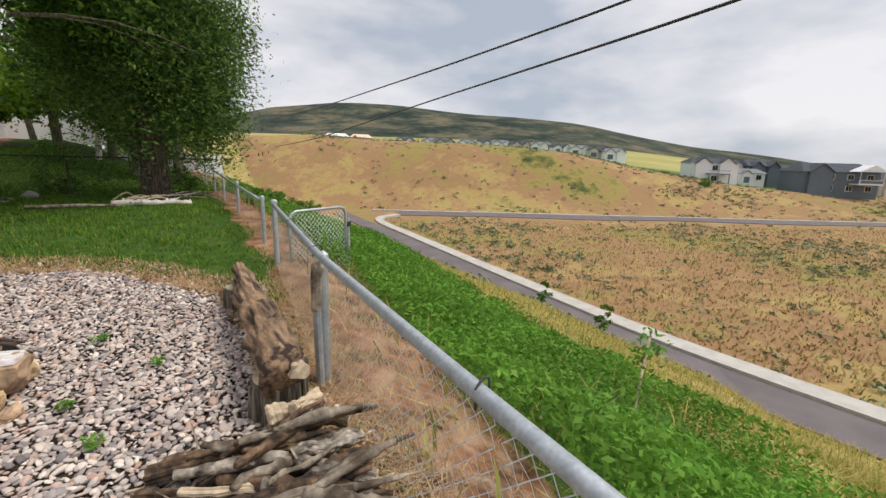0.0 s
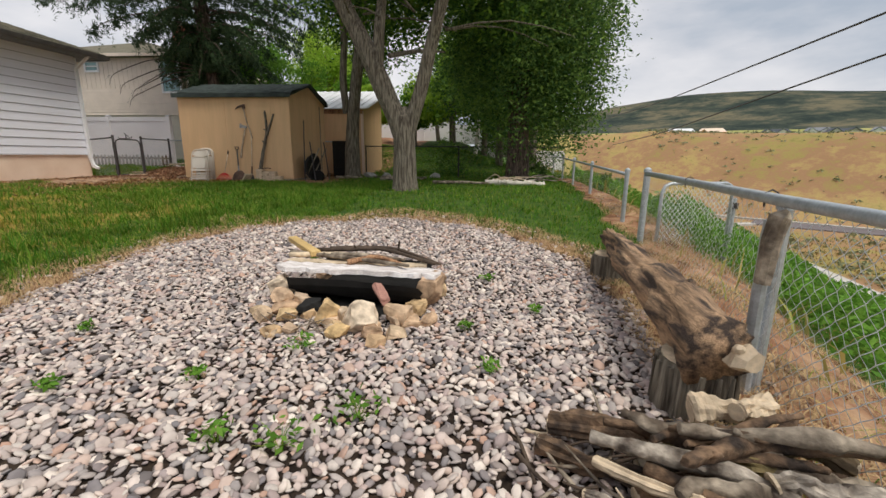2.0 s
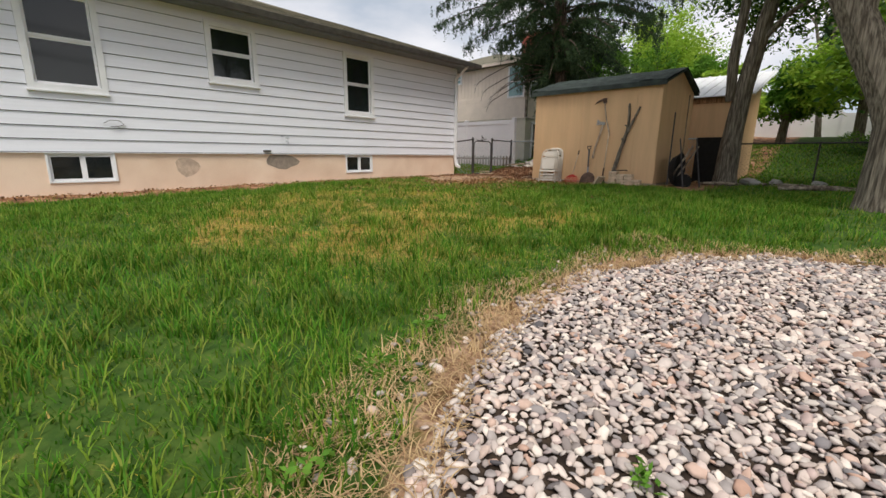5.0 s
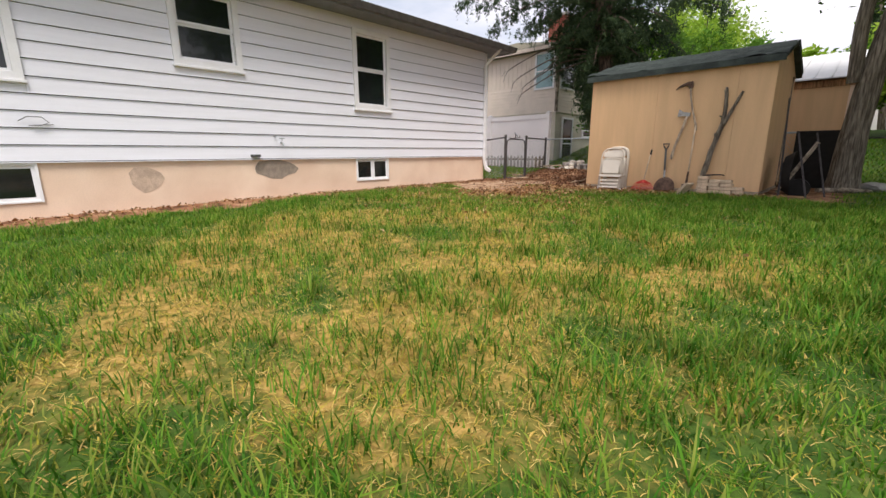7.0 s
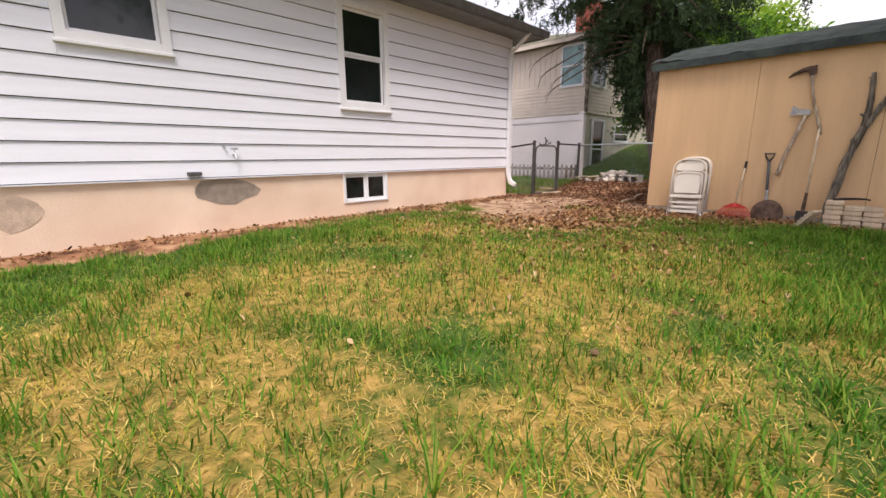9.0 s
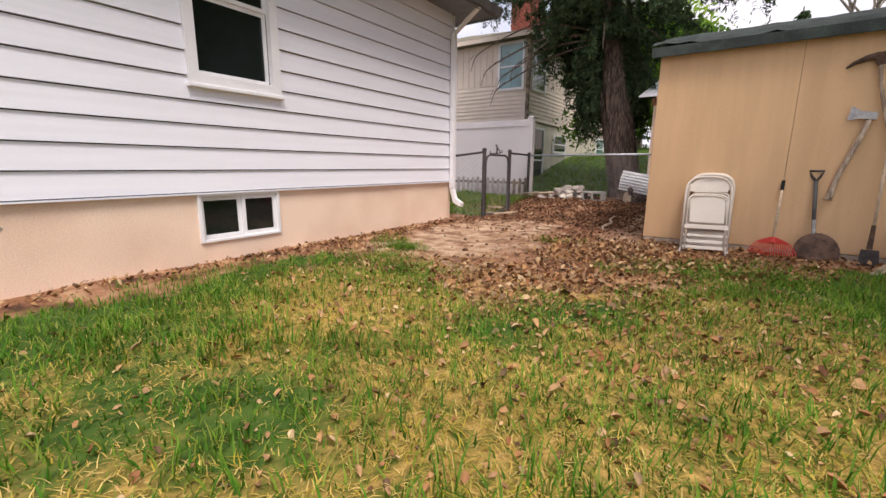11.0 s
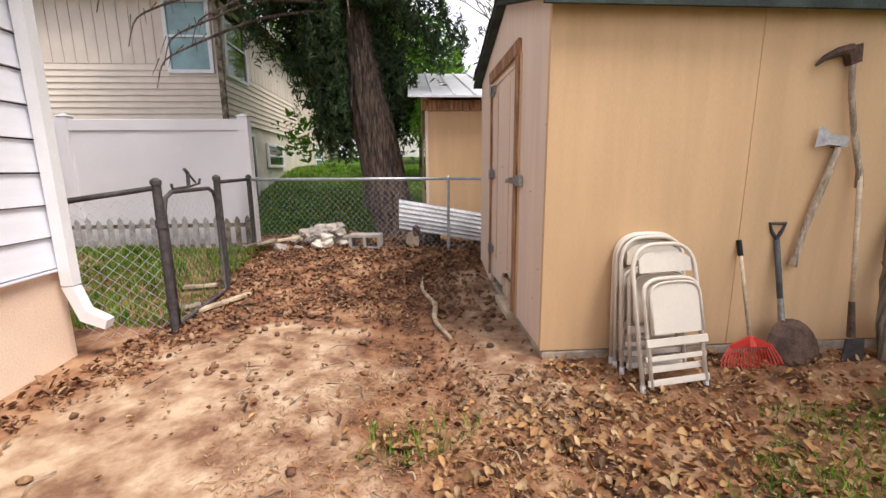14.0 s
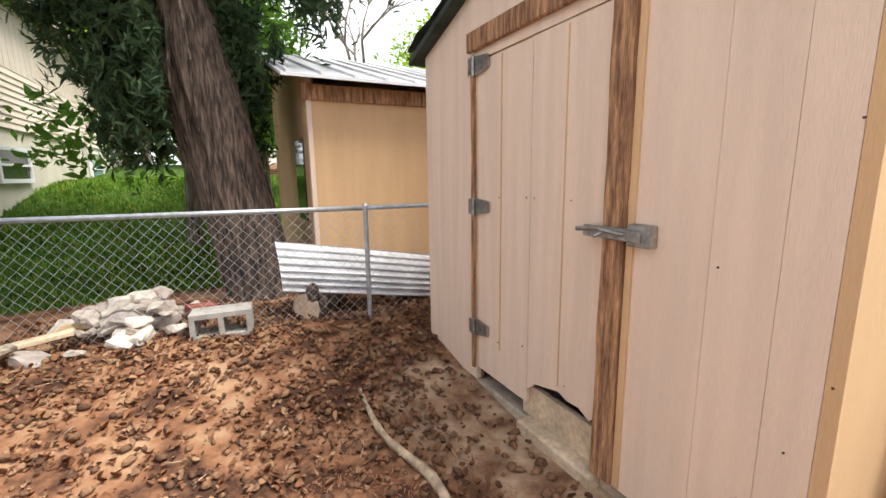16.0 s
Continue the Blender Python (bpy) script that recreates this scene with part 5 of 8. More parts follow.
def build_pit():
    L = "rough tan sandstone block in the ring round the fire pit"
    ring = [  # x, y, z, size, turn
        (10.16, -8.60, -0.20, (0.115, 0.080, 0.075), (28, 6, 6), "stone_tan"), (9.93, -8.56, -0.19, (0.05, 0.04, 0.075), (10, 25, 30), "stone_tan"),
        (10.02, -8.52, -0.20, (0.045, 0.03, 0.06), (5, -15, 70), "stone_tan"), (10.35, -8.48, -0.20, (0.08, 0.055, 0.065), (0, 12, -20), "stone_tan"),
        (10.44, -8.35, -0.20, (0.06, 0.045, 0.05), (10, 5, 60), "stone_tan"), (10.42, -8.50, -0.24, (0.06, 0.045, 0.035), (0, 0, 10), "stone_tan"),
        (9.60, -8.42, -0.21, (0.075, 0.055, 0.035), (0, 8, 20), "stone_tan"), (9.57, -8.36, -0.15, (0.06, 0.05, 0.032), (5, 0, 80), "stone_tan"),
        (9.50, -8.50, -0.225, (0.07, 0.05, 0.03), (0, 0, -30), "stone_tan"), (9.66, -8.50, -0.22, (0.07, 0.045, 0.03), (4, 6, 40), "stone_tan"),
        (9.48, -8.22, -0.15, (0.08, 0.06, 0.07), (15, -20, 25), "stone_tan"), (9.70, -8.36, -0.17, (0.05, 0.04, 0.03), (0, 10, 0), "stone_tan"),
        (10.50, -8.15, -0.14, (0.085, 0.07, 0.10), (5, 8, 15), "stone_tan"), (9.45, -8.05, -0.20, (0.08, 0.06, 0.05), (0, 0, 60), "stone_tan"),
        (9.60, -7.72, -0.21, (0.08, 0.06, 0.05), (0, 10, 100), "stone_tan"), (9.95, -7.58, -0.21, (0.09, 0.06, 0.055), (0, 0, 15), "stone_tan"),
        (10.30, -7.68, -0.21, (0.08, 0.06, 0.05), (8, 0, -30), "stone_tan"), (10.52, -7.92, -0.20, (0.08, 0.06, 0.055), (0, 12, -70), "stone_tan"),
        (9.98, -8.62, -0.255, (0.04, 0.035, 0.03), (0, 0, 0), "stone_tan"),
    ]
    for i, (x, y, z, size, rot, mat) in enumerate(ring):
        stone("fire_ring_stone", x, y, z, tuple(v * 1.22 for v in size), rot, i + 1, mat, L, "stone", "stones of the fire ring", 0.8)
    rg = random.Random(90)
    for i in range(16):
        x, y = rg.uniform(9.42, 10.6), rg.uniform(-8.72, -8.42)
        if 9.95 < x < 10.3:
            y -= 0.10
        k = rg.uniform(0.028, 0.055)
        stone("fire_ring_stone", x, y, gz(x, y) + k * 0.8, (k * 1.3, k, k * 0.8), (rg.uniform(-20, 20), rg.uniform(-20, 20), rg.uniform(0, 180)), i + 130, "stone_tan", L, "stone", "stones of the fire ring", 0.75)
    stone("pink_stone", 10.24, -8.46, -0.085, (0.085, 0.035, 0.028), (5, 38, -48), 31, "pinkstone", "long pinkish red stone leaning on the fire ring", "stone", blocky=0.85)
    # charred barrel half under the boards
    b = Mesh()
    n = 14
    vs, fs = [], []
    for j, xx in enumerate((9.55, 9.75, 10.0, 10.25, 10.47)):
        for k in range(n + 1):
            a = math.pi * k / n
            vs.append((xx + 0.02 * math.sin(k * 3 + j), -7.98 - 0.34 * math.cos(a) - 0.12 * (xx - 10), -0.06 - 0.19 * math.sin(a) + 0.01 * math.sin(5 * k + j)))
    for j in range(4):
        for k in range(n):
            i = j * (n + 1) + k
            fs.append((i, i + 1, i + n + 2, i + n + 1))
    b.add(vs, fs)
    fp = solid("fire_basin", b, "black", "soot-black curved metal basin lying inside the stone ring", "fire pit")
    part("ash_bed", Mesh().tube([(9.99, -8.0, -0.25), (9.99, -8.0, -0.235)], [0.46, 0.36], 20, rough=0.2), "black", fp, "black charred ash bed")
    stone("charred_lump", 9.78, -8.42, -0.19, (0.075, 0.06, 0.06), (0, 0, 20), 44, "black", "charred black lump of wood at the rim of the fire pit", "charred wood")
    # boards
    rnd = random.Random(11)

    def plank(p, q, w, t, mat, label, seed):
        p, q = Vector(p), Vector(q)
        d = (q - p).normalized()
        s = d.cross(Vector((0, 0, 1))).normalized()
        u = s.cross(d)
        rn = random.Random(seed)
        k = 26
        verts, faces = [], []
        for i in range(k + 1):
            c = p.lerp(q, i / k)
            e_ = 0.55 if i in (0, k) else 1.0
            wl, wr = w / 2 * e_ * (1 - rn.random() * 0.22), w / 2 * e_ * (1 - rn.random() * 0.50)
            tt = t * rn.uniform(0.8, 1.15)
            for a, b_ in ((-wl, 0), (-wl * 0.9, tt), (0, tt * 1.15), (wr * 0.9, tt), (wr, 0)):
                verts.append(c + s * a + u * b_)
        for i in range(k):
            for j in range(5):
                j2 = (j + 1) % 5
                faces.append((5 * i + j, 5 * i + j2, 5 * i + 5 + j2, 5 * i + 5 + j))
        faces += [(4, 3, 2, 1, 0), tuple(5 * k + j for j in range(5))]
        m = Mesh().add(verts, faces)
        return solid("board", m, mat, label, "plank")

    plank((9.44, -8.15, -0.030), (10.57, -8.12, -0.058), 0.21, 0.030, "pale_grey_wood", "bleached splintered white-grey plank across the fire pit", 2)
    plank((9.44, -8.00, -0.03), (10.45, -7.98, -0.04), 0.13, 0.022, "pale_wood", "weathered pale plank lying across the fire pit", 5)
    solid("timber", Mesh().box(-0.29, -0.036, 0, 0.29, 0.036, 0.045, bevel=0.006), "yellow_wood", "short yellow squared timber end on the fire pit", "plank", at=pose(9.435, -7.715, 0.012, 0, 1.5, -49))
    G = "sticks on the fire pit"
    for i, (a, m_, b_, r, mat) in enumerate((((9.40, -7.85, 0.01), (9.9, -8.0, 0.02), (10.35, -8.12, 0.01), 0.018, "grey_wood"), ((9.55, -7.72, 0.0), (10.1, -7.78, 0.05), (10.52, -8.02, 0.0), 0.020, "darkstick"),
                                        ((9.62, -7.62, 0.0), (10.15, -7.66, 0.03), (10.55, -7.95, -0.02), 0.016, "darkstick"), ((9.42, -7.93, 0.01), (9.8, -7.9, 0.02), (10.12, -7.95, 0.02), 0.02, "pale_wood"),
                                        ((9.75, -7.95, 0.03), (10.0, -7.98, 0.04), (10.3, -8.0, 0.02), 0.017, "grey_wood"), ((9.9, -8.05, 0.0), (10.1, -8.0, 0.04), (10.33, -8.09, 0.0), 0.02, "old_wood"), ((10.20, -7.75, 0.0), (10.21, -7.76, 0.06), (10.22, -7.78, 0.11), 0.010, "darkstick"))):
        log_thing("stick", [a, m_, b_], [r, r * 0.9, r * 0.6], i + 20, mat, "thin broken stick laid on the fire pit boards", "stick", G, cut=False, n=7, knots=1)
    for i in range(14):
        x, y = 9.7 + rnd.random() * 0.6, -8.68 + rnd.random() * 0.12
        a = rnd.uniform(0, 3.1)
        l_ = rnd.uniform(0.08, 0.22)
        log_thing("stick", [(x, y, gz(x, y) + 0.02), (x + math.cos(a) * l_, y + math.sin(a) * l_ * 0.5, gz(x, y) + rnd.uniform(0.03, 0.10))], [0.005, 0.003], i + 60, "grey_wood", "thin dry twig among the fire ring stones", "stick", G, cut=False, n=5, knots=0)


M["pinkstone"] = material("pinkish_red_stone", (0.46, 0.24, 0.19), 0.9, 9, 0.25)
M["pale_grey_wood"] = material("bleached_plank", (0.84, 0.80, 0.79), 0.85, 4, 0.30, color2=(0.58, 0.52, 0.49), stretch=(0.8, 8, 8), fine=30, bump=0.5)
M["yellow_wood"] = material("yellow_timber", (0.62, 0.43, 0.18), 0.8, 5, 0.2)
M["darkstick"] = material("dark_bark_stick", (0.10, 0.07, 0.05), 0.9, 10, 0.4)
build_pit()


def build_bench():
    s = thing("log_bench", "debarked half log resting on two rough bark stumps as a bench", "bench")
    a, b = Vector((11.70, -9.32, 0.045)), Vector((11.97, -7.05, 0.05))
    m = log_mesh([a, a.lerp(b, 0.3) + Vector((0.02, 0, 0.0)), a.lerp(b, 0.65) + Vector((-0.02, 0, 0.01)), b], [0.120, 0.108, 0.095, 0.07], 3, n=34, rough=0.20, knots=1)
    lg = part("log", m, "benchwood", s, "brown peeled log with split bark", smooth=True)
    part("bark_flap", log_mesh([a + Vector((0.10, 0.05, -0.02)), a + Vector((0.13, 0.5, 0.0)), a + Vector((0.15, 1.1, 0.02))], [0.06, 0.055, 0.02], 9, n=9, knots=3), "grey_wood", s, "splintered grey bark slab")
    part("end_splinters", log_mesh([a + Vector((0.10, -0.08, 0.0)), a + Vector((0.06, 0.12, -0.02))], [0.045, 0.06], 12, n=9, rough=0.4, knots=5), "pale_wood", s)
    for x, y, r in ((11.72, -9.18, 0.145), (11.90, -7.32, 0.13)):
        st = part("stump", Mesh().tube([(x, y, -0.40), (x, y, -0.15), (x, y, -0.045)], [r * 1.1, r, r * 0.97], 26, rough=0.14, seed=int(r * 100)), "bark", s, "upright bark-covered stump")
        for k in range(16):
            an = k * 2 * math.pi / 16
            part("bark_ridge", Mesh().tube([(x + math.cos(an) * r * 1.02, y + math.sin(an) * r * 1.02, -0.36), (x + math.cos(an + 0.1) * r, y + math.sin(an + 0.1) * r, -0.06)], [0.018, 0.012], 5, rough=0.6, seed=k), "bark", st)
        part("sawn_top", Mesh().tube([(x, y, -0.046), (x, y, -0.035)], r * 0.9, 20), "pale_wood", st, "pale sawn stump top")


M["benchwood"] = material("peeled_brown_log", (0.42, 0.27, 0.16), 0.75, 3.4, 0.6, color2=(0.05, 0.033, 0.025), stretch=(7, 0.8, 7), fine=25, bump=0.5)
build_bench()


def build_woodpile():
    G = "logs of the firewood pile"
    rows = [  # a, mid, b, radius a/b, material
        ((11.60, -9.42, -0.14), (11.85, -9.43, -0.12), (12.04, -9.45, -0.13), 0.060, 0.050, "pale_wood", "short pale split log on the firewood pile"),
        ((11.70, -9.50, -0.08), (11.9, -9.48, -0.08), (12.10, -9.40, -0.10), 0.045, 0.045, "pale_wood", "pale sawn log end on the firewood pile"),
        ((11.58, -9.50, -0.23), (11.8, -9.52, -0.22), (12.05, -9.52, -0.22), 0.06, 0.06, "grey_wood", ""),
        ((11.35, -9.62, -0.20), (11.75, -9.60, -0.13), (12.12, -9.55, -0.12), 0.06, 0.045, "grey_wood", ""),
        ((11.10, -9.48, -0.19), (11.45, -9.62, -0.13), (12.08, -9.76, -0.12), 0.062, 0.045, "darklog", ""),
        ((11.50, -9.70, -0.09), (11.85, -9.66, -0.06), (12.15, -9.72, -0.10), 0.045, 0.05, "mosslog", ""),
        ((11.30, -9.78, -0.21), (11.7, -9.80, -0.17), (12.10, -9.92, -0.18), 0.07, 0.06, "darklog", ""),
        ((11.20, -9.86, -0.22), (11.6, -9.95, -0.17), (12.0, -10.05, -0.17), 0.055, 0.07, "grey_wood", ""),
        ((11.60, -9.84, -0.07), (11.85, -9.87, -0.05), (12.16, -9.86, -0.10), 0.055, 0.05, "silverlog", ""),
        ((11.45, -9.95, -0.08), (11.7, -10.02, -0.06), (12.05, -10.12, -0.10), 0.05, 0.065, "silverlog", ""),
        ((11.25, -10.05, -0.22), (11.6, -10.15, -0.19), (11.95, -10.2, -0.2), 0.07, 0.06, "darklog", ""),
        ((11.20, -9.70, -0.15), (11.42, -9.90, -0.10), (11.62, -10.16, -0.13), 0.028, 0.03, "pale_wood", ""),
        ((11.15, -9.80, -0.18), (11.35, -10.0, -0.14), (11.5, -10.25, -0.16), 0.025, 0.03, "silverlog", ""),
        ((11.5, -10.22, -0.1), (11.75, -10.25, -0.09), (12.0, -10.33, -0.12), 0.05, 0.055, "grey_wood", ""),
        ((11.05, -9.56, -0.21), (11.3, -9.7, -0.19), (11.6, -9.78, -0.14), 0.05, 0.04, "darklog", ""),
        ((11.55, -9.58, -0.15), (11.8, -9.62, -0.10), (12.08, -9.64, -0.10), 0.05, 0.045, "darklog", ""),
        ((11.65, -9.76, -0.13), (11.9, -9.78, -0.11), (12.2, -9.80, -0.13), 0.055, 0.05, "grey_wood", ""),
        ((11.7, -9.94, -0.12), (11.9, -9.95, -0.10), (12.15, -9.98, -0.13), 0.055, 0.045, "darklog", ""),
        ((11.40, -9.66, -0.12), (11.6, -9.72, -0.10), (11.85, -9.74, -0.10), 0.04, 0.045, "mosslog", ""),
        ((11.45, -10.1, -0.12), (11.75, -10.14, -0.09), (12.08, -10.22, -0.12), 0.05, 0.045, "darklog", ""),
        ((11.42, -9.86, -0.24), (11.75, -9.9, -0.24), (12.1, -10.0, -0.24), 0.05, 0.05, "darklog", ""),
    ]
    rnd = random.Random(41)
    bend = lambda p, k: tuple(v + rnd.uniform(-k, k) for v in p)
    for i, (a, m_, b_, r0, r1, mat, lb) in enumerate(rows):
        m_, b_ = [(11.5 + (q[0] - 11.5) * 0.60 if q[0] > 11.5 else q[0], q[1], q[2]) for q in (m_, b_)]
        A_, B_ = Vector(a), Vector(b_)
        k = 0.0 if lb else 0.020
        pth = [a, bend(A_.lerp(Vector(m_), 0.5), k), bend(m_, k), bend(Vector(m_).lerp(B_, 0.5), k), b_]
        q = 0.74 if lb else 0.60
        log_thing("firewood_log", pth, [r0 * q, r0 * q * rnd.uniform(0.8, 1.1), (r0 + r1) * 0.5 * q, r1 * q * rnd.uniform(0.75, 1.1), r1 * q * 0.9], i + 100, mat, lb or "rough crooked barked log on the firewood pile", "log", G, n=18, rough=0.34, knots=1)
    for i in range(22):
        u = rnd.random()
        c = Vector((11.46 + 0.32 * u, rnd.uniform(-10.25, -9.60) - 0.1 * u, -0.09 + 0.07 * u + rnd.uniform(-0.03, 0.04)))
        an, l_ = rnd.gauss(-0.10, 0.35), rnd.uniform(0.14, 0.34)
        d = Vector((math.cos(an), math.sin(an), rnd.uniform(-0.12, 0.16))) * l_
        rr = rnd.uniform(0.012, 0.028)
        log_thing("firewood_branch", [c - d, bend(c - d * 0.5, 0.03), bend(c, 0.035), bend(c + d * 0.5, 0.03), c + d], [rr * 0.6, rr, rr * 1.1, rr * 0.8, rr * 0.4], i + 400, rnd.choice(("darklog", "silverlog", "grey_wood", "darklog")), "thin gnarled weathered branch heaped on the firewood pile", "branch", "branches of the firewood pile", cut=False, n=9, rough=0.32, knots=1)
    rnd = random.Random(77)
    for i in range(46):
        x, y = rnd.uniform(10.95, 11.6), rnd.uniform(-10.3, -9.45)
        a, l_ = rnd.uniform(0, 6.3), rnd.uniform(0.08, 0.28)
        z = gz(x, y) + rnd.uniform(0.02, 0.07)
        log_thing("twig", [(x, y, z), (x + math.cos(a) * l_ / 2, y + math.sin(a) * l_ / 2, z + rnd.uniform(0, 0.03)), (x + math.cos(a) * l_, y + math.sin(a) * l_, z + rnd.uniform(-0.01, 0.08))], [0.007, 0.006, 0.003], i + 200, rnd.choice(("grey_wood", "pale_wood", "darkstick")), "dry twig scattered beside the firewood pile", "twig", "twigs by the firewood", cut=False, n=5, knots=0)


M["darklog"] = material("dark_brown_log", (0.20, 0.125, 0.075), 0.9, 12, 0.7, color2=(0.035, 0.024, 0.018), fine=40, bump=1.0)
M["mosslog"] = material("mossy_log", (0.27, 0.21, 0.09), 0.9, 8, 0.6, color2=(0.10, 0.07, 0.04), fine=30, bump=0.8)
M["silverlog"] = material("silver_weathered_log", (0.46, 0.40, 0.33), 0.9, 12, 0.7, color2=(0.075, 0.055, 0.042), fine=34, bump=1.0)
build_woodpile()


def build_brush():
    for i, (a, b_, r) in enumerate((((10.88, -0.30, 0.10), (11.45, -0.35, 0.10), 0.075), ((11.38, -0.42, 0.10), (12.0, -0.45, 0.09), 0.08), ((11.9, -0.40, 0.09), (12.3, -0.48, 0.08), 0.06))):
        log_thing("white_log", [a, tuple((Vector(a) + Vector(b_)) / 2), b_], [r, r, r * 0.9], i + 300, "birch", "pale white peeled log lying on the shaded lawn", "log", "white logs", n=10)
    rnd = random.Random(5)
    for i in range(12):
        x, y = rnd.uniform(10.8, 12.2), rnd.uniform(-0.3, 0.5)
        l_ = rnd.uniform(0.5, 1.3)
        a = rnd.uniform(-0.3, 0.3)
        log_thing("branch", [(x, y, 0.10), (x + l_ / 2, y + a / 2, rnd.uniform(0.14, 0.32)), (x + l_, y + a, rnd.uniform(0.08, 0.25))], [0.022, 0.018, 0.008], i + 320, rnd.choice(("silverlog", "pale_wood")), "bare grey branch in the brush heap behind the white logs", "branch", "brush heap", cut=False, n=6, knots=1)
    for i, (x, y, l_, a) in enumerate(((7.6, 1.4, 1.0, 0.1), (8.3, 1.2, 0.9, 0.3), (9.6, -0.6, 1.4, -0.1), (6.6, 0.9, 0.8, 0.5), (8.0, 0.6, 1.2, 0.15))):
        log_thing("branch", [(x, y, 0.1), (x + l_ * math.cos(a) / 2, y + l_ * math.sin(a) / 2, 0.12), (x + l_ * math.cos(a), y + l_ * math.sin(a), 0.1)], [0.04, 0.035, 0.025], i + 340, "grey_wood", "fallen grey branch on the shaded ground", "branch", "fallen branches", cut=False, n=7, knots=1)


M["birch"] = material("white_peeled_wood", (0.72, 0.66, 0.58), 0.8, 6, 0.3)
build_brush()


# ---- along the shed wall ----
def folding_chair(x, y, rz, lean):
    c = thing("folding_chair", "cream enamelled steel folding chair, folded and leaning on the shed wall", "chair", x, y, gz(x, y) + 0.01, rz, "folding chairs by the shed", rx=lean)
    w, h = 0.41, 0.80
    def arch(half, base, top, yy, low, k=14):
        row = [(-half, yy, low), (-half, yy, base)]
        for q in range(1, k):
            a = math.pi * q / k
            row.append((-half * math.copysign(abs(math.cos(a)) ** 0.62, math.cos(a)), yy, base + (top - base) * math.sin(a) ** 0.75))
        return row + [(half, yy, base), (half, yy, low)]
    hoop = arch(w / 2, h * 0.76, h, 0, 0)
    part("front_frame", Mesh().tube(hoop, 0.012, 8), "chair", c, smooth=True)
    back = arch(w / 2 - 0.03, h * 0.66, h * 0.76, -0.035, 0.02)
    part("rear_frame", Mesh().tube(back, 0.011, 8), "chair", c, smooth=True)
    cols = 9
    vs, fs = [], []
    for i in range(cols):
        xx = -w / 2 + 0.035 + (w - 0.07) * i / (cols - 1)
        bow = 0.03 * (1 - (2 * i / (cols - 1) - 1) ** 2)
        top_ = h - 0.035 - 0.05 * abs(2 * i / (cols - 1) - 1) ** 3
        for yy, z in ((bow, h * 0.80), (bow, top_), (bow + 0.012, top_), (bow + 0.012, h * 0.80)):
            vs.append((xx, yy - 0.01, z))
    for i in range(cols - 1):
        for k in range(4):
            fs.append((4 * i + k, 4 * i + (k + 1) % 4, 4 * i + 4 + (k + 1) % 4, 4 * i + 4 + k))
    part("backrest", Mesh().add(vs, fs), "chair", c, smooth=False)
    z0, z1 = h * 0.36, h * 0.735
    rim = arch(w / 2 - 0.045, z1 - 0.09, z1, -0.066, z0 + 0.02)
    seat = Mesh().prism([(q[0], q[2]) for q in rim], "y", -0.062, -0.045)
    part("seat", seat, "chair", c)
    part("seat_rim", Mesh().tube(rim, 0.007, 6), "chair", c, smooth=True)
    for z, hh, yy in ((h * 0.30, 0.045, -0.05), (h * 0.20, 0.028, -0.03), (h * 0.12, 0.035, -0.012), (0.03, 0.035, -0.035)):
        part("crossbar", Mesh().box(-w / 2 + 0.01, yy - 0.006, z, w / 2 - 0.01, yy + 0.006, z + hh, bevel=0.003), "chair", c)
    for sx in (-1, 1):
        part("foot_cap", Mesh().tube([(sx * w / 2, 0, -0.012), (sx * w / 2, 0, 0.03)], 0.015, 8), "white", c)
    return c


for dx, dy, rz, ln in ((3.635, -0.39, 2, -4), (3.635, -0.44, 3, -6), (3.64, -0.51, 5, -8), (3.645, -0.72, 9, -14)):
    folding_chair(dx, dy, rz, ln)


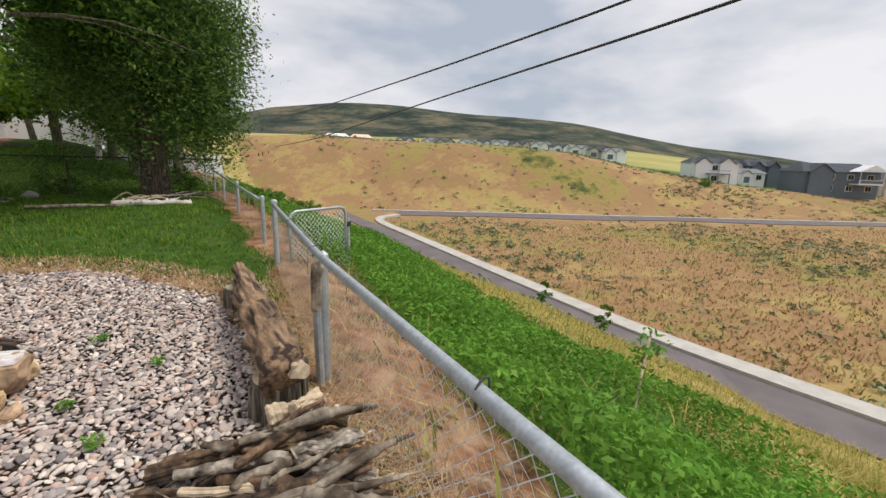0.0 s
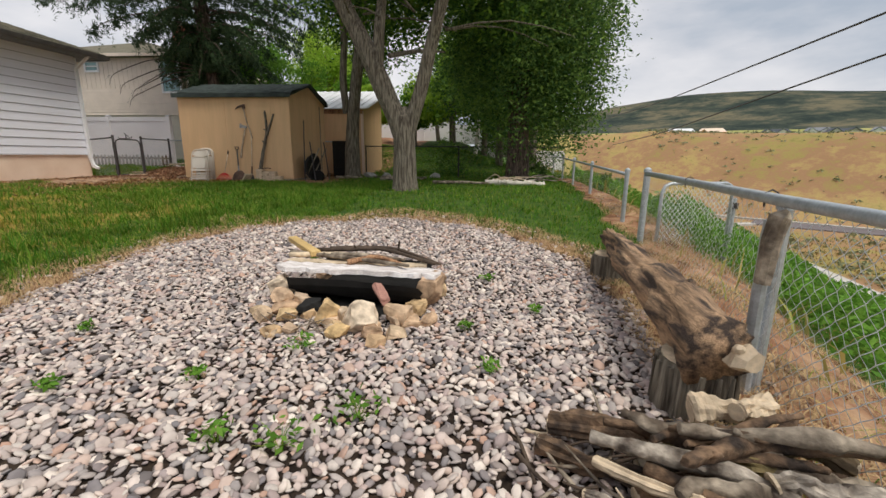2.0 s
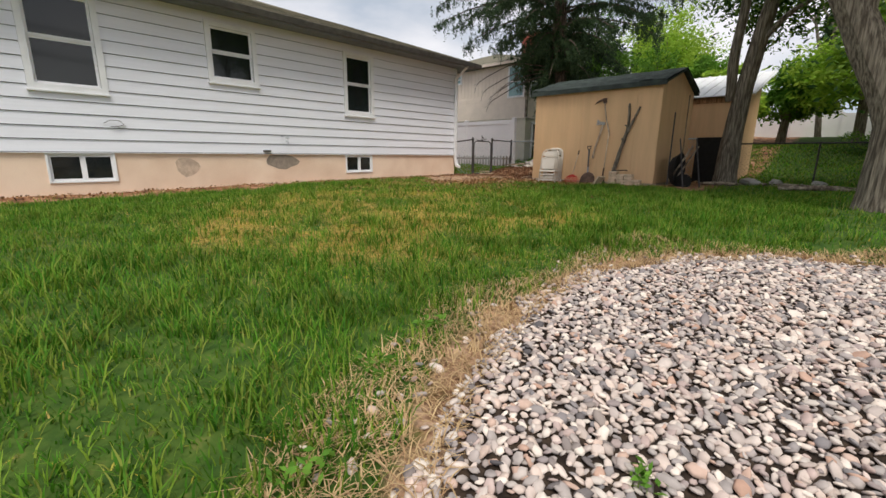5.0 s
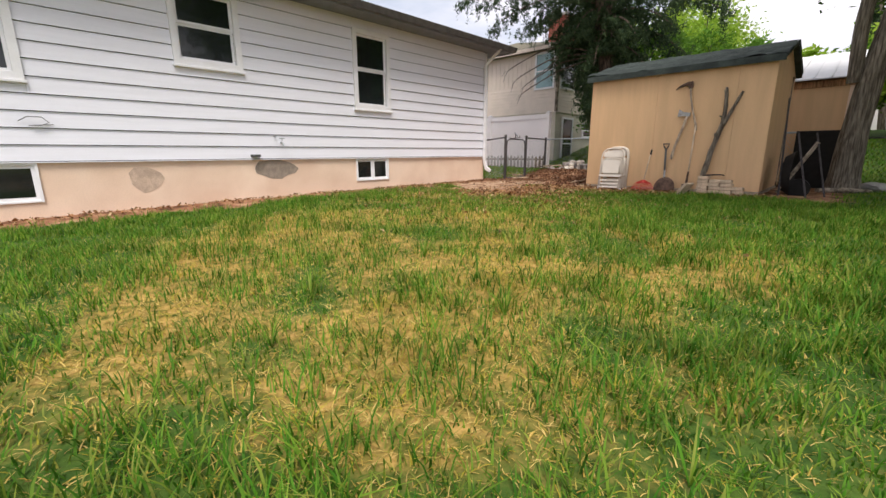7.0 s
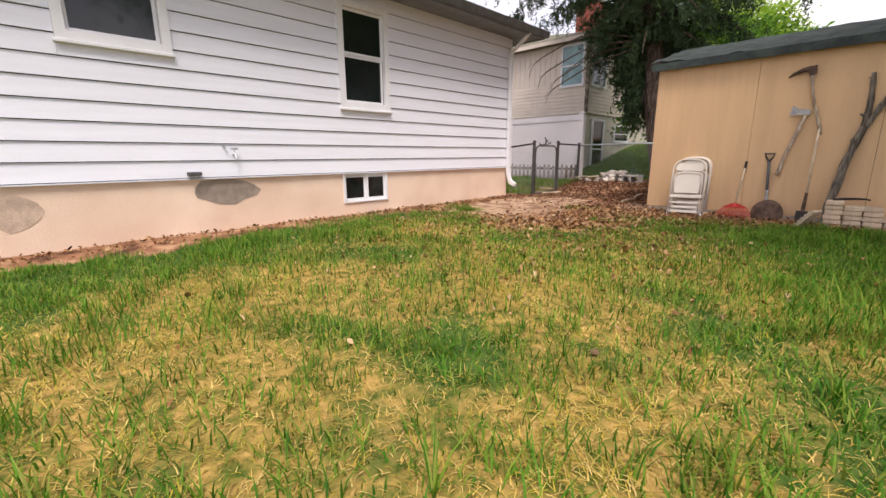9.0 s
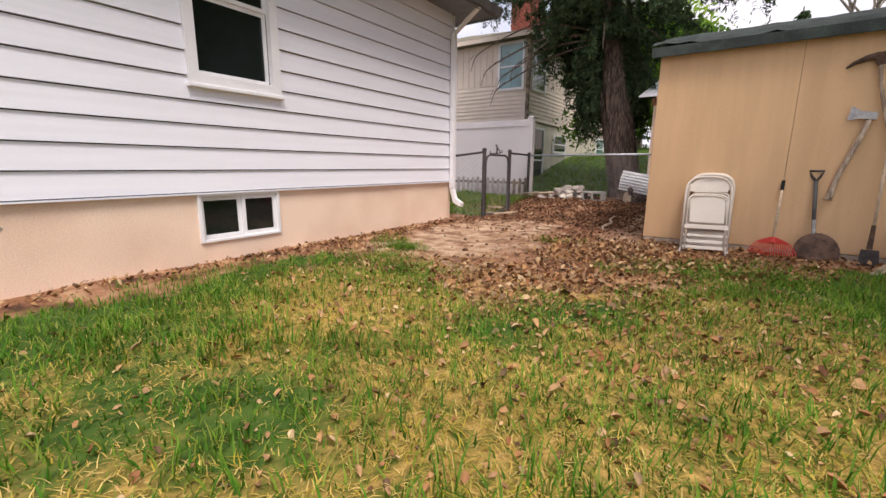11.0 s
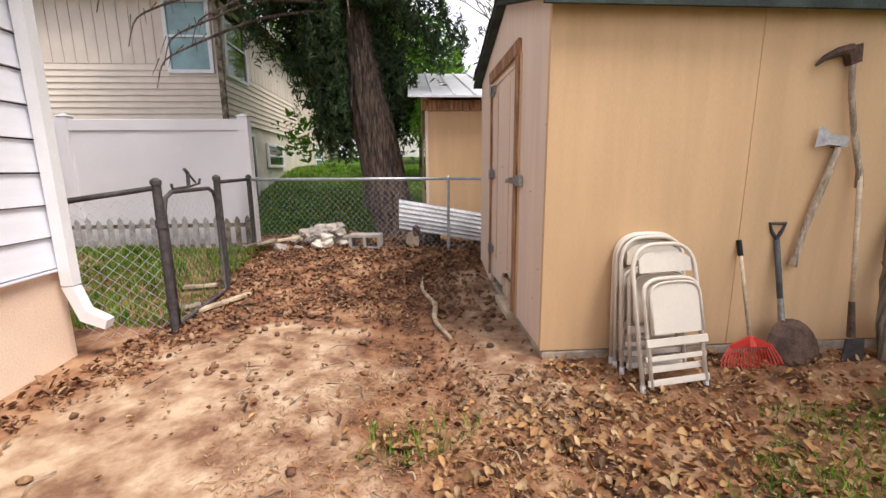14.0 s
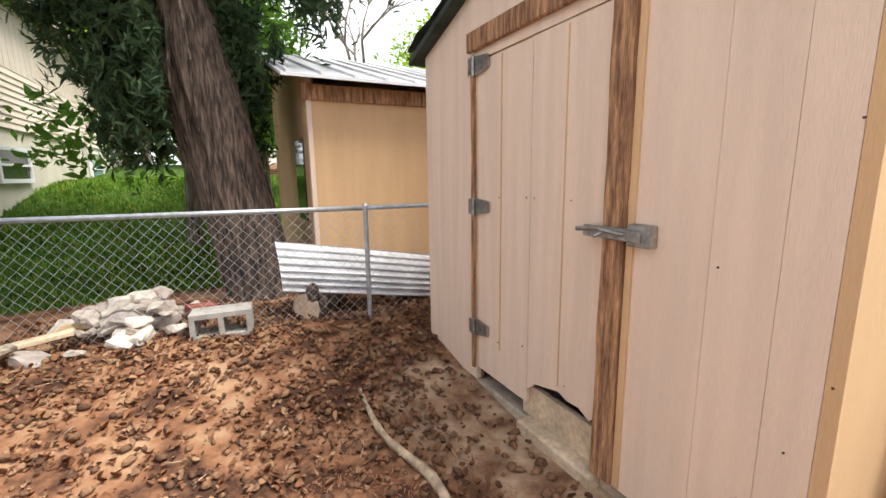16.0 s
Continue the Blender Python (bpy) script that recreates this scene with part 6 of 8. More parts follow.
def tools():
    W = SY0
    k = thing("leaf_rake", "small leaf rake with bright red plastic fan and wooden handle", "rake")
    g = gz(4.25, -0.6)
    a, b = Vector((4.215, -0.53, g + 0.20)), Vector((4.24, -0.325, 0.80))
    part("handle", Mesh().tube([a, b], 0.011, 8), "pale_wood", k, "pale wooden rake handle", smooth=True)
    part("grip", Mesh().tube([b - (b - a).normalized() * 0.10, b], 0.015, 8), "black", k, "black rubber grip")
    part("collar", Mesh().tube([a, a - (b - a).normalized() * 0.06], [0.018, 0.03], 8), "red", k)
    part("head", Mesh().prism([(4.215 - 0.03, g + 0.20), (4.215 + 0.03, g + 0.20), (4.215 + 0.125, g + 0.155), (4.215 + 0.12, g + 0.14), (4.215 - 0.12, g + 0.14), (4.215 - 0.125, g + 0.155)], "y", -0.55, -0.535), "red", k)
    for i in range(19):
        u = (i - 9) / 9
        part("tine", Mesh().tube([(4.215 + u * 0.13, -0.542, g + 0.15), (4.215 + u * 0.185, -0.56, g + 0.05 + 0.02 * abs(u)), (4.215 + u * 0.195, -0.575, g + 0.015 + 0.02 * abs(u))], 0.0045, 4), "red", k)
    s = thing("scoop_shovel", "round-bladed rusty shovel with a D-shaped grip", "shovel")
    g = gz(4.5, -0.6)
    a, b = Vector((4.525, -0.40, 0.31)), Vector((4.485, -0.33, 0.80))
    part("shaft", Mesh().tube([a, b], 0.017, 10), "grey_dark", s, "dark grey shaft", smooth=True)
    part("socket", Mesh().tube([(4.54, -0.435, 0.22), a, a.lerp(b, 0.25)], [0.024, 0.019, 0.018], 10), "steel", s)
    part("grip", Mesh().tube([b, (4.45, -0.325, 0.85), (4.43, -0.325, 0.90), (4.535, -0.325, 0.90), (4.515, -0.325, 0.85), b], 0.011, 7), "rust_iron", s)
    bl = Mesh()
    vs, fs = [], []
    n = 22
    for r, dz in ((0.0, 0.03), (0.09, 0.02), (0.15, 0.008), (0.185, -0.012)):
        for i in range(n):
            an = 2 * math.pi * i / n
            x_, z_ = 4.56 + r * math.cos(an) * 0.95, 0.125 + r * math.sin(an)
            vs.append((x_, -0.42 - dz - (0.34 - z_) * 0.32, max(z_, g)))
    for j in range(3):
        for i in range(n):
            fs.append((j * n + i, j * n + (i + 1) % n, (j + 1) * n + (i + 1) % n, (j + 1) * n + i))
    bl.add(vs, fs)
    part("blade", bl, "rust", s, "dark rusty round blade", smooth=True)
    x = thing("axe", "felling axe with a worn steel head hanging on the shed wall", "axe")
    h0, h1 = Vector((4.785, W - 0.035, 1.41)), Vector((4.59, W - 0.035, 0.63))
    part("handle", Mesh().tube([h0, h0.lerp(h1, 0.3) + Vector((0.0, 0, 0)), h0.lerp(h1, 0.7) + Vector((-0.015, 0, 0)), h0.lerp(h1, 0.95), h1], [0.014, 0.016, 0.015, 0.018, 0.022], 8, flat=1.4), "pale_handle", x, "pale weathered wooden handle", smooth=True)
    part("head", Mesh().add([(4.815, W - 0.05, 1.36), (4.815, W - 0.02, 1.36), (4.820, W - 0.05, 1.42), (4.820, W - 0.02, 1.42), (4.695, W - 0.05, 1.375), (4.695, W - 0.02, 1.375), (4.705, W - 0.05, 1.44), (4.705, W - 0.02, 1.44), (4.620, W - 0.035, 1.36), (4.640, W - 0.035, 1.49)],
                         [(0, 2, 3, 1), (0, 4, 6, 2), (1, 3, 7, 5), (2, 6, 7, 3), (0, 1, 5, 4), (4, 8, 9, 6), (5, 7, 9, 8), (6, 9, 7), (4, 5, 8)]), "steel", x, "worn steel axe head")
    part("nail", Mesh().tube([(4.76, W + 0.01, 1.36), (4.76, W - 0.06, 1.365)], 0.004, 5), "rust", x)
    p = thing("mattock", "rusty mattock with crooked pale handle hanging on the shed", "mattock")
    part("handle", Mesh().tube([(4.77, W - 0.035, 1.88), (4.80, W - 0.035, 1.67), (4.85, W - 0.04, 1.46), (4.925, W - 0.045, 1.22), (4.94, W - 0.045, 1.12)], [0.018, 0.015, 0.016, 0.018, 0.022], 8), "pale_handle", p, "weathered pale handle", smooth=True)
    part("head", Mesh().tube([(4.55, W - 0.035, 1.82), (4.60, W - 0.035, 1.86), (4.68, W - 0.035, 1.895), (4.76, W - 0.035, 1.91)], [0.006, 0.014, 0.02, 0.026], 7, flat=1.3).add([(4.755, W - 0.055, 1.820), (4.815, W - 0.055, 1.840), (4.805, W - 0.055, 1.940), (4.715, W - 0.055, 1.920), (4.755, W - 0.015, 1.820), (4.815, W - 0.015, 1.840), (4.805, W - 0.015, 1.940), (4.715, W - 0.015, 1.920)], [(0, 1, 2, 3), (7, 6, 5, 4), (0, 4, 5, 1), (1, 5, 6, 2), (2, 6, 7, 3), (3, 7, 4, 0)]), "rust", p, "rusty mattock head")
    d = thing("garden_spade", "narrow spade with a pale straight handle standing against the wall", "spade")
    part("handle", Mesh().tube([(4.93, W - 0.05, 1.20), (4.925, W - 0.14, 0.38)], 0.013, 8), "pale_wood", d, "pale straight wooden handle", smooth=True)
    part("socket", Mesh().tube([(4.925, W - 0.135, 0.42), (4.92, W - 0.17, 0.20)], [0.016, 0.022], 8), "rust", d)
    part("blade", Mesh().prism([(4.86, 0.20), (4.98, 0.20), (5.0, 0.04), (4.93, -0.06), (4.85, 0.03)], "y", W - 0.20, W - 0.19), "rust_iron", d, "dark muddy blade")
    f = thing("forked_branch", "grey forked tree branch leaning against the shed wall", "branch")
    part("stem", log_mesh([(5.12, -0.55, 0.0), (5.17, -0.45, 0.45), (5.23, -0.38, 0.85), (5.32, -0.35, 1.2)], [0.040, 0.042, 0.042, 0.038], 41, n=12), "bark", f, smooth=True)
    part("fork", log_mesh([(5.32, -0.35, 1.2), (5.33, -0.34, 1.5), (5.31, -0.335, 1.79)], [0.036, 0.030, 0.022], 42, n=10), "bark", f, smooth=True)
    part("fork", log_mesh([(5.32, -0.35, 1.18), (5.42, -0.34, 1.42), (5.54, -0.335, 1.71)], [0.034, 0.026, 0.018], 43, n=10), "bark", f, smooth=True)
    # pavers
    G = "stacked paving blocks by the shed"
    rnd = random.Random(15)
    for lv in range(7):
        for i in range(4):
            if lv > 3 and i == 3 or (lv == 6 and i != 0):
                continue
            x0 = 5.16 + i * 0.165
            hh = 0.052
            z = -0.03 + lv * 0.056
            bx = Mesh().box(-0.078, -0.085, 0, 0.078, 0.085, hh, bevel=0.008)
            solid("paving_block", bx, "paver", "pale tan concrete paving block in the stack by the shed", "paving block", G, at=pose(x0 + rnd.uniform(-.008, .008) + 0.05, -0.58 + rnd.uniform(-.01, .01), z, 0, 0, rnd.uniform(-4, 4)))
    r = thing("ribbed_block", "pale ribbed clay block leaning against the paver stack", "block", 4.92, -0.84, -0.0, -20, rx=0, ry=38)
    part("slab", Mesh().box(-0.035, -0.10, 0, 0.0, 0.10, 0.30, bevel=0.006), "paver", r)
    for i in range(6):
        part("rib", Mesh().tube([(-0.035, -0.10, 0.03 + i * 0.048), (-0.035, 0.10, 0.03 + i * 0.048)], 0.017, 8), "paver", r)
    c = thing("coiled_strap", "black plastic strap coiled on top of the pavers", "strap")
    part("coil", Mesh().tube([(5.33 + 0.16 * math.cos(t * 0.7), -0.58 + 0.07 * math.sin(t * 0.7), 0.375 + 0.012 * math.sin(t)) for t in range(10)], 0.008, 6), "black", c)


M["grey_dark"] = material("dark_painted_shaft", (0.10, 0.10, 0.10), 0.6, 10, 0.3)
M["paver"] = material("pale_paver", (0.62, 0.48, 0.34), 0.9, 8, 0.25, per_object=0.12)
tools()


def side_clutter():
    k = thing("wheelbarrow", "black plastic wheelbarrow tipped up against the shed end", "wheelbarrow")
    tray = Mesh()
    n = 16
    vs = [(6.18 + 0.02, 0.2, 0.36)]
    for r, dx in ((0.30, 0.03), (0.40, 0.16)):
        for i in range(n):
            an = 2 * math.pi * i / n
            vs.append((6.15 + dx, 0.2 + r * math.cos(an) * 1.15, 0.40 + r * math.sin(an) * 0.92))
    fs = [(0, 1 + i, 1 + (i + 1) % n) for i in range(n)] + [(1 + i, 1 + n + i, 1 + n + (i + 1) % n, 1 + (i + 1) % n) for i in range(n)]
    part("tray", tray.add(vs, fs), "black", k, smooth=True)
    for y in (-0.05, 0.42):
        part("handle", Mesh().tube([(6.15, y, 0.1), (6.55, y + 0.05, 0.9)], 0.018, 7), "grey_wood", k)
    part("wheel", Mesh().tube([(6.4, 0.15, 0.16), (6.4, 0.25, 0.16)], 0.16, 16), "black", k)
    for i, (x, y) in enumerate(((6.55, -0.35), (6.75, 0.1), (6.2, -0.2))):
        solid("pole", Mesh().tube([(x, y, 0.05), (x - 0.25 if i < 2 else x - .1, y + 0.35, 1.05 if i < 2 else 1.6)], 0.014, 7), "rust_iron", "thin metal pole leaning beside the shed", "pole", "leaning poles")
    # plain black upright panel between the two sheds
    solid("dark_panel", Mesh().box(6.1, 2.2, 0.05, 6.95, 2.25, 1.15, bevel=0.01), "black", "dark panel standing between the two sheds", "board")
    for i, (x, y, z, s_) in enumerate(((7.4, 1.9, 0.12, 0.2), (7.8, 2.2, 0.12, 0.16), (8.5, 2.4, 0.1, 0.2), (9.3, 2.3, 0.1, 0.18))):
        stone("rubble_stone", x, y, z, (s_, s_ * 0.7, s_ * 0.5), (0, 0, i * 40), 80 + i, "block", "grey field stone on the shaded bed", "stone", "stones of the shaded bed")


side_clutter()


def build_gap_things():
    b = thing("cinder_block", "pale grey two-hole cinder block lying on its side", "block", 1.60, 2.64, gz(1.63, 2.6) + 0.0, -6)
    m = Mesh().box(-0.20, -0.1, 0.155, 0.20, 0.1, 0.19).box(-0.20, -0.1, 0, 0.20, 0.1, 0.03)
    for x in (-0.2, -0.018, 0.165):
        m.box(x, -0.1, 0.03, x + 0.035, 0.1, 0.155)
    part("body", m, "block", b)
    rnd = random.Random(21)
    G = "pile of flat stones"
    for i in range(58):
        x, y = min(1.42, max(0.45, rnd.gauss(1.0, 0.22))), 2.62 + 0.62 * rnd.random()
        top = 0.24 * max(0.0, 1 - ((x - 1.02) / 0.5) ** 2) * smoothstep(2.55, 2.95, y)
        z = gz(x, y) + 0.03 + float(top) * rnd.uniform(0.2, 1.0)
        s_ = rnd.uniform(0.045, 0.105)
        stone("flat_stone", x, y, z, (s_, s_ * 0.78, s_ * rnd.uniform(0.35, 0.6)), (rnd.uniform(-25, 25), rnd.uniform(-25, 25), rnd.uniform(0, 180)), i + 500, "palestone", "pale grey field stone in the pile under the fence", "stone", G, 0.65)
    solid("red_brick", Mesh().box(-0.1, -0.05, 0, 0.1, 0.05, 0.06, bevel=0.006), "brickred", "worn red brick on the stone pile", "brick", at=pose(1.45, 2.9, gz(1.4, 2.9) + 0.12, 5, 8, 25))
    for i, (x, y, l_, rz) in enumerate(((0.45, 2.75, 0.55, 8), (0.75, 3.0, 0.35, -4), (0.3, 2.55, 0.4, 40))):
        solid("plank_offcut", Mesh().box(-l_ / 2, -0.05, 0, l_ / 2, 0.05, 0.03, bevel=0.004), ("pale_wood", "yellow_wood", "grey_wood")[i], "short weathered board by the stone pile", "plank", "board offcuts", at=pose(x, y, gz(x, y) + 0.10, 0, -6, rz))
    # corrugated tin
    t = Mesh()
    nx, nu = 2, 44
    vs, fs = [], []
    for j, (x, zl) in enumerate(((2.03, 0.0), (2.6, -0.10), (3.25, -0.22), (3.7, -0.30))):
        for i in range(nu + 1):
            u = i / nu
            z = 0.86 + zl - 0.36 * u
            y = 2.98 - 0.30 * u + 0.022 * math.sin(u * 2 * math.pi * 7) - 0.06 * math.sin(u * math.pi)
            vs.append((x, y, z))
    for j in range(3):
        for i in range(nu):
            a = j * (nu + 1) + i
            fs.append((a, a + 1, a + nu + 2, a + nu + 1))
    s = solid("corrugated_sheet", t.add(vs, fs), "tin", "bent white-painted corrugated metal sheet propped by the fence", "metal sheet")
    log_thing("cut_log", [(2.20, 2.68, 0.34), (2.5, 3.0, 0.35)], [0.135, 0.125], 61, "bark_dark", "short cut log round under the metal sheet", "log", n=14)
    log_thing("cut_log", [(3.0, 2.9, 0.30), (3.4, 3.05, 0.30)], [0.09, 0.09], 62, "bark_dark", "short cut log under the metal sheet", "log", n=12)
    log_thing("fallen_stick", [(2.30, 1.55, 0.14), (2.28, 1.1, 0.11), (2.40, 0.75, 0.09), (2.36, 0.35, 0.09), (2.46, 0.0, 0.085)], [0.012, 0.018, 0.022, 0.02, 0.010], 71, "palestick", "long pale crooked stick lying on the bare soil", "stick", cut=False, n=8, knots=2)
    rn = random.Random(9)
    for i in range(110):
        x, y = rn.uniform(0.4, 2.9), rn.uniform(-2.6, 2.4)
        a, l_ = rn.uniform(0, 6.3), rn.uniform(0.05, 0.20)
        z = gz(x, y) + 0.012
        log_thing("twig", [(x, y, z), (x + math.cos(a) * l_ / 2, y + math.sin(a) * l_ / 2, z + 0.015), (x + math.cos(a + 0.4) * l_, y + math.sin(a + 0.4) * l_, z + 0.004)], [0.0035, 0.003, 0.0015], i + 800, rn.choice(("grey_wood", "darkstick", "palestick")), "thin dry twig on the bare soil", "twig", "twigs on the soil", cut=False, n=5, knots=0)
    # pipe brackets and patches on the white house
    hb = thing("hose_bib", "white outdoor tap on a pipe through the house wall", "tap")
    part("pipe", Mesh().tube([(0.0, -5.50, 0.93), (0.09, -5.50, 0.93), (0.11, -5.50, 0.88)], 0.012, 8), "galv", hb)
    part("handle", Mesh().tube([(0.07, -5.50, 0.96), (0.07, -5.50, 1.0)], 0.006, 6).tube([(0.07, -5.54, 1.0), (0.07, -5.46, 1.0)], 0.012, 8), "galv", hb)
    part("stub", Mesh().tube([(0.0, -5.60, 1.03), (0.07, -5.60, 1.03)], 0.012, 8), "galv", hb)
    vb = thing("wall_vent", "small dark metal vent box at the foot of the siding", "vent")
    part("hood", Mesh().box(0.0, -6.02, 0.70, 0.08, -5.88, 0.74, bevel=0.005), "grey_dark", vb)
    hr = thing("hose_hook", "thin bent wire hook on the siding", "hook")
    part("loop", Mesh().tube([(0.03, -8.60, 1.13), (0.06, -8.52, 1.18), (0.06, -8.40, 1.18), (0.04, -8.34, 1.12), (0.05, -8.42, 1.08), (0.04, -8.52, 1.08), (0.03, -8.30, 1.10)], 0.005, 6), "grey_dark", hr)
    # bare plaster patches
    for cy, cz, w, hh, nm in ((-5.62, 0.50, 0.42, 0.17, "patch"), (-7.45, 0.42, 0.22, 0.20, "patch_light")):
        pts = []
        rr = random.Random(int(-cy * 10))
        for k in range(14):
            a = 2 * math.pi * k / 14
            r = rr.uniform(0.75, 1.0)
            pts.append((cy + w * r * math.cos(a), min(cz + hh * r * math.sin(a), 0.645)))
        solid("bare_patch", Mesh().prism(pts, "x", -0.013, -0.0085), nm, "patch of bare grey render where the foundation paint flaked", "render patch", kind="structure")
    # concrete pad edge by the gate, hole in the base
    for i, (x, y, l_, rz) in enumerate(((0.20, 0.9, 0.25, 30), (0.1, 1.4, 0.3, 10), (0.5, 1.0, 0.55, 62))):
        solid("plank_offcut", Mesh().box(-l_ / 2, -0.03, 0, l_ / 2, 0.03, 0.03, bevel=0.004), ("grey_wood", "palestick", "palestick")[i], "narrow pale board lying by the gate", "plank", "board offcuts", at=pose(x, y, gz(x, y) + 0.03, 0, 0, rz))


M["palestone"] = palette("pale_field_stone", [(0.42, 0.37, 0.32), (0.60, 0.55, 0.48), (0.50, 0.42, 0.36), (0.34, 0.30, 0.28)], 0.9, 14, 0.4, "object", 0.25)
M["tin"] = material("white_ribbed_tin", (0.72, 0.73, 0.76), 0.4, 6, 0.2, metal=0.15)
M["palestick"] = material("pale_dead_stick", (0.52, 0.40, 0.28), 0.85, 12, 0.4, fine=30)
M["patch_light"] = material("faded_render_patch", (0.58, 0.44, 0.34), 0.9, 9, 0.25, bump=0.4)
build_gap_things()


# ---- scattered growth and litter ----
def stuff(name, verts, faces, mat, label, category, smooth=False):
    me = bpy.data.meshes.new(name)
    nv, nf, k = len(verts), len(faces), faces.shape[1]
    me.vertices.add(nv)
    me.vertices.foreach_set("co", np.asarray(verts, np.float32).ravel())
    me.loops.add(nf * k)
    me.loops.foreach_set("vertex_index", faces.astype(np.int32).ravel())
    me.polygons.add(nf)
    me.polygons.foreach_set("loop_start", np.arange(nf, dtype=np.int32) * k)
    me.update(calc_edges=True)
    if smooth:
        me.polygons.foreach_set("use_smooth", np.ones(nf, bool))
    me.materials.append(M[mat])
    return tagged(new(name, me), label, category, kind="stuff")


def blades(rng, x, y, z, h, w, lean):
    """Bent tapering blades: two quads each."""
    n = len(x)
    a = rng.uniform(0, 2 * np.pi, n)
    d = np.c_[np.cos(a), np.sin(a)]
    s = np.c_[-d[:, 1], d[:, 0]]
    V = np.zeros((n, 6, 3))
    for i, (t, ww) in enumerate(((0.0, 1.0), (0.55, 0.8), (1.0, 0.12))):
        c = np.c_[x, y] + d * (lean * h * t ** 1.8)[:, None]
        zz = z + h * t * (1 - 0.25 * lean * t)
        V[:, 2 * i, :2] = c - s * (w * ww / 2)[:, None]
        V[:, 2 * i + 1, :2] = c + s * (w * ww / 2)[:, None]
        V[:, 2 * i, 2] = V[:, 2 * i + 1, 2] = zz
    b = np.arange(n)[:, None] * 6
    F = np.concatenate([b + [0, 1, 3, 2], b + [2, 3, 5, 4]])
    return V.reshape(-1, 3), F


def lawn():
    rng = np.random.default_rng(1)
    out = []
    for (x0, x1, y0, y1, n, hh, ww) in ((0.5, 8.8, -11.5, -1.0, 250000, 0.08, 0.0068), (5.2, 8.5, -11.5, -4.0, 16000, 0.13, 0.008), (5.0, 13.2, -7.5, 2.6, 60000, 0.075, 0.010), (-3.5, 6.5, 4.1, 13.0, 70000, 0.09, 0.016), (-2.2, 0.3, 0.5, 2.9, 9000, 0.10, 0.01), (6.5, 14, 3.0, 13.0, 26000, 0.09, 0.02)):
        x, y = rng.uniform(x0, x1, n), rng.uniform(y0, y1, n)
        patch = 0.5 + 0.5 * bumps(x, y, 1.3) * 0.7 + 0.2 * bumps(x, y, 4.1)
        dry = dryness(x, y)
        clump = smoothstep(-0.25, 0.35, bumps(x, y, 5.3) * 0.6 + bumps(x + 3, y, 11.0) * 0.5 + bumps(x, y + 5, 19.0) * 0.4)
        keep = (rng.random(n) > bare(x, y) * 1.15 - 0.02) & (rng.random(n) > dry * 0.15) & (rng.random(n) < (0.5 + 0.5 * clump) * (1 - 0.6 * smoothstep(-5.2, -3.4, y) * smoothstep(5.2, 4.2, x) * (y < 0)) * (1 - 0.55 * smoothstep(-3.6, -2.9, y) * (x > 2.3) * (x < 5.4) * (y < 0))) & (pad_depth(x, y) < -0.12) & (x < fence_x(y) - 0.02) & (x > 0.25)
        if y0 > 2.9 or x1 < 1:
            keep = rng.random(n) > 0.1
        keep &= ~((x > SX0 - 0.02) & (x < SX1 + 0.05) & (y > SY0 - 0.1) & (y < SY1))
        h = hh * rng.uniform(0.5, 1.3, n) * (1 + 0.25 * bumps(x, y, 2.0)) * (1 + 0.22 * dry) * (0.65 + 0.5 * clump)
        out.append((x[keep], y[keep], h[keep], np.full(keep.sum(), ww) * rng.uniform(0.7, 1.3, keep.sum()), dry[keep]))
    x, y, h, w, dry = [np.concatenate(c) for c in zip(*out)]
    z = height(x, y) - 0.005
    is_dry = rng.random(len(x)) < dry * (0.64 + 0.30 * bumps(x, y + 2, 6.1)) + 0.04
    for sel, mat, lb, nm in ((~is_dry, "grass", "lush green lawn grass", "grass"), (is_dry, "straw", "yellowed dry lawn grass", "dry_grass")):
        V, F = blades(rng, x[sel], y[sel], z[sel], h[sel] * (0.42 if mat == "straw" else 1.0), w[sel] * (0.7 if mat == "straw" else 1.0), rng.uniform(0.2, 1.0, sel.sum()) + (0.8 if mat == "straw" else 0))
        stuff(nm, V, F, mat, lb, "grass")
    # thatch round the pad and along bare edges
    n = 130000
    x, y = rng.uniform(6.5, 12.6, n), rng.uniform(-11.5, -4.5, n)
    pd = pad_depth(x, y)
    k = (pd < 0.06) & (pd > -0.50 - 0.25 * bumps(x, y, 2)) & (rng.random(n) < 0.85) & (x < fence_x(y) + 0.3)
    x, y = x[k], y[k]
    V, F = blades(rng, x, y, height(x, y) - 0.002, rng.uniform(0.03, 0.08, len(x)), rng.uniform(0.004, 0.007, len(x)), rng.uniform(0.8, 2.0, len(x)))
    stuff("dry_thatch", V, F, "thatch", "tan dead grass thatch round the pebbles", "grass")
    # flat dead blades woven through the yellow lawn
    n = 130000
    x, y = rng.uniform(1.0, 7.5, n), rng.uniform(-9.0, -2.6, n)
    k = rng.random(n) < dryness(x, y) * 0.8
    x, y = x[k], y[k]
    V, F = blades(rng, x, y, height(x, y) + 0.003, rng.uniform(0.010, 0.032, len(x)), rng.uniform(0.0025, 0.0055, len(x)), rng.uniform(1.0, 2.6, len(x)))
    stuff("dead_lawn_thatch", V, F, "thatch_gold", "golden flattened dead lawn grass", "grass")
    # green patches before the shed and at the edge of the bare soil
    n = 14000
    c = np.array([(3.75, -1.85, 0.45), (4.25, -1.75, 0.40), (3.9, -2.35, 0.35), (4.75, -2.2, 0.5), (1.2, -3.0, 0.35), (1.75, -3.1, 0.3), (1.0, -2.45, 0.22)])
    i = rng.integers(0, len(c), n)
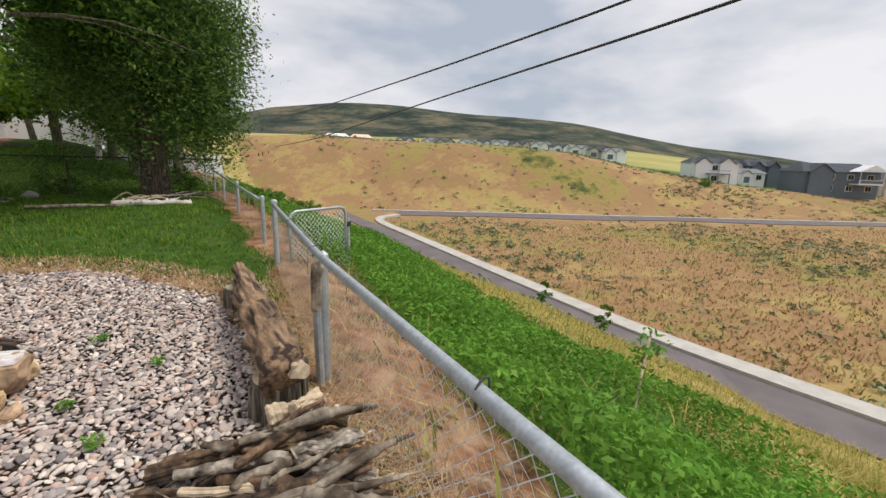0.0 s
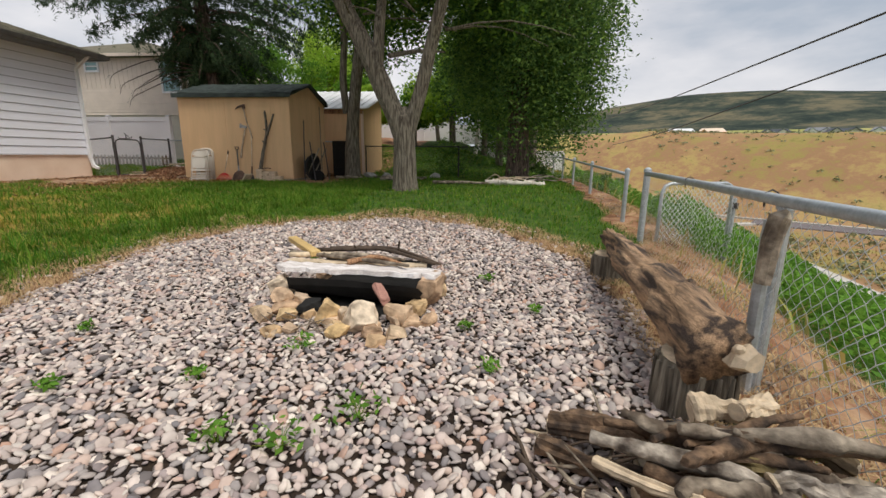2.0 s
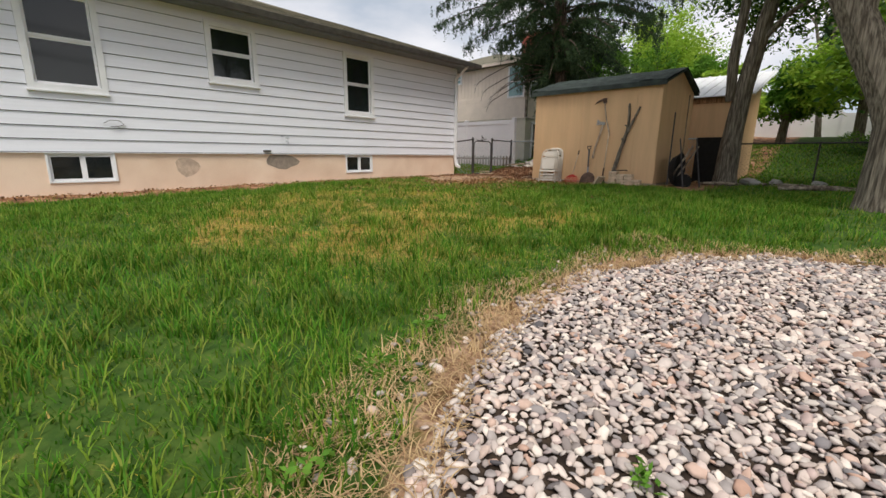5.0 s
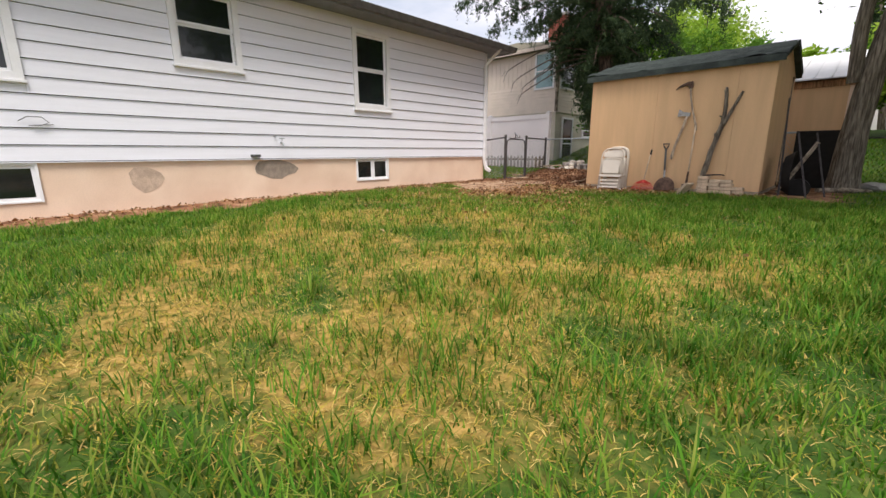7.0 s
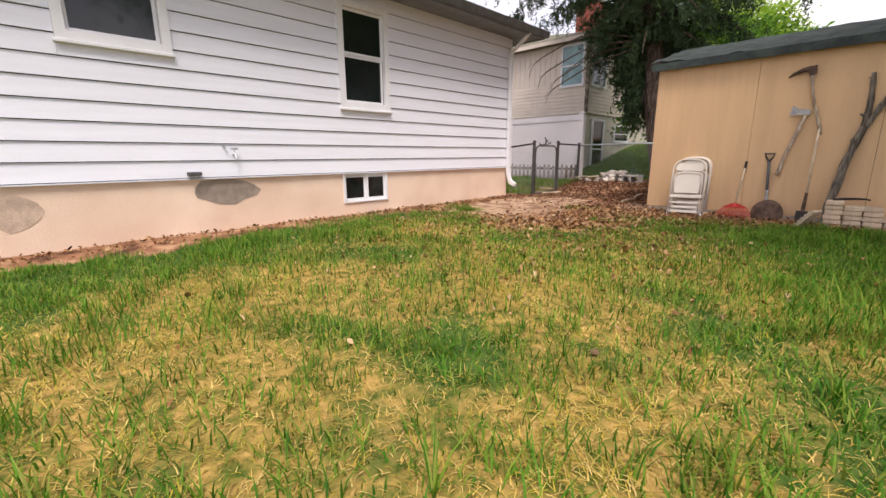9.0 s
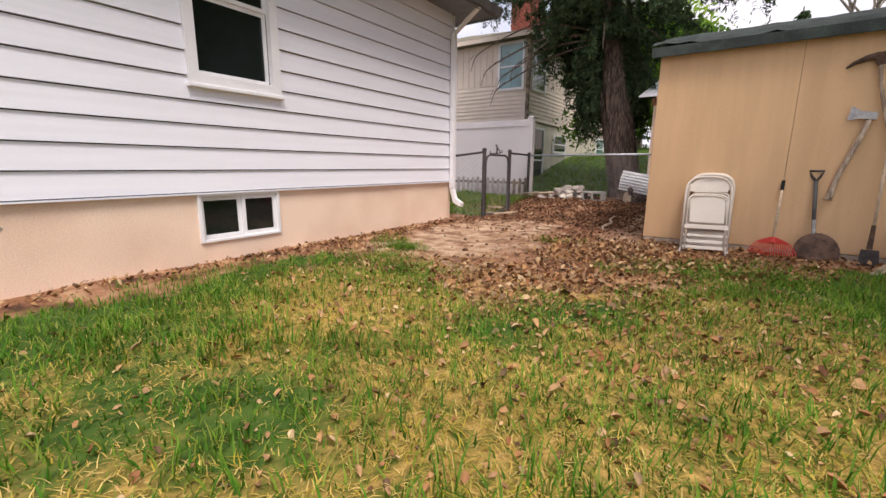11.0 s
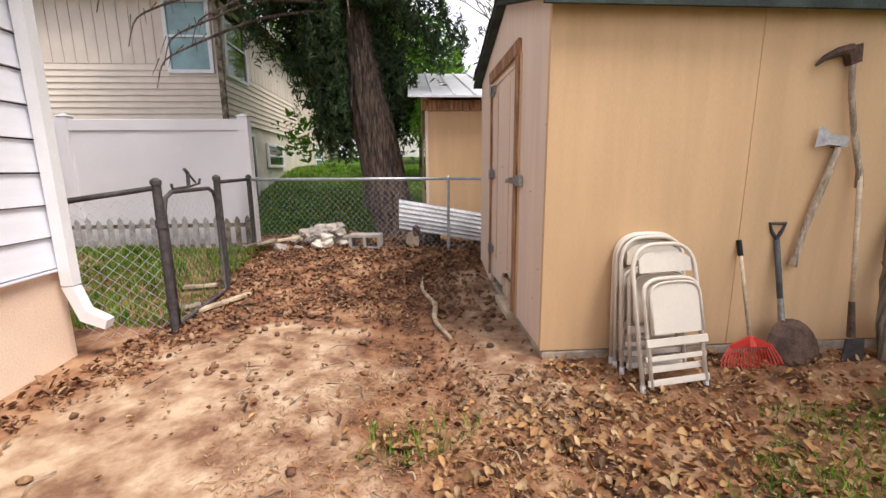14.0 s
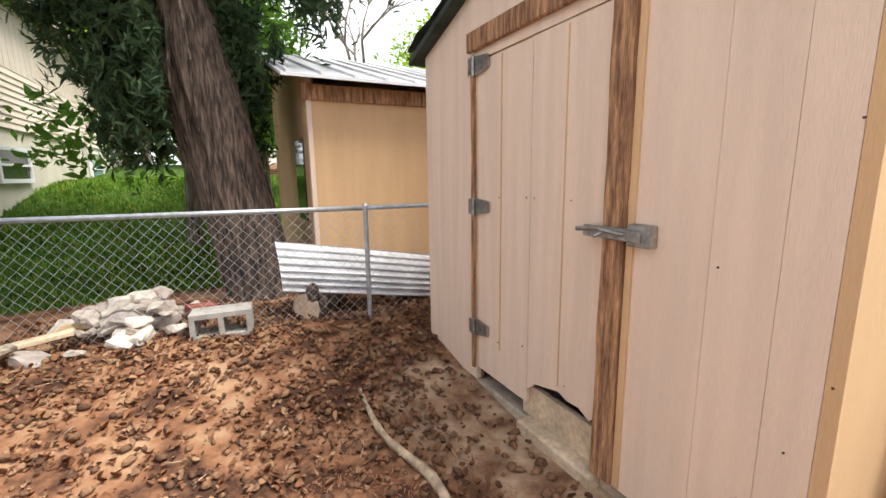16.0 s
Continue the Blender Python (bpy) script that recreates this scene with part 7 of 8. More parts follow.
    x, y = c[i, 0] + rng.normal(0, 0.55, n) * c[i, 2], c[i, 1] + rng.normal(0, 0.45, n) * c[i, 2]
    k = rng.random(n) < 0.35 + 0.65 * smoothstep(-0.2, 0.4, bumps(x, y, 9.0))
    x, y = x[k], y[k]
    V, F = blades(rng, x, y, height(x, y) - 0.004, rng.uniform(0.02, 0.075, len(x)), rng.uniform(0.003, 0.006, len(x)), rng.uniform(0.3, 1.4, len(x)))
    stuff("grass_patches", V, F, "grass", "short green grass patches in the leaf litter", "grass")
    # thin grass on the bare soil
    n = 42000
    x, y = rng.uniform(0.3, 5.8, n), rng.uniform(-4.8, -0.95, n)
    k = (rng.random(n) < 0.6) & (0.5 + 0.5 * bumps(x, y, 2.7) + 0.3 * bumps(x, y, 6) + smoothstep(3.2, 3.9, x) * 0.62 + 0.4 * smoothstep(-2.6, -3.4, y) > 0.85)
    x, y = x[k], y[k]
    V, F = blades(rng, x, y, height(x, y) - 0.004, rng.uniform(0.03, 0.09, len(x)), rng.uniform(0.004, 0.007, len(x)), rng.uniform(0.3, 1.1, len(x)))
    stuff("grass_tufts", V, F, "grass", "thin green grass tufts on leaf litter", "grass")


def fence_strip():
    rng = np.random.default_rng(12)
    n = 60000
    y = rng.uniform(-12.4, -3.0, n)
    x = fence_x(y) + rng.uniform(-0.15, 1.45, n)
    k = rng.random(n) < 0.35 + 0.45 * bumps(x, y, 3.3) + 0.35 * bumps(x, y, 8.1)
    x, y = x[k], y[k]
    green = rng.random(len(x)) < 0.10 + 0.5 * smoothstep(1.0, 1.4, x - fence_x(y))
    for sel, mat, hh, lb in ((~green, "thatch", 0.05, "matted dead grass on the soil outside the wire fence"), (green, "grass", 0.07, "sparse green weeds on the soil outside the wire fence")):
        m = int(sel.sum())
        V, F = blades(rng, x[sel], y[sel], height(x[sel], y[sel]) - 0.002, rng.uniform(0.4, 1.2, m) * hh, rng.uniform(0.003, 0.006, m), rng.uniform(0.6, 2.4, m))
        stuff("fence_strip_grass", V, F, mat, lb, "grass")


M["thatch_gold"] = palette("gold_thatch", [(0.50, 0.35, 0.08), (0.36, 0.24, 0.05), (0.62, 0.46, 0.16), (0.24, 0.15, 0.05)], 0.9, 3, 0.0, "island", 0.2)
M["thatch"] = palette("dead_thatch", [(0.42, 0.28, 0.14), (0.55, 0.40, 0.22), (0.34, 0.20, 0.11)], 0.9, 3, 0.0, "island", 0.2)
lawn()
fence_strip()


def leafy(rng, c, size, flat=0.5, slim=0.42):
    """A folded leaf at each centre: four corners of a diamond."""
    n = len(c)
    a = rng.normal(size=(n, 3))
    a[:, 2] *= flat
    a /= np.linalg.norm(a, axis=1)[:, None]
    b = rng.normal(size=(n, 3))
    b -= a * (a * b).sum(1)[:, None]
    b /= np.linalg.norm(b, axis=1)[:, None]
    s = np.asarray(size)[:, None]
    V = np.stack([c - a * s, c + b * s * slim, c + a * s, c - b * s * slim], 1)
    V[:, 2, 2] -= 0.15 * np.asarray(size)
    F = np.arange(n)[:, None] * 4 + np.array([0, 1, 2, 3])
    return V.reshape(-1, 3), F


def pebbles():
    rng = np.random.default_rng(2)
    # a 26-corner pebble
    lat, lon = 3, 6
    base = [(0, 0, -1)] + [(math.cos(2 * math.pi * j / lon) * math.sin(math.pi * i / (lat + 1)), math.sin(2 * math.pi * j / lon) * math.sin(math.pi * i / (lat + 1)), -math.cos(math.pi * i / (lat + 1))) for i in range(1, lat + 1) for j in range(lon)] + [(0, 0, 1)]
    base = np.array(base)
    tri = []
    for j in range(lon):
        j2 = (j + 1) % lon
        tri.append((0, 1 + j2, 1 + j))
        for i in range(lat - 1):
            a, b = 1 + i * lon, 1 + (i + 1) * lon
            tri += [(a + j, a + j2, b + j2), (a + j, b + j2, b + j)]
        a = 1 + (lat - 1) * lon
        tri.append((a + j, a + j2, len(base) - 1))
    tri = np.array(tri)
    xs, ys = [], []
    step = 0.0290
    gx, gy = np.meshgrid(np.arange(7.3, 12.3, step), np.arange(-12.2, -5.1, step))
    x = gx.ravel() + rng.uniform(-0.015, 0.015, gx.size)
    y = gy.ravel() + rng.uniform(-0.015, 0.015, gx.size)
    pd = pad_depth(x, y)
    k = (pd > -0.02 + 0.10 * bumps(x, y, 5)) | ((pd > -0.45) & (rng.random(len(x)) < 0.06))
    pit = np.hypot((x - 10.0) / 0.5, (y + 8.02) / 0.4) < 1
    k &= ~pit & (y > -12.2)
    x, y = x[k], y[k]
    n = len(x)
    s = rng.uniform(0.0125, 0.0230, n) * (1 + 0.5 * (rng.random(n) < 0.10)) * np.where(rng.random(n) < 0.25, 0.7, 1)
    yaw = rng.uniform(0, 2 * np.pi, n)
    tx, ty = rng.normal(0, 0.34, n), rng.normal(0, 0.34, n)
    ax, ay, az = s * rng.uniform(1.0, 1.5, n), s * rng.uniform(0.75, 1.0, n), s * rng.uniform(0.34, 0.58, n)
    P = base[None] * np.stack([ax, ay, az], 1)[:, None]
    P = P * (1 + 0.10 * np.sin(base[None, :, 0] * 2.2 + rng.uniform(0, 6, n)[:, None])[..., None])
    c, sn = np.cos(yaw)[:, None], np.sin(yaw)[:, None]
    X, Y, Z = P[..., 0] * c - P[..., 1] * sn, P[..., 0] * sn + P[..., 1] * c, P[..., 2]
    Z = Z + X * tx[:, None] + Y * ty[:, None]
    z0 = height(x, y) + az * 0.35 + 0.010 * rng.random(n)
    V = np.stack([X + x[:, None], Y + y[:, None], Z + z0[:, None]], -1)
    F = (np.arange(n)[:, None, None] * len(base) + tri[None]).reshape(-1, 3)
    stuff("river_pebbles", V.reshape(-1, 3), F, "pebble", "rounded grey, pink and white river pebbles", "pebbles", True)


pebbles()


def litter():
    rng = np.random.default_rng(3)
    n = 50000
    x, y = rng.uniform(0.2, 6.3, n), rng.uniform(-3.6, 3.6, n)
    dens = bare(x, y) * (0.35 + 0.75 * smoothstep(-0.1, 0.6, bumps(x, y, 1.7) + 0.5 * bumps(x, y, 4.3)) + 0.6 * smoothstep(0.0, 1.5, y) - 0.5 * smoothstep(2.2, 1.4, x) * smoothstep(-0.5, -2.0, y) + 0.8 * smoothstep(2.1, 2.6, x) * (y < -0.4) * smoothstep(-3, -1, y) + 0.3 * smoothstep(0.9, 0.4, x))
    dens = np.where(np.hypot((x - 1.25) / 0.95, (y + 1.15) / 2.0) + 0.22 * bumps(x, y, 3.0) + 0.12 * bumps(x, y, 7.0) < 0.95, dens * 0.12, dens)
    k = (rng.random(n) < dens * 0.52) & ~((x > SX0 - 0.03) & (y > SY0 - 0.03) & (y < SY1)) & ~((x > 2.62) & (x < 3.0) & (y > -0.5) & (y < 1.7) & (rng.random(n) < 0.85))
    # strip of leaves along the house wall and thin scatter on the lawn
    m = 1300
    xx, yy = 0.04 + np.abs(rng.normal(0, 0.22, m)), rng.uniform(-11, -0.2, m)
    m2 = 2800
    x = np.r_[x[k], xx, rng.normal(3.0, 1.3, m2).clip(0.2, 7)]
    y = np.r_[y[k], yy, -2.5 - np.abs(rng.normal(0, 1.4, m2))]
    n = len(x)
    big = smoothstep(1.3, 0.7, np.hypot((x - 2.75) / 0.95, (y + 2.2) / 1.5))
    s = rng.uniform(0.007, 0.021, n) * (0.7 + 0.6 * rng.random(n)) * (1 + 0.40 * big * (rng.random(n) < 0.35))
    yaw = rng.uniform(0, 2 * np.pi, n)
    g = np.array([(-1, -0.15), (-0.35, -0.62), (0.45, -0.5), (1, 0), (0.45, 0.5), (-0.35, 0.62), (-1, 0.15), (0, 0)])
    curl = rng.uniform(0.4, 1.7, n)
    X = g[None, :, 0] * s[:, None]
    Y = g[None, :, 1] * s[:, None]
    Z = (curl[:, None] * (np.abs(g[None, :, 1]) * 1.3 + 0.35 * g[None, :, 0] ** 2) + rng.normal(0, 0.4, n)[:, None] * g[None, :, 0] + rng.normal(0, 0.5, n)[:, None] * g[None, :, 1]) * s[:, None]
    c, sn = np.cos(yaw)[:, None], np.sin(yaw)[:, None]
    V = np.stack([X * c - Y * sn + x[:, None], X * sn + Y * c + y[:, None], Z + height(x, y)[:, None] + rng.uniform(0.006, 0.022, n)[:, None]], -1)
    t = np.array([(7, 0, 1), (7, 1, 2), (7, 2, 3), (7, 3, 4), (7, 4, 5), (7, 5, 6), (7, 6, 0)])
    F = (np.arange(n)[:, None, None] * 8 + t[None]).reshape(-1, 3)
    # leaves by the gate and shed door take the darker palette
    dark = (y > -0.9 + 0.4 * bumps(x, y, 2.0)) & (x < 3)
    V = V.reshape(-1, 3)
    for sel, mat, lb in ((~dark, "dead_leaf", "curled brown and tan fallen leaves"), (dark, "dark_leaf", "dark brown fallen leaves on the soil by the gate and shed door")):
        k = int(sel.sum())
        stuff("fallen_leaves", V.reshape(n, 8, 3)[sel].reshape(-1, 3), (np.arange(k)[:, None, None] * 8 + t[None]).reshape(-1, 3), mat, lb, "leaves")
    # cones and clods
    n = 2600
    x, y = rng.uniform(0.2, 2.95, n), rng.uniform(-3.3, 3.0, n)
    k = (rng.random(n) < bare(x, y) * (0.10 + 0.9 * smoothstep(-0.3, 1.2, y)))
    x, y = x[k], y[k]
    n = len(x)
    base = np.array([(1, 0, 0), (0.5, 0.8, 0), (-0.5, 0.8, 0), (-1, 0, 0), (-0.5, -0.8, 0), (0.5, -0.8, 0), (0.45, 0.3, 0.8), (-0.45, 0.3, 0.8), (0, -0.45, 0.85), (0, 0, -0.8)])
    tri = np.array([(0, 1, 6), (1, 2, 7), (1, 7, 6), (2, 3, 7), (3, 4, 8), (3, 8, 7), (4, 5, 8), (5, 0, 6), (5, 6, 8), (6, 7, 8), (1, 0, 9), (2, 1, 9), (3, 2, 9), (4, 3, 9), (5, 4, 9), (0, 5, 9)])
    s = rng.uniform(0.010, 0.028, n)
    P = base[None] * np.stack([s * rng.uniform(1, 1.7, n), s, s * rng.uniform(0.7, 1, n)], 1)[:, None] * rng.uniform(0.8, 1.2, (n, 10, 1))
    a = rng.uniform(0, 6.3, n)
    c, sn = np.cos(a)[:, None], np.sin(a)[:, None]
    V = np.stack([P[..., 0] * c - P[..., 1] * sn + x[:, None], P[..., 0] * sn + P[..., 1] * c + y[:, None], P[..., 2] + (height(x, y) + s * 0.5)[:, None]], -1)
    F = (np.arange(n)[:, None, None] * 10 + tri[None]).reshape(-1, 3)
    stuff("pine_cones", V.reshape(-1, 3), F, "cone", "small brown pine cones and soil clods", "cones")
    # bark chips and needles by the shed
    n = 16000
    x, y = rng.normal(2.4, 0.45, n), rng.uniform(-3.2, 1.0, n)
    k = (x < 2.68) & (x > 0.6)
    x, y = x[k], y[k]
    V, F = blades(rng, x, y, height(x, y) + 0.004, rng.uniform(0.006, 0.014, len(x)), rng.uniform(0.003, 0.006, len(x)), rng.uniform(1.5, 4.0, len(x)))
    m3 = 34000
    xd, yd = rng.normal(3.0, 0.9, m3), rng.uniform(-3.7, -0.4, m3)
    kd = (xd > 1.3) & (xd < 5.4) & (rng.random(m3) < 0.45 + 0.5 * bumps(xd, yd, 6.0))
    xd, yd = xd[kd], yd[kd]
    Vd, Fd = blades(rng, xd, yd, height(xd, yd) + 0.004, rng.uniform(0.006, 0.020, len(xd)), rng.uniform(0.003, 0.008, len(xd)), rng.uniform(0.8, 3.0, len(xd)))
    stuff("leaf_crumbs", Vd, Fd, "dead_leaf", "crumbled brown leaf fragments and stalks", "leaves")
    stuff("bark_chips", V, F, "chips", "reddish brown bark chips", "bark chips")


M["cone"] = palette("pine_cone_brown", [(0.09, 0.05, 0.035), (0.20, 0.11, 0.065), (0.30, 0.18, 0.10)], 0.9, 60, 0.3, "island", 0.3)
M["chips"] = palette("red_bark_chips", [(0.28, 0.13, 0.07), (0.40, 0.21, 0.12), (0.20, 0.09, 0.05)], 0.9, 3, 0.0, "island", 0.2)
litter()


def add_crown(tree, V, F, mat, name="crown"):
    ob = stuff(name, V, F, mat, "", "")
    ob.parent = tree
    return ob


def weeds():
    rng = np.random.default_rng(4)
    rnd = random.Random(4)
    spots = [(10.38, -9.41, 0.11), (10.16, -9.61, 0.12), (9.91, -9.6, 0.07), (9.0, -9.38, 0.05), (10.9, -9.0, 0.06), (9.55, -9.2, 0.05), (10.75, -8.5, 0.05), (9.3, -7.2, 0.05), (10.9, -7.6, 0.05), (9.9, -8.85, 0.08), (8.6, -8.8, 0.05), (8.8, -9.9, 0.07), (9.6, -10.2, 0.06), (7.55, -9.0, 0.10), (7.45, -8.5, 0.10), (7.9, -9.5, 0.10), (11.2, -8.2, 0.05), (8.9, -9.6, 0.06), (10.5, -10.4, 0.08)]
    for i, (x, y, s) in enumerate(spots):
        k = 40
        c = np.c_[rng.normal(x, s * 0.45, k), rng.normal(y, s * 0.45, k), gz(x, y) + 0.03 + rng.uniform(0, s * 0.7, k)]
        V, F = leafy(rng, c, rng.uniform(0.012, 0.026, k), 0.5)
        V2, F2 = blades(rng, np.full(12, x) + rng.normal(0, 0.01, 12), np.full(12, y) + rng.normal(0, 0.01, 12), np.full(12, gz(x, y)), rng.uniform(0.5, 1.2, 12) * s, np.full(12, 0.005), rng.uniform(0.3, 1.2, 12))
        ob = thing("weed", "small green leafy weed growing through the pebbles", "weed", group="weeds in the pebbles")
        add_crown(ob, V, F, "shrub", "leaves")
        add_crown(ob, V2, F2, "grass", "stems")
    for i in range(26):
        x, y = rnd.uniform(4.5, 9.0), rnd.uniform(-9.5, -5)
        if float(pad_depth(x, y)) > -0.2:
            continue
        k = 14
        V, F = blades(rng, np.full(k, x), np.full(k, y), np.full(k, gz(x, y)), rng.uniform(0.10, 0.24, k), np.full(k, 0.008), rng.uniform(0.3, 1.0, k))
        ob = stuff("tall_grass_tuft", V, F, "grass", "taller green grass tuft standing above the lawn", "grass tuft")
        tagged(ob, group="taller tufts in the lawn")
        del ob["kind"]


weeds()


def bank():
    rng = np.random.default_rng(5)
    # leafy cover close under the fence
    n = 170000
    y = rng.uniform(-14, 6, n)
    d = np.abs(rng.normal(0, 3.2, n)) + 0.6 + 0.45 * (y < -6.2)
    x = fence_x(y) + d
    lump = 0.5 + 0.5 * bumps(x, y, 1.1) + 0.25 * bumps(x, y, 2.9)
    k = (d < 6.0 + 1.3 * bumps(x, y, 0.5)) & (rng.random(n) < 0.35 + 0.8 * lump)
    x, y, d, lump = x[k], y[k], d[k], lump[k]
    c = np.c_[x, y, height(x, y) + rng.uniform(0, 1, len(x)) ** 0.7 * (0.12 + 0.42 * np.clip(lump, 0, 1.2))]
    V, F = leafy(rng, c, rng.uniform(0.018, 0.042, len(x)) * (1 + d * 0.07), 0.6)
    stuff("bank_shrubs", V, F, "shrub", "dense low green leafy growth covering the bank", "shrubs")
    n = 60000
    y = rng.uniform(-16, 30, n)
    d = rng.uniform(0.3, 17, n)
    x = fence_x(y) + d
    k = rng.random(n) < (smoothstep(4, 7, d) * 0.9 + 0.12)
    x, y, d = x[k], y[k], d[k]
    V, F = blades(rng, x, y, height(x, y) - 0.02, rng.uniform(0.18, 0.42, len(x)), rng.uniform(0.015, 0.035, len(x)), rng.uniform(0.3, 1.0, len(x)))
    stuff("tall_dry_grass", V, F, "yellow_grass", "tall straw-yellow grass on the lower bank", "grass")
    # sagebrush over the valley and far slope
    n = 30000
    dep, a = np.where(rng.random(n) < 0.32, rng.uniform(15, 70, n), rng.uniform(77, 125, n)), rng.uniform(-0.75, 1.9, n)
    x, y = hx(dep, a * dep)
    lum = bumps(x, y, 0.09) + 0.5 * bumps(x, y, 0.23) + 0.6 * smoothstep(12, 0, x - 33)
    road_near = np.array([float(np.interp(v, [-40, -4, 15, 46, 60], [30.6, 30.8, 33.8, 39.5, 43])) for v in y])
    k = (x > road_near + 3.3) | ((x < road_near - 1.8) & (x > road_near - 6.5) & (y < 25))
    k &= (rng.random(n) < 0.12 + 0.7 * smoothstep(0.1, 0.7, lum)) & ~((dep > 69) & (dep < 77.5))
    x, y, dep = x[k], y[k], dep[k]
    m = 9
    r = rng.uniform(0.15, 0.72, len(x)) ** 1.6 * (1 + dep * 0.004)
    o = rng.normal(size=(len(x), m, 3))
    o /= np.linalg.norm(o, axis=2)[..., None]
    o[..., 2] = np.abs(o[..., 2]) * 0.7
    c = np.stack([x, y, height(x, y)], 1)[:, None] + o * (r[:, None] * rng.uniform(0.4, 1, (len(x), m)))[..., None]
    V, F = leafy(rng, c.reshape(-1, 3), np.repeat(r, m) * 0.42, 0.7)
    stuff("sagebrush", V, F, "sage", "grey-green sagebrush clumps over dry ground", "sagebrush")
    n = 36000
    dep, a = rng.uniform(15, 66, n) ** 1.0, rng.uniform(-0.5, 2.1, n)
    x, y = hx(dep, a * dep)
    k = x > np.interp(y, [-40, -4, 15, 46, 60], [30.6, 30.8, 33.8, 39.5, 43]) + 3.4
    x, y = x[k], y[k]
    V, F = blades(rng, x, y, height(x, y) - 0.03, rng.uniform(0.15, 0.40, len(x)), rng.uniform(0.05, 0.14, len(x)), rng.uniform(0.3, 1.0, len(x)))
    stuff("field_grass", V, F, "field_grass", "dry gold and rust coloured field grass", "grass")


M["yellow_grass"] = palette("straw_yellow_grass", [(0.42, 0.34, 0.10), (0.58, 0.46, 0.17), (0.36, 0.34, 0.10), (0.20, 0.26, 0.06)], 0.8, 2, 0.0, "island", 0.2, 0.25)
M["field_grass"] = palette("dry_field_grass", [(0.40, 0.31, 0.12), (0.44, 0.26, 0.13), (0.28, 0.24, 0.09), (0.50, 0.38, 0.16), (0.16, 0.17, 0.07)], 0.9, 2, 0.0, "island", 0.2, 0.1)
bank()


# ---- trees ----
def limb(m, path, r0, r1, n=10, seed=0, rough=0.08):
    k = len(path)
    m.tube(path, [r0 + (r1 - r0) * i / (k - 1) for i in range(k)], n, rough=rough, seed=seed)
    return m


def smooth_path(pts, per=4):
    pts = [Vector(p) for p in pts]
    out = []
    for i in range(len(pts) - 1):
        for k in range(per):
            out.append(pts[i].lerp(pts[i + 1], k / per))
    out.append(pts[-1])
    for _ in range(2):
        out = [out[0]] + [(out[i - 1] + out[i] * 2 + out[i + 1]) / 4 for i in range(1, len(out) - 1)] + [out[-1]]
    return out


def trunk_mesh(pts, radii, seed, n=20, ridge=0.12, flare=0.0):
    """A barked trunk: ridges run up it, and it flares at the foot."""
    path = smooth_path(pts, 6)
    m = Mesh()
    k = len(path)
    rr = list(np.interp(np.linspace(0, 1, k), np.linspace(0, 1, len(radii)), radii))
    m.tube(path, rr, n)
    nv = []
    for i, v in enumerate(m.v):
        c = path[min(i // n, k - 1)]
        q = Vector(v) - c
        a = i % n
        s = 1 + ridge * math.sin(a * 2.5 + 0.5 * math.sin(i // n * 0.7 + seed)) * (0.6 if a % 2 else 1) + 0.06 * noise.noise(Vector(v) * 2 + Vector((seed, 0, 0)))
        s += flare * max(0, 1 - (c - path[0]).length / 0.45) ** 2
        nv.append(tuple(c + q * s))
    m.v = nv
    return m


def crown(rng, blobs, count, size, droop=0.0, squash=0.8, hollow=0.55):
    """Leaves in uneven clusters near the outside of overlapping rounded masses."""
    cs = []
    wts = np.array([b[3] ** 2 for b in blobs])
    wts = wts / wts.sum()
    for (x, y, z, r), w in zip(blobs, wts):
        nc = max(4, int(count * w / 45))
        d = rng.normal(size=(nc, 3))
        d /= np.linalg.norm(d, axis=1)[:, None]
        rad = r * (hollow + (1 - hollow) * rng.random(nc) ** 0.6)
        c = np.array([x, y, z]) + d * rad[:, None] * np.array([1, 1, squash])
        m = 45
        sp = r * 0.20
        off = rng.normal(0, 1, (nc, m, 3)) * np.array([sp, sp, sp * 0.6])
        off[..., 2] -= droop * np.abs(rng.normal(0, 1, (nc, m))) * sp * 2
        cs.append((c[:, None] + off).reshape(-1, 3))
    c = np.concatenate(cs)
    return leafy(rng, c, rng.uniform(0.6, 1.3, len(c)) * size, 0.7)


def build_trees():
    rng = np.random.default_rng(6)
    # forked ash on the lawn
    t = thing("ash_tree", "tall ash tree with ridged grey bark forking above head height", "tree", group="yard trees")
    part("trunk", trunk_mesh([(9.28, -2.5, -0.1), (9.27, -2.5, 0.6), (9.26, -2.5, 1.15), (9.27, -2.5, 1.45), (9.28, -2.5, 1.65)], [0.25, 0.22, 0.205, 0.17, 0.04], 1, 40, 0.045, 0.22), "bark", t, "ridged grey-brown trunk")
    part("limb", trunk_mesh([(9.24, -2.5, 1.0), (9.14, -2.5, 1.4), (8.9, -2.5, 1.9), (8.55, -2.5, 2.7), (8.1, -2.4, 3.5), (7.5, -2.2, 5.2), (7.2, -2.0, 7)], [0.17, 0.185, 0.19, 0.17, 0.15, 0.12, 0.05], 2, 18, 0.06), "bark", t)
    part("limb", trunk_mesh([(9.30, -2.5, 1.0), (9.40, -2.5, 1.4), (9.58, -2.5, 1.9), (9.76, -2.55, 2.6), (10.0, -2.7, 3.4), (10.5, -2.6, 5.0), (10.8, -2.4, 7)], [0.15, 0.145, 0.13, 0.12, 0.11, 0.09, 0.04], 3, 16, 0.06), "bark", t)
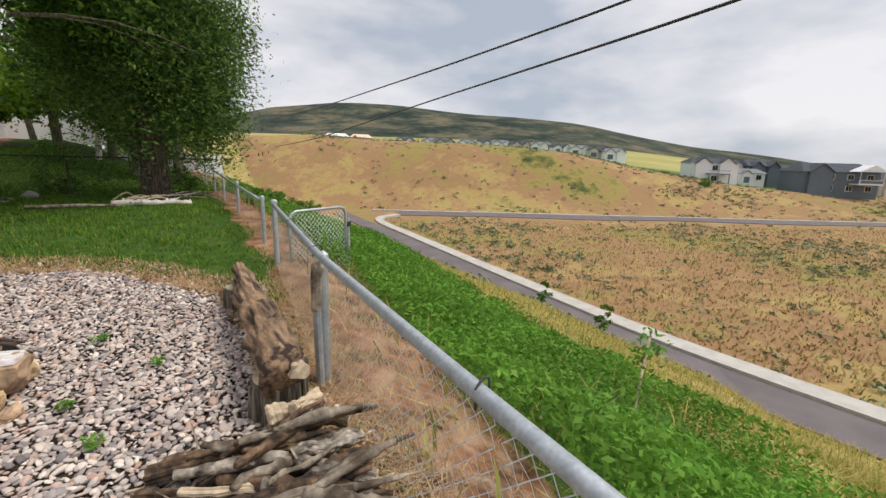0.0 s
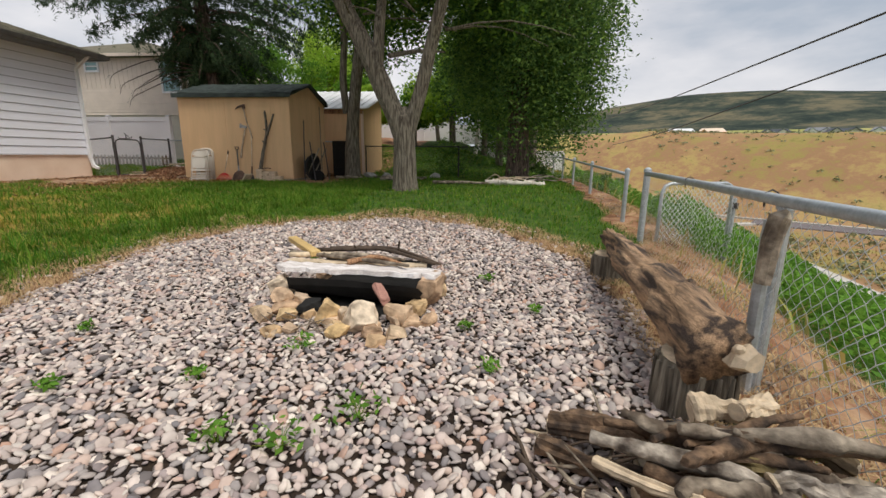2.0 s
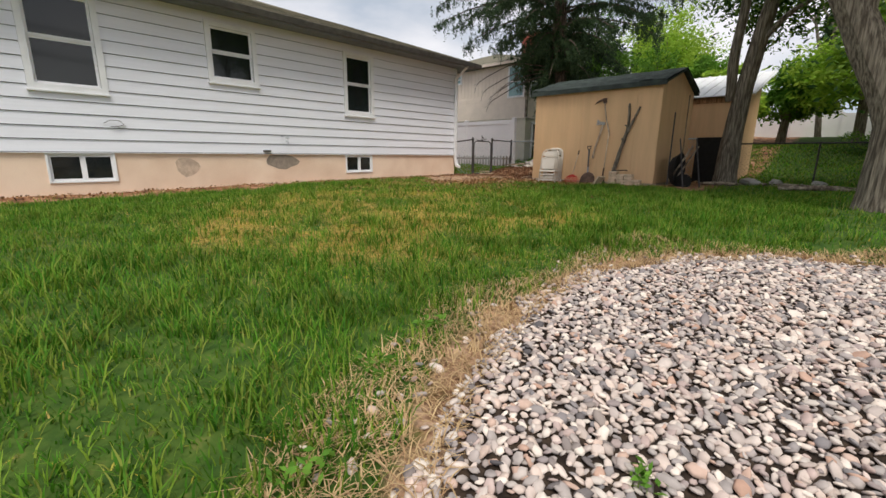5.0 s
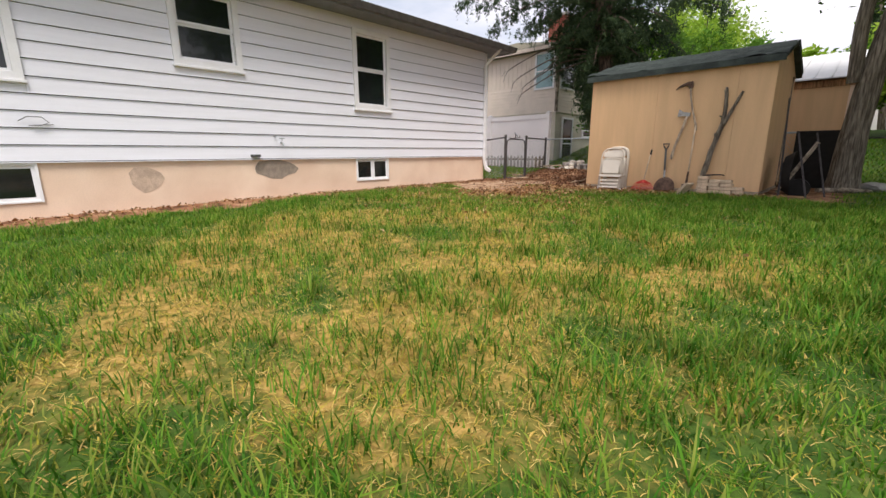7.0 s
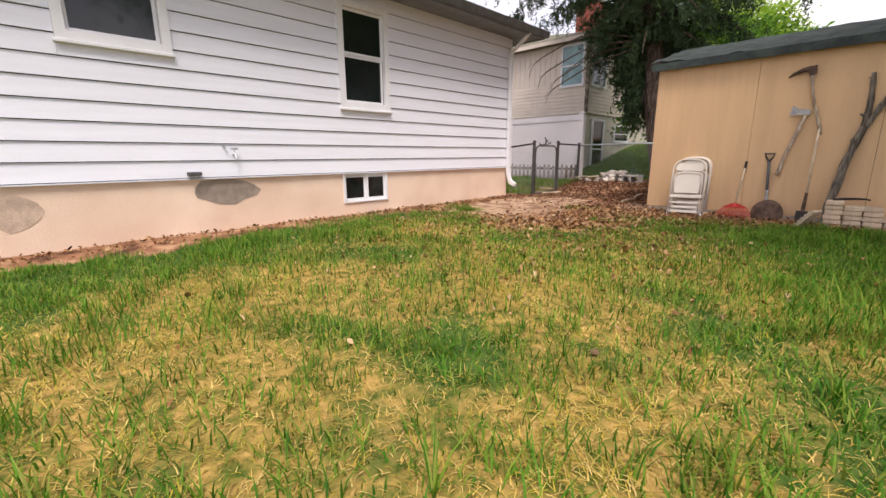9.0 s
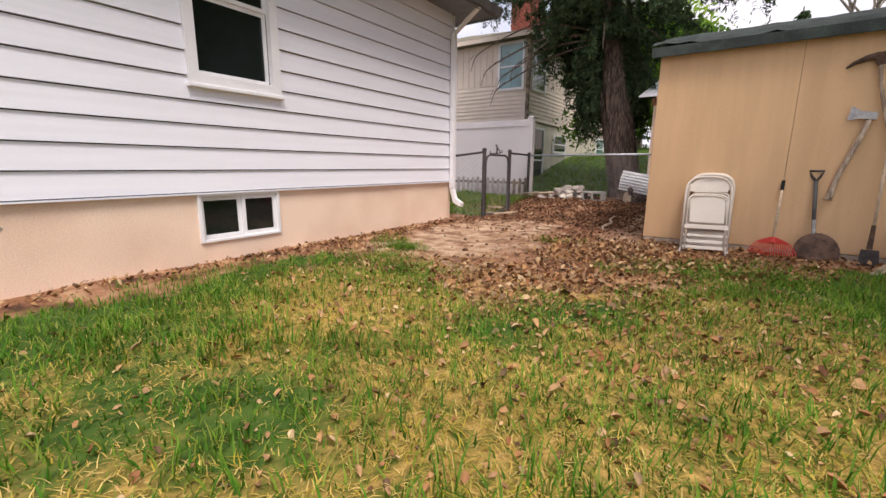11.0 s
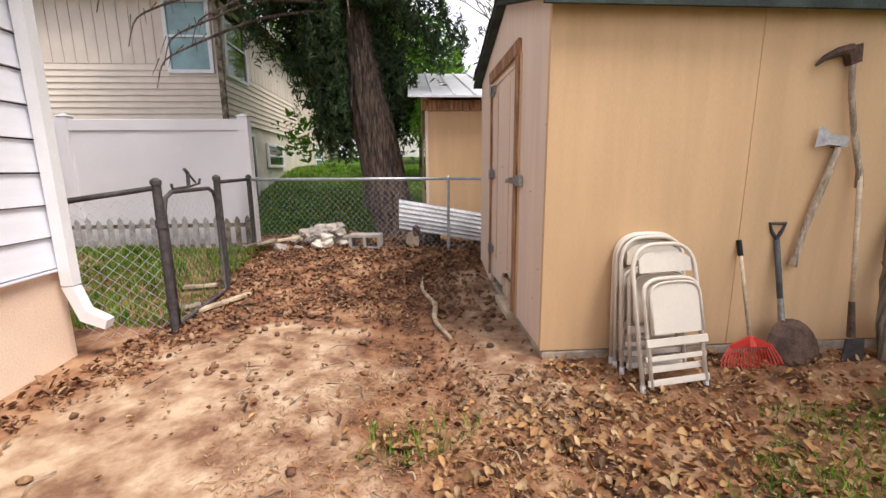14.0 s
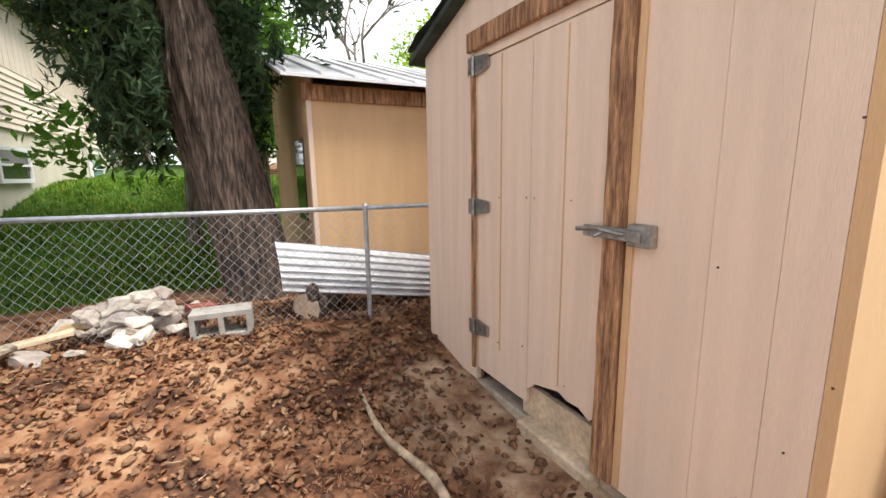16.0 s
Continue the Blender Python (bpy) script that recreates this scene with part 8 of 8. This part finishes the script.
    part("limb", trunk_mesh([(8.75, -2.52, 2.3), (8.8, -2.4, 3.2), (8.9, -2.1, 4.6), (9.0, -1.8, 6.2)], [0.12, 0.10, 0.08, 0.04], 4, 14, 0.06), "bark", t)
    part("limb", trunk_mesh([(8.95, -2.3, 2.6), (9.4, -1.6, 2.85), (9.9, -1.0, 2.95)], [0.05, 0.04, 0.02], 5, 10, 0.06), "bark", t)
    tw = Mesh()
    for i in range(40):
        a, r = rng.uniform(0, 6.28), rng.uniform(0.8, 2.6)
        o = Vector((9.0 + rng.uniform(-1.5, 1.5), -2.3 + rng.uniform(-.8, .8), rng.uniform(3.0, 6.5)))
        limb(tw, smooth_path([o, o + Vector((math.cos(a) * r * .5, math.sin(a) * r * .5, 0.3)), o + Vector((math.cos(a) * r, math.sin(a) * r, rng.uniform(-0.3, 0.5)))], 2), 0.025, 0.006, 5)
    tagged(part("twig_growth", tw, "bark", t), kind="stuff")
    # the last three masses hang overhead out of view, added to shade lawn and limbs
    V, F = crown(rng, [(9.0, -1.6, 6.0, 2.3), (7.6, -1.4, 5.8, 1.9), (10.6, -1.6, 5.7, 1.9), (9.2, -0.4, 5.2, 1.7), (10.9, -0.8, 4.3, 1.1), (8.3, -0.2, 4.9, 1.3), (9.3, -3.9, 6.9, 2.0), (11.0, -3.4, 7.0, 1.8), (7.4, -3.6, 7.0, 1.7)], 34000, 0.075, 0.5)
    add_crown(t, V, F, "leaf")
    # leaning double trunk by the sheds
    t = thing("leaning_tree", "dark leaning double-trunked tree beside the storage shed", "tree", group="yard trees")
    part("trunk", trunk_mesh([(6.92, 1.6, -0.05), (6.93, 1.6, 1.1), (7.02, 1.6, 2.2), (7.2, 1.6, 3.4), (7.5, 1.6, 5.5), (8.0, 1.6, 8)], [0.23, 0.19, 0.16, 0.14, 0.11, 0.05], 7, 20, 0.07, 0.3), "bark", t)
    part("limb", trunk_mesh([(6.80, 1.55, 1.9), (6.75, 1.5, 2.8), (6.85, 1.5, 4.0), (6.6, 1.5, 6.5)], [0.10, 0.10, 0.09, 0.04], 8, 14, 0.06), "bark", t)
    part("limb", trunk_mesh([(7.15, 1.6, 3.0), (7.6, 1.4, 3.5), (8.1, 1.2, 3.7)], [0.06, 0.05, 0.03], 9, 10, 0.06), "bark", t)
    V, F = crown(rng, [(7.2, 1.8, 6.5, 2.0), (6.4, 2.0, 5.6, 1.3), (8.2, 1.8, 5.6, 1.4), (6.7, 2.3, 4.5, 0.9), (7.9, 2.5, 4.3, 1.0), (7.2, 2.6, 3.7, 0.6)], 17000, 0.065, 0.6, 0.8, 0.3)
    add_crown(t, V, F, "leaf")
    # willow over the bank fence
    t = thing("willow_tree", "large dark drooping willow-like tree overhanging the bank fence", "tree", group="yard trees")
    part("trunk", trunk_mesh([(11.78, 1.5, -0.1), (11.76, 1.5, 1.2), (11.7, 1.5, 2.8), (11.8, 1.6, 6)], [0.33, 0.28, 0.25, 0.14], 11, 24, 0.07, 0.25), "bark_dark", t)
    part("limb", trunk_mesh([(11.75, 1.5, 2.2), (12.4, 1.0, 3.4), (13.0, 0.4, 5.0)], [0.12, 0.10, 0.05], 12, 12, 0.06), "bark_dark", t)
    part("limb", trunk_mesh([(11.7, 1.5, 2.0), (10.9, 1.8, 3.3), (10.2, 2.2, 5.0)], [0.12, 0.10, 0.05], 13, 12, 0.06), "bark_dark", t)
    V, F = crown(rng, [(11.9, 0.6, 4.4, 1.6), (12.8, 0.4, 3.2, 0.95), (11.2, 0.8, 3.9, 1.2), (13.0, 1.6, 4.4, 1.3), (12.0, 2.6, 5.6, 2.2), (10.9, 3.2, 5.4, 1.7), (13.2, 0.9, 2.4, 0.7), (11.3, 1.0, 6.6, 2.0), (12.9, 3.0, 3.0, 1.1), (12.3, 0.0, 5.6, 1.2), (10.4, 2.4, 4.0, 0.8), (13.4, 0.2, 4.2, 0.6)], 95000, 0.052, 1.9, 1.0, 0.4)
    add_crown(t, V, F, "leaf_willow")
    # spruce with drooping boughs behind the side fence
    t = thing("spruce_tree", "big old spruce with furrowed trunk and drooping dark boughs", "tree", group="yard trees")
    part("trunk", trunk_mesh([(2.02, 3.72, 0.0), (1.82, 3.72, 1.1), (1.56, 3.75, 2.4), (1.33, 3.78, 3.6), (1.2, 3.8, 5.0), (1.1, 3.8, 9.0)], [0.33, 0.30, 0.29, 0.28, 0.22, 0.12], 14, 30, 0.07, 0.35), "bark_dark", t, "deeply furrowed reddish dark trunk")
    bm_, nd = Mesh(), []
    rnd = random.Random(31)
    for i in range(120):
        z = 2.3 + 7.5 * (i / 120)
        a = i * 2.4 + rnd.uniform(-0.3, 0.3)
        d = Vector((math.cos(a), math.sin(a), 0))
        L = float(np.interp(z, [2.3, 3.2, 4.3, 5.6, 7.0, 9.8], [0.9, 1.5, 2.3, 3.9, 4.2, 2.4])) * rnd.uniform(0.7, 1.08)
        if d.y < -0.2 and z < 4:
            L *= 0.6
        if d.x < 0.1 and z < 5:
            L *= 0.62
        if z < 3.6 and d.x > 0.5:
            L *= 0.6
        o = Vector((1.82 - 0.21 * min(z - 1.1, 3.0), 3.78, z))
        p = smooth_path([o, o + d * L * 0.4 + Vector((0, 0, 0.1)), o + d * L * 0.75 + Vector((0, 0, -0.2)), o + d * L + Vector((0, 0, -0.65))], 4)
        limb(bm_, p, 0.04, 0.008, 6)
        side = Vector((-d.y, d.x, 0))
        for j, q in enumerate(p[2:]):
            for _ in range(9):
                c_ = q + side * rnd.gauss(0, 0.20) + d * rnd.gauss(0, 0.08)
                dr = abs(rnd.gauss(0, 0.26)) + 0.04
                for _k in range(19):
                    u = rnd.random()
                    nd.append(c_ + Vector((rnd.gauss(0, 0.03), rnd.gauss(0, 0.03), -dr * u)))
    tagged(part("bough", bm_, "bark_dark", t), kind="stuff")
    nd = np.array([tuple(v) for v in nd])
    nd = nd[~((np.abs(nd[:, 0] - 1.7) < 0.35) & (nd[:, 1] < 3.6) & (nd[:, 2] < 3.4))]
    V, F = leafy(rng, nd, rng.uniform(0.035, 0.08, len(nd)), 1.3, 0.2)
    add_crown(t, V, F, "needle", "needles")
    hang = Mesh()
    for i, (x, y, z) in enumerate(((-0.45, 2.1, 2.12), (-0.38, 2.15, 2.35), (-0.62, 2.0, 2.5), (-0.1, 2.2, 2.55), (-0.75, 1.8, 2.75))):
        limb(hang, smooth_path([(1.5, 3.7, 3.5), (0.6 + x * 0.3, y + 0.7, z + 0.95), (x + 0.35, y + 0.25, z + 0.52), (x + 0.06, y + 0.05, z + 0.3), (x, y, z)], 4), 0.022, 0.004, 5)
        for k in range(5):
            o = Vector((x + 0.06 + 0.1 * k, y + 0.06 * k, z + 0.3 + 0.08 * k))
            limb(hang, [o, o + Vector((rnd.uniform(-0.12, 0.05), rnd.uniform(-.05, .05), -rnd.uniform(0.08, 0.2)))], 0.006, 0.002, 4)
    tagged(part("dead_twig", hang, "bark_dark", t, "bare dead hanging twigs"), kind="stuff")
    # bright young maple behind the spruce, and lime crowns far back
    def simple_tree(name, label, x, y, h, r, mat, n, size, lean=0.0, rt=0.12, base=0.0, blobs=5, low=0.35):
        t = thing(name, label, "tree", group="background trees")
        base = gz(x, y)
        part("trunk", trunk_mesh([(x, y, base - 0.2), (x + lean * 0.3, y, base + h * 0.3), (x + lean, y, base + h * 0.75)], [rt * 1.3, rt, rt * 0.4], int(x * 7) % 13, 10, 0.05), "bark", t)
        rn = random.Random(int(x * 13 + y * 7))
        bl = [(x + lean + rn.uniform(-r, r) * 0.6, y + rn.uniform(-r, r) * 0.6, base + h * rn.uniform(low, 0.9), r * rn.uniform(0.5, 0.8)) for _ in range(blobs)]
        lm = Mesh()
        for bx, by, bz, _ in bl:
            limb(lm, smooth_path([(x, y, base + h * 0.28), ((x + bx) / 2, (y + by) / 2, (base + h * 0.28 + bz) / 2 + 0.2), (bx, by, bz)], 3), rt * 0.6, rt * 0.12, 6)
        tagged(part("limbs", lm, "bark", t), kind="stuff")
        V, F = crown(rng, bl, n, size, 0.3)
        add_crown(t, V, F, mat)

    simple_tree("maple_tree", "slender young maple with fresh green leaves behind the spruce", 1.25, 6.2, 4.2, 1.45, "leaf_mid", 5200, 0.075, 0.2, 0.08, 0.1, 9, 0.3)
    simple_tree("maple_tree", "fresh green maple between the sheds", 2.5, 9.0, 3.9, 1.1, "leaf_mid", 4500, 0.08, 0.0, 0.08, 0.1, 8, 0.3)
    for i, (x, y, h, r, mat) in enumerate(((9.1, 12.5, 5.6, 1.9, "leaf_lime"), (10.8, 16, 7.0, 2.4, "leaf_lime"), (13.0, 23, 7.5, 2.6, "leaf_lime"), (13.0, 18, 5, 2.2, "leaf"), (10.8, 14.8, 5.5, 2.3, "leaf"), (-1.5, 30, 8, 3.0, "leaf_mid"), (-1.5, 24, 9, 3.5, "leaf_lime"), (11.5, 9.0, 9.5, 3.2, "leaf"), (12.8, 7.5, 7, 2.2, "leaf"), (-6.5, 9.5 + 12, 9, 3, "leaf_mid"), (5.2, 10.5, 3.1, 1.0, "leaf_lime"), (6.6, 14.5, 3.4, 1.2, "leaf_mid"), (3.6, 14.0, 3.6, 1.3, "leaf_mid"), (0.6, 17.0, 7.0, 2.4, "leaf_lime"))):
        simple_tree("garden_tree", "leafy garden tree standing behind the yard in " + ("bright lime green" if mat == "leaf_lime" else "full green leaf"), x, y, h, r, mat, 7500, 0.12, 0.2 * (i % 3 - 1), 0.15, 0.0, 8, 0.4)
    # tall dark conifers behind the shed
    for x, y, h, r in ((6.5, 37.0, 12.6, 1.7), (-3.0, 24.0, 11.0, 2.2)):
        t = thing("fir_tree", "tall dark fir tree with layered boughs behind the sheds", "tree", group="firs behind the sheds")
        part("trunk", Mesh().tube([(x, y, 0), (x, y, h)], [0.22, 0.04], 10), "bark_dark", t)
        pts = []
        for i in range(90):
            z = 1.8 + (h - 2) * i / 90
            a = i * 2.4
            L = r * (1 - (i / 90) ** 1.2) * rnd.uniform(0.75, 1.1) + 0.15
            for s_ in np.linspace(0.2, 1, 9):
                for _ in range(8):
                    pts.append((x + math.cos(a) * L * s_ + rnd.gauss(0, 0.14), y + math.sin(a) * L * s_ + rnd.gauss(0, 0.14), z - 0.35 * s_ * s_ - abs(rnd.gauss(0, 0.12))))
        pts = np.array(pts)
        V, F = leafy(rng, pts, rng.uniform(0.10, 0.22, len(pts)), 0.8)
        add_crown(t, V, F, "needle", "needles")
    # pale birch stem
    t = thing("birch_tree", "thin pale birch stem in the shade behind the fence", "tree", group="background trees")
    part("trunk", trunk_mesh([(10.25, 11.2, -0.1), (10.45, 11.2, 1.6), (10.5, 11.2, 3.5)], [0.12, 0.11, 0.08], 20, 10, 0.03), "birch", t)
    V, F = crown(rng, [(10.5, 11.2, 4.6, 1.4)], 3000, 0.09, 0.8)
    add_crown(t, V, F, "leaf")
    # bare tree far behind
    t = thing("bare_tree", "bare leafless tree seen over the shed roof", "tree")
    bt = Mesh()
    rn = random.Random(12)

    def grow(p, d, L, r, k):
        q = p + d * L
        limb(bt, [p, p.lerp(q, 0.5) + Vector((rn.gauss(0, .04), rn.gauss(0, .04), 0)) * L, q], r, r * 0.6, 6)
        if k:
            for _ in range(3 if k > 1 else 2):
                nd_ = (d + Vector((rn.gauss(0, .45), rn.gauss(0, .45), rn.gauss(0.1, .25)))).normalized()
                grow(q, nd_, L * 0.72, r * 0.58, k - 1)
    grow(Vector((7.7, 18.2, 1.6)), Vector((0, 0, 1)), 3.2, 0.16, 5)
    tagged(part("bare_crown", bt, "bark", t), kind="stuff")
    # shrubs low by the back
    for i, (x, y, r) in enumerate(((9.0, 9.5, 0.5), (9.6, 3.6, 0.45), (12.4, 3.2, 0.5), (6.0, 7.2, 0.5), (13.9, 0.0, 0.4))):
        V, F = crown(rng, [(x, y, gz(x, y) + r * 0.6, r), (x + r * 0.5, y, gz(x, y) + r * 0.5, r * 0.7)], 1400, 0.04)
        ob = stuff("garden_shrub", V, F, "leaf", "small dark green shrub by the boundary fence", "shrub")
        tagged(ob, group="small shrubs")
        del ob["kind"]
    for dep, a, r in ((62, -0.32, 1.6), (60, -0.36, 1.2), (66, -0.42, 1.5), (98, 0.615, 1.6), (58, -0.40, 1.3)):
        x, y = hx(dep, a * dep)
        z = gz(x, y)
        V, F = crown(rng, [(x, y, z + r * 0.5, r * 0.8), (x + r * 0.5, y - .3 * r, z + r * 0.35, r * 0.6), (x - .5 * r, y, z + r * .3, r * .55)], 1500, 0.13)
        ob = stuff("valley_bush", V, F, "leaf", "round dark green bush on the dry valley slope", "bush")
        tagged(ob, group="bushes in the valley")
        del ob["kind"]
    # tall weed sprigs on the bank
    for i, (x, y, h) in enumerate(((14.3, -9.9, 0.75),)):
        z = gz(x, y)
        s = thing("bank_sapling", "leggy green sapling rising from the bank growth", "sapling", group="bank saplings")
        p = smooth_path([(x, y, z), (x + 0.3, y + 0.1, z + h * 0.8), (x + 0.8, y + 0.3, z + h)], 4)
        part("stem", Mesh().tube(p, [0.012] * len(p), 5), "palestick", s)
        c = np.array([tuple(q) for q in p for _ in range(22)]) + rng.normal(0, 0.07, (len(p) * 22, 3))
        V, F = leafy(rng, c, rng.uniform(0.03, 0.05, len(c)), 0.8)
        add_crown(s, V, F, "shrub", "leaves")


M["leaf_mid"] = palette("fresh_green_leaves", [(0.07, 0.16, 0.02), (0.12, 0.26, 0.03), (0.18, 0.34, 0.05)], 0.6, 1, 0.0, "island", 0.25, 0.5)
build_trees()


# ---- beyond the yard ----
def far_house(dep, lat, w, d, storeys, z, body, roofm, label, garage=True, turn=0.0, ht=None, gables=1, gwide=0.30):
    x, y = hx(dep, lat)
    face = math.degrees(math.atan2(-HX, HY)) + turn
    h = thing("far_house", label, "house", x, y, (z + 0.5) if z is not None else gz(x, y), face, "houses across the valley")
    H = ht or storeys * 2.7
    part("wall", Mesh().box(-w / 2, 0, -5.0, w / 2, d, H), body, h)
    r = H + min(w, d) * 0.24
    part("roof", Mesh().add([(-w / 2 - .4, -.4, H), (w / 2 + .4, -.4, H), (w / 2 + .4, d + .4, H), (-w / 2 - .4, d + .4, H), (-w / 2 + w * 0.12, d / 2, r), (w / 2 - w * 0.12, d / 2, r)], [(0, 1, 5, 4), (1, 2, 5), (2, 3, 4, 5), (3, 0, 4), (3, 2, 1, 0)]), roofm, h, "dark shingle roof")
    for g in range(gables):
        gx = -w * 0.28 + g * w * 0.5
        gw = w * gwide
        gm = Mesh().prism([(gx - gw / 2, -4.0), (gx + gw / 2, -4.0), (gx + gw / 2, H), (gx, H + gw * 0.4), (gx - gw / 2, H)], "y", -0.8, 0.2)
        gp = part("gable", gm, body, h)
        part("gable_roof", Mesh().add([(gx - gw / 2 - .3, -1.1, H - .12), (gx, -1.1, H + gw * 0.4 + .05), (gx + gw / 2 + .3, -1.1, H - .12), (gx - gw / 2 - .3, 3, H - .12), (gx, 3, H + gw * 0.4 + .05), (gx + gw / 2 + .3, 3, H - .12), (gx - gw / 2 - .3, -1.1, H - .3), (gx, -1.1, H + gw * 0.4 - .15), (gx + gw / 2 + .3, -1.1, H - .3)], [(0, 1, 4, 3), (1, 2, 5, 4), (0, 6, 7, 1), (1, 7, 8, 2)]), roofm, gp)
        if garage and g == 0:
            part("garage_door", Mesh().box(gx - gw * 0.36, -0.86, 0.0, gx + gw * 0.36, -0.80, H * 0.62), "vane" if body != "vane" else "white", h)
    k = max(2, int(w / 3.5))
    for s in range(storeys):
        for i in range(k):
            wx = -w / 2 + (i + 0.5) * w / k
            wd = thing("window", "", "")
            wd.parent = h
            part("window_frame", Mesh().box(wx - 0.75, -0.06, s * 2.7 + 0.8, wx + 0.75, -0.01, s * 2.7 + 2.2), "white", wd)
            part("pane", Mesh().box(wx - 0.65, -0.09, s * 2.7 + 0.9, wx - 0.04, -0.07, s * 2.7 + 2.1).box(wx + 0.04, -0.09, s * 2.7 + 0.9, wx + 0.65, -0.07, s * 2.7 + 2.1), "glass_dark", wd)
    return h


def build_far_houses():
    big = far_house(104, 97, 17, 9, 2, -4.9, "vane", "dark_roof", "large slate-blue two-storey house with white trim and a covered balcony", False, -8, None, 1)
    b = part("balcony", Mesh().box(2.0, -3.0, 2.5, 7.2, 0.0, 2.75).box(2.0, -3.0, 2.75, 7.2, -2.95, 3.7).box(2.0, -3, 2.75, 2.1, -2.9, 6.0).box(7.1, -3, 2.75, 7.2, -2.9, 6.0).prism([(1.6, 5.6), (7.6, 5.6), (4.6, 7.2)], "y", -3.2, 0.5), "white", big, "white gabled covered balcony")
    part("railing_gap", Mesh().box(2.2, -3.02, 2.9, 7.0, -3.005, 3.6), "vane", b)
    dk = far_house(112, 71, 12, 6, 2, -3.4, "white", "dark_roof", "white two-storey house with dark deck and grey roof", False, -4, None, 2)
    part("deck", Mesh().box(-2.6, -2.6, 2.5, 2.6, -0.9, 2.75).box(-2.6, -2.6, -2.0, -2.4, -2.4, 2.5).box(2.4, -2.6, -2.0, 2.6, -2.4, 2.5).box(-2.6, -2.6, 3.4, 2.6, -2.5, 3.5), "vane", dk, "dark raised timber deck")
    far_house(120, 90, 10, 7, 1, -2.0, "vane", "dark_roof", "grey-blue house with several white gables", True, 6, 3.6, 2)
    far_house(122, 82, 8, 6, 1, -1.7, "cream_wall", "dark_roof", "pale house with gables under construction", True, 0, 3.4, 2)
    far_house(116, 84, 7, 5, 1, -3.0, "white", "soffit", "pale low house between the larger ones", True, 0, 2.6, 1)
    far_house(108, 118, 12, 8, 2, -6.2, "cream_wall", "dark_roof", "cream two-storey house at the end of the street", False, -10)
    px = [716, 760, 785, 822, 850, 882, 916, 948, 985, 1018, 1050, 1078]
    for i, p in enumerate(px):
        a = (p - 784) / 739
        dep = 185 - i * 3.5
        x, y = hx(dep, a * dep)
        rn = random.Random(i)
        far_house(dep, a * dep, rn.uniform(6.5, 8.5), 5, 1, gz(x, y) + 0.9, ("house_white", "house_white", "cream_wall", "house_white")[i % 4], ("dark_roof", "soffit")[i % 2], "small new tract house with grey roof and pale walls", True, rn.uniform(-14, 14), rn.uniform(1.9, 2.6), 2, 0.36)
    for p, w in ((598, 9), (640, 8)):
        a = (p - 784) / 739
        x, y = hx(170, a * 170)
        far_house(170, a * 170, w, 6, 1, gz(x, y) + 0.1, "cream_wall" if p < 600 else "yellow_wood", "shed_door" if p > 600 else "white", "low tan farm building on the hillside", False, 10, 2.6, 1)
    # white wall past the back lawn
    v = thing("vinyl_fence", "long low white vinyl fence beyond the back lawn", "fence")
    for i in range(8):
        x = 0.5 + i * 2.0
        z = gz(x + 1, 19.9)
        part("panel", Mesh().box(x, 19.9, z, x + 1.9, 19.96, z + 1.35), "vinyl", v)
        part("post", Mesh().box(x - 0.1, 19.86, z - 0.3, x, 20.0, z + 1.4), "vinyl", v)
    # utility cables
    for pts, nm in (([(26.2, -16, 8.3), (27.9, -0.8, 7.55), (29.6, 13.4, 7.55), (32.4, 45, 7.5), (38.8, 94.8, 9.5)], "upper"), ([(24.5, -22, 7.6), (26.4, -5.5, 6.05), (31.6, 16.6, 6.0), (34.5, 50, 4.0), (39.6, 95, 3.2)], "lower")):
        solid("utility_cable", Mesh().tube(smooth_path(pts, 8), 0.055, 6), "cable", "thick black twisted utility cable crossing the sky", "cable", "overhead cables")
    # small things by the road
    for i, (x, y) in enumerate(((27.8, 1.9), (27.6, -1.8))):
        V, F = crown(np.random.default_rng(i), [(x, y, gz(x, y) + 0.7, 0.4), (x, y, gz(x, y) + 1.3, 0.25)], 500, 0.08)
        ob = stuff("road_sapling", V, F, "leaf", "small dark sapling at the road edge", "sapling")
        del ob["kind"]
    # dark trunk at the end of the fence beside the first view
    t = thing("dead_tree", "dark leaning tree trunk just past the fence", "tree")
    part("trunk", trunk_mesh([(13.10, -11.95, -1.2), (13.25, -11.98, 0.1), (13.42, -12.02, 0.75)], [0.16, 0.13, 0.05], 17, 14, 0.05), "bark_dark", t)


build_far_houses()
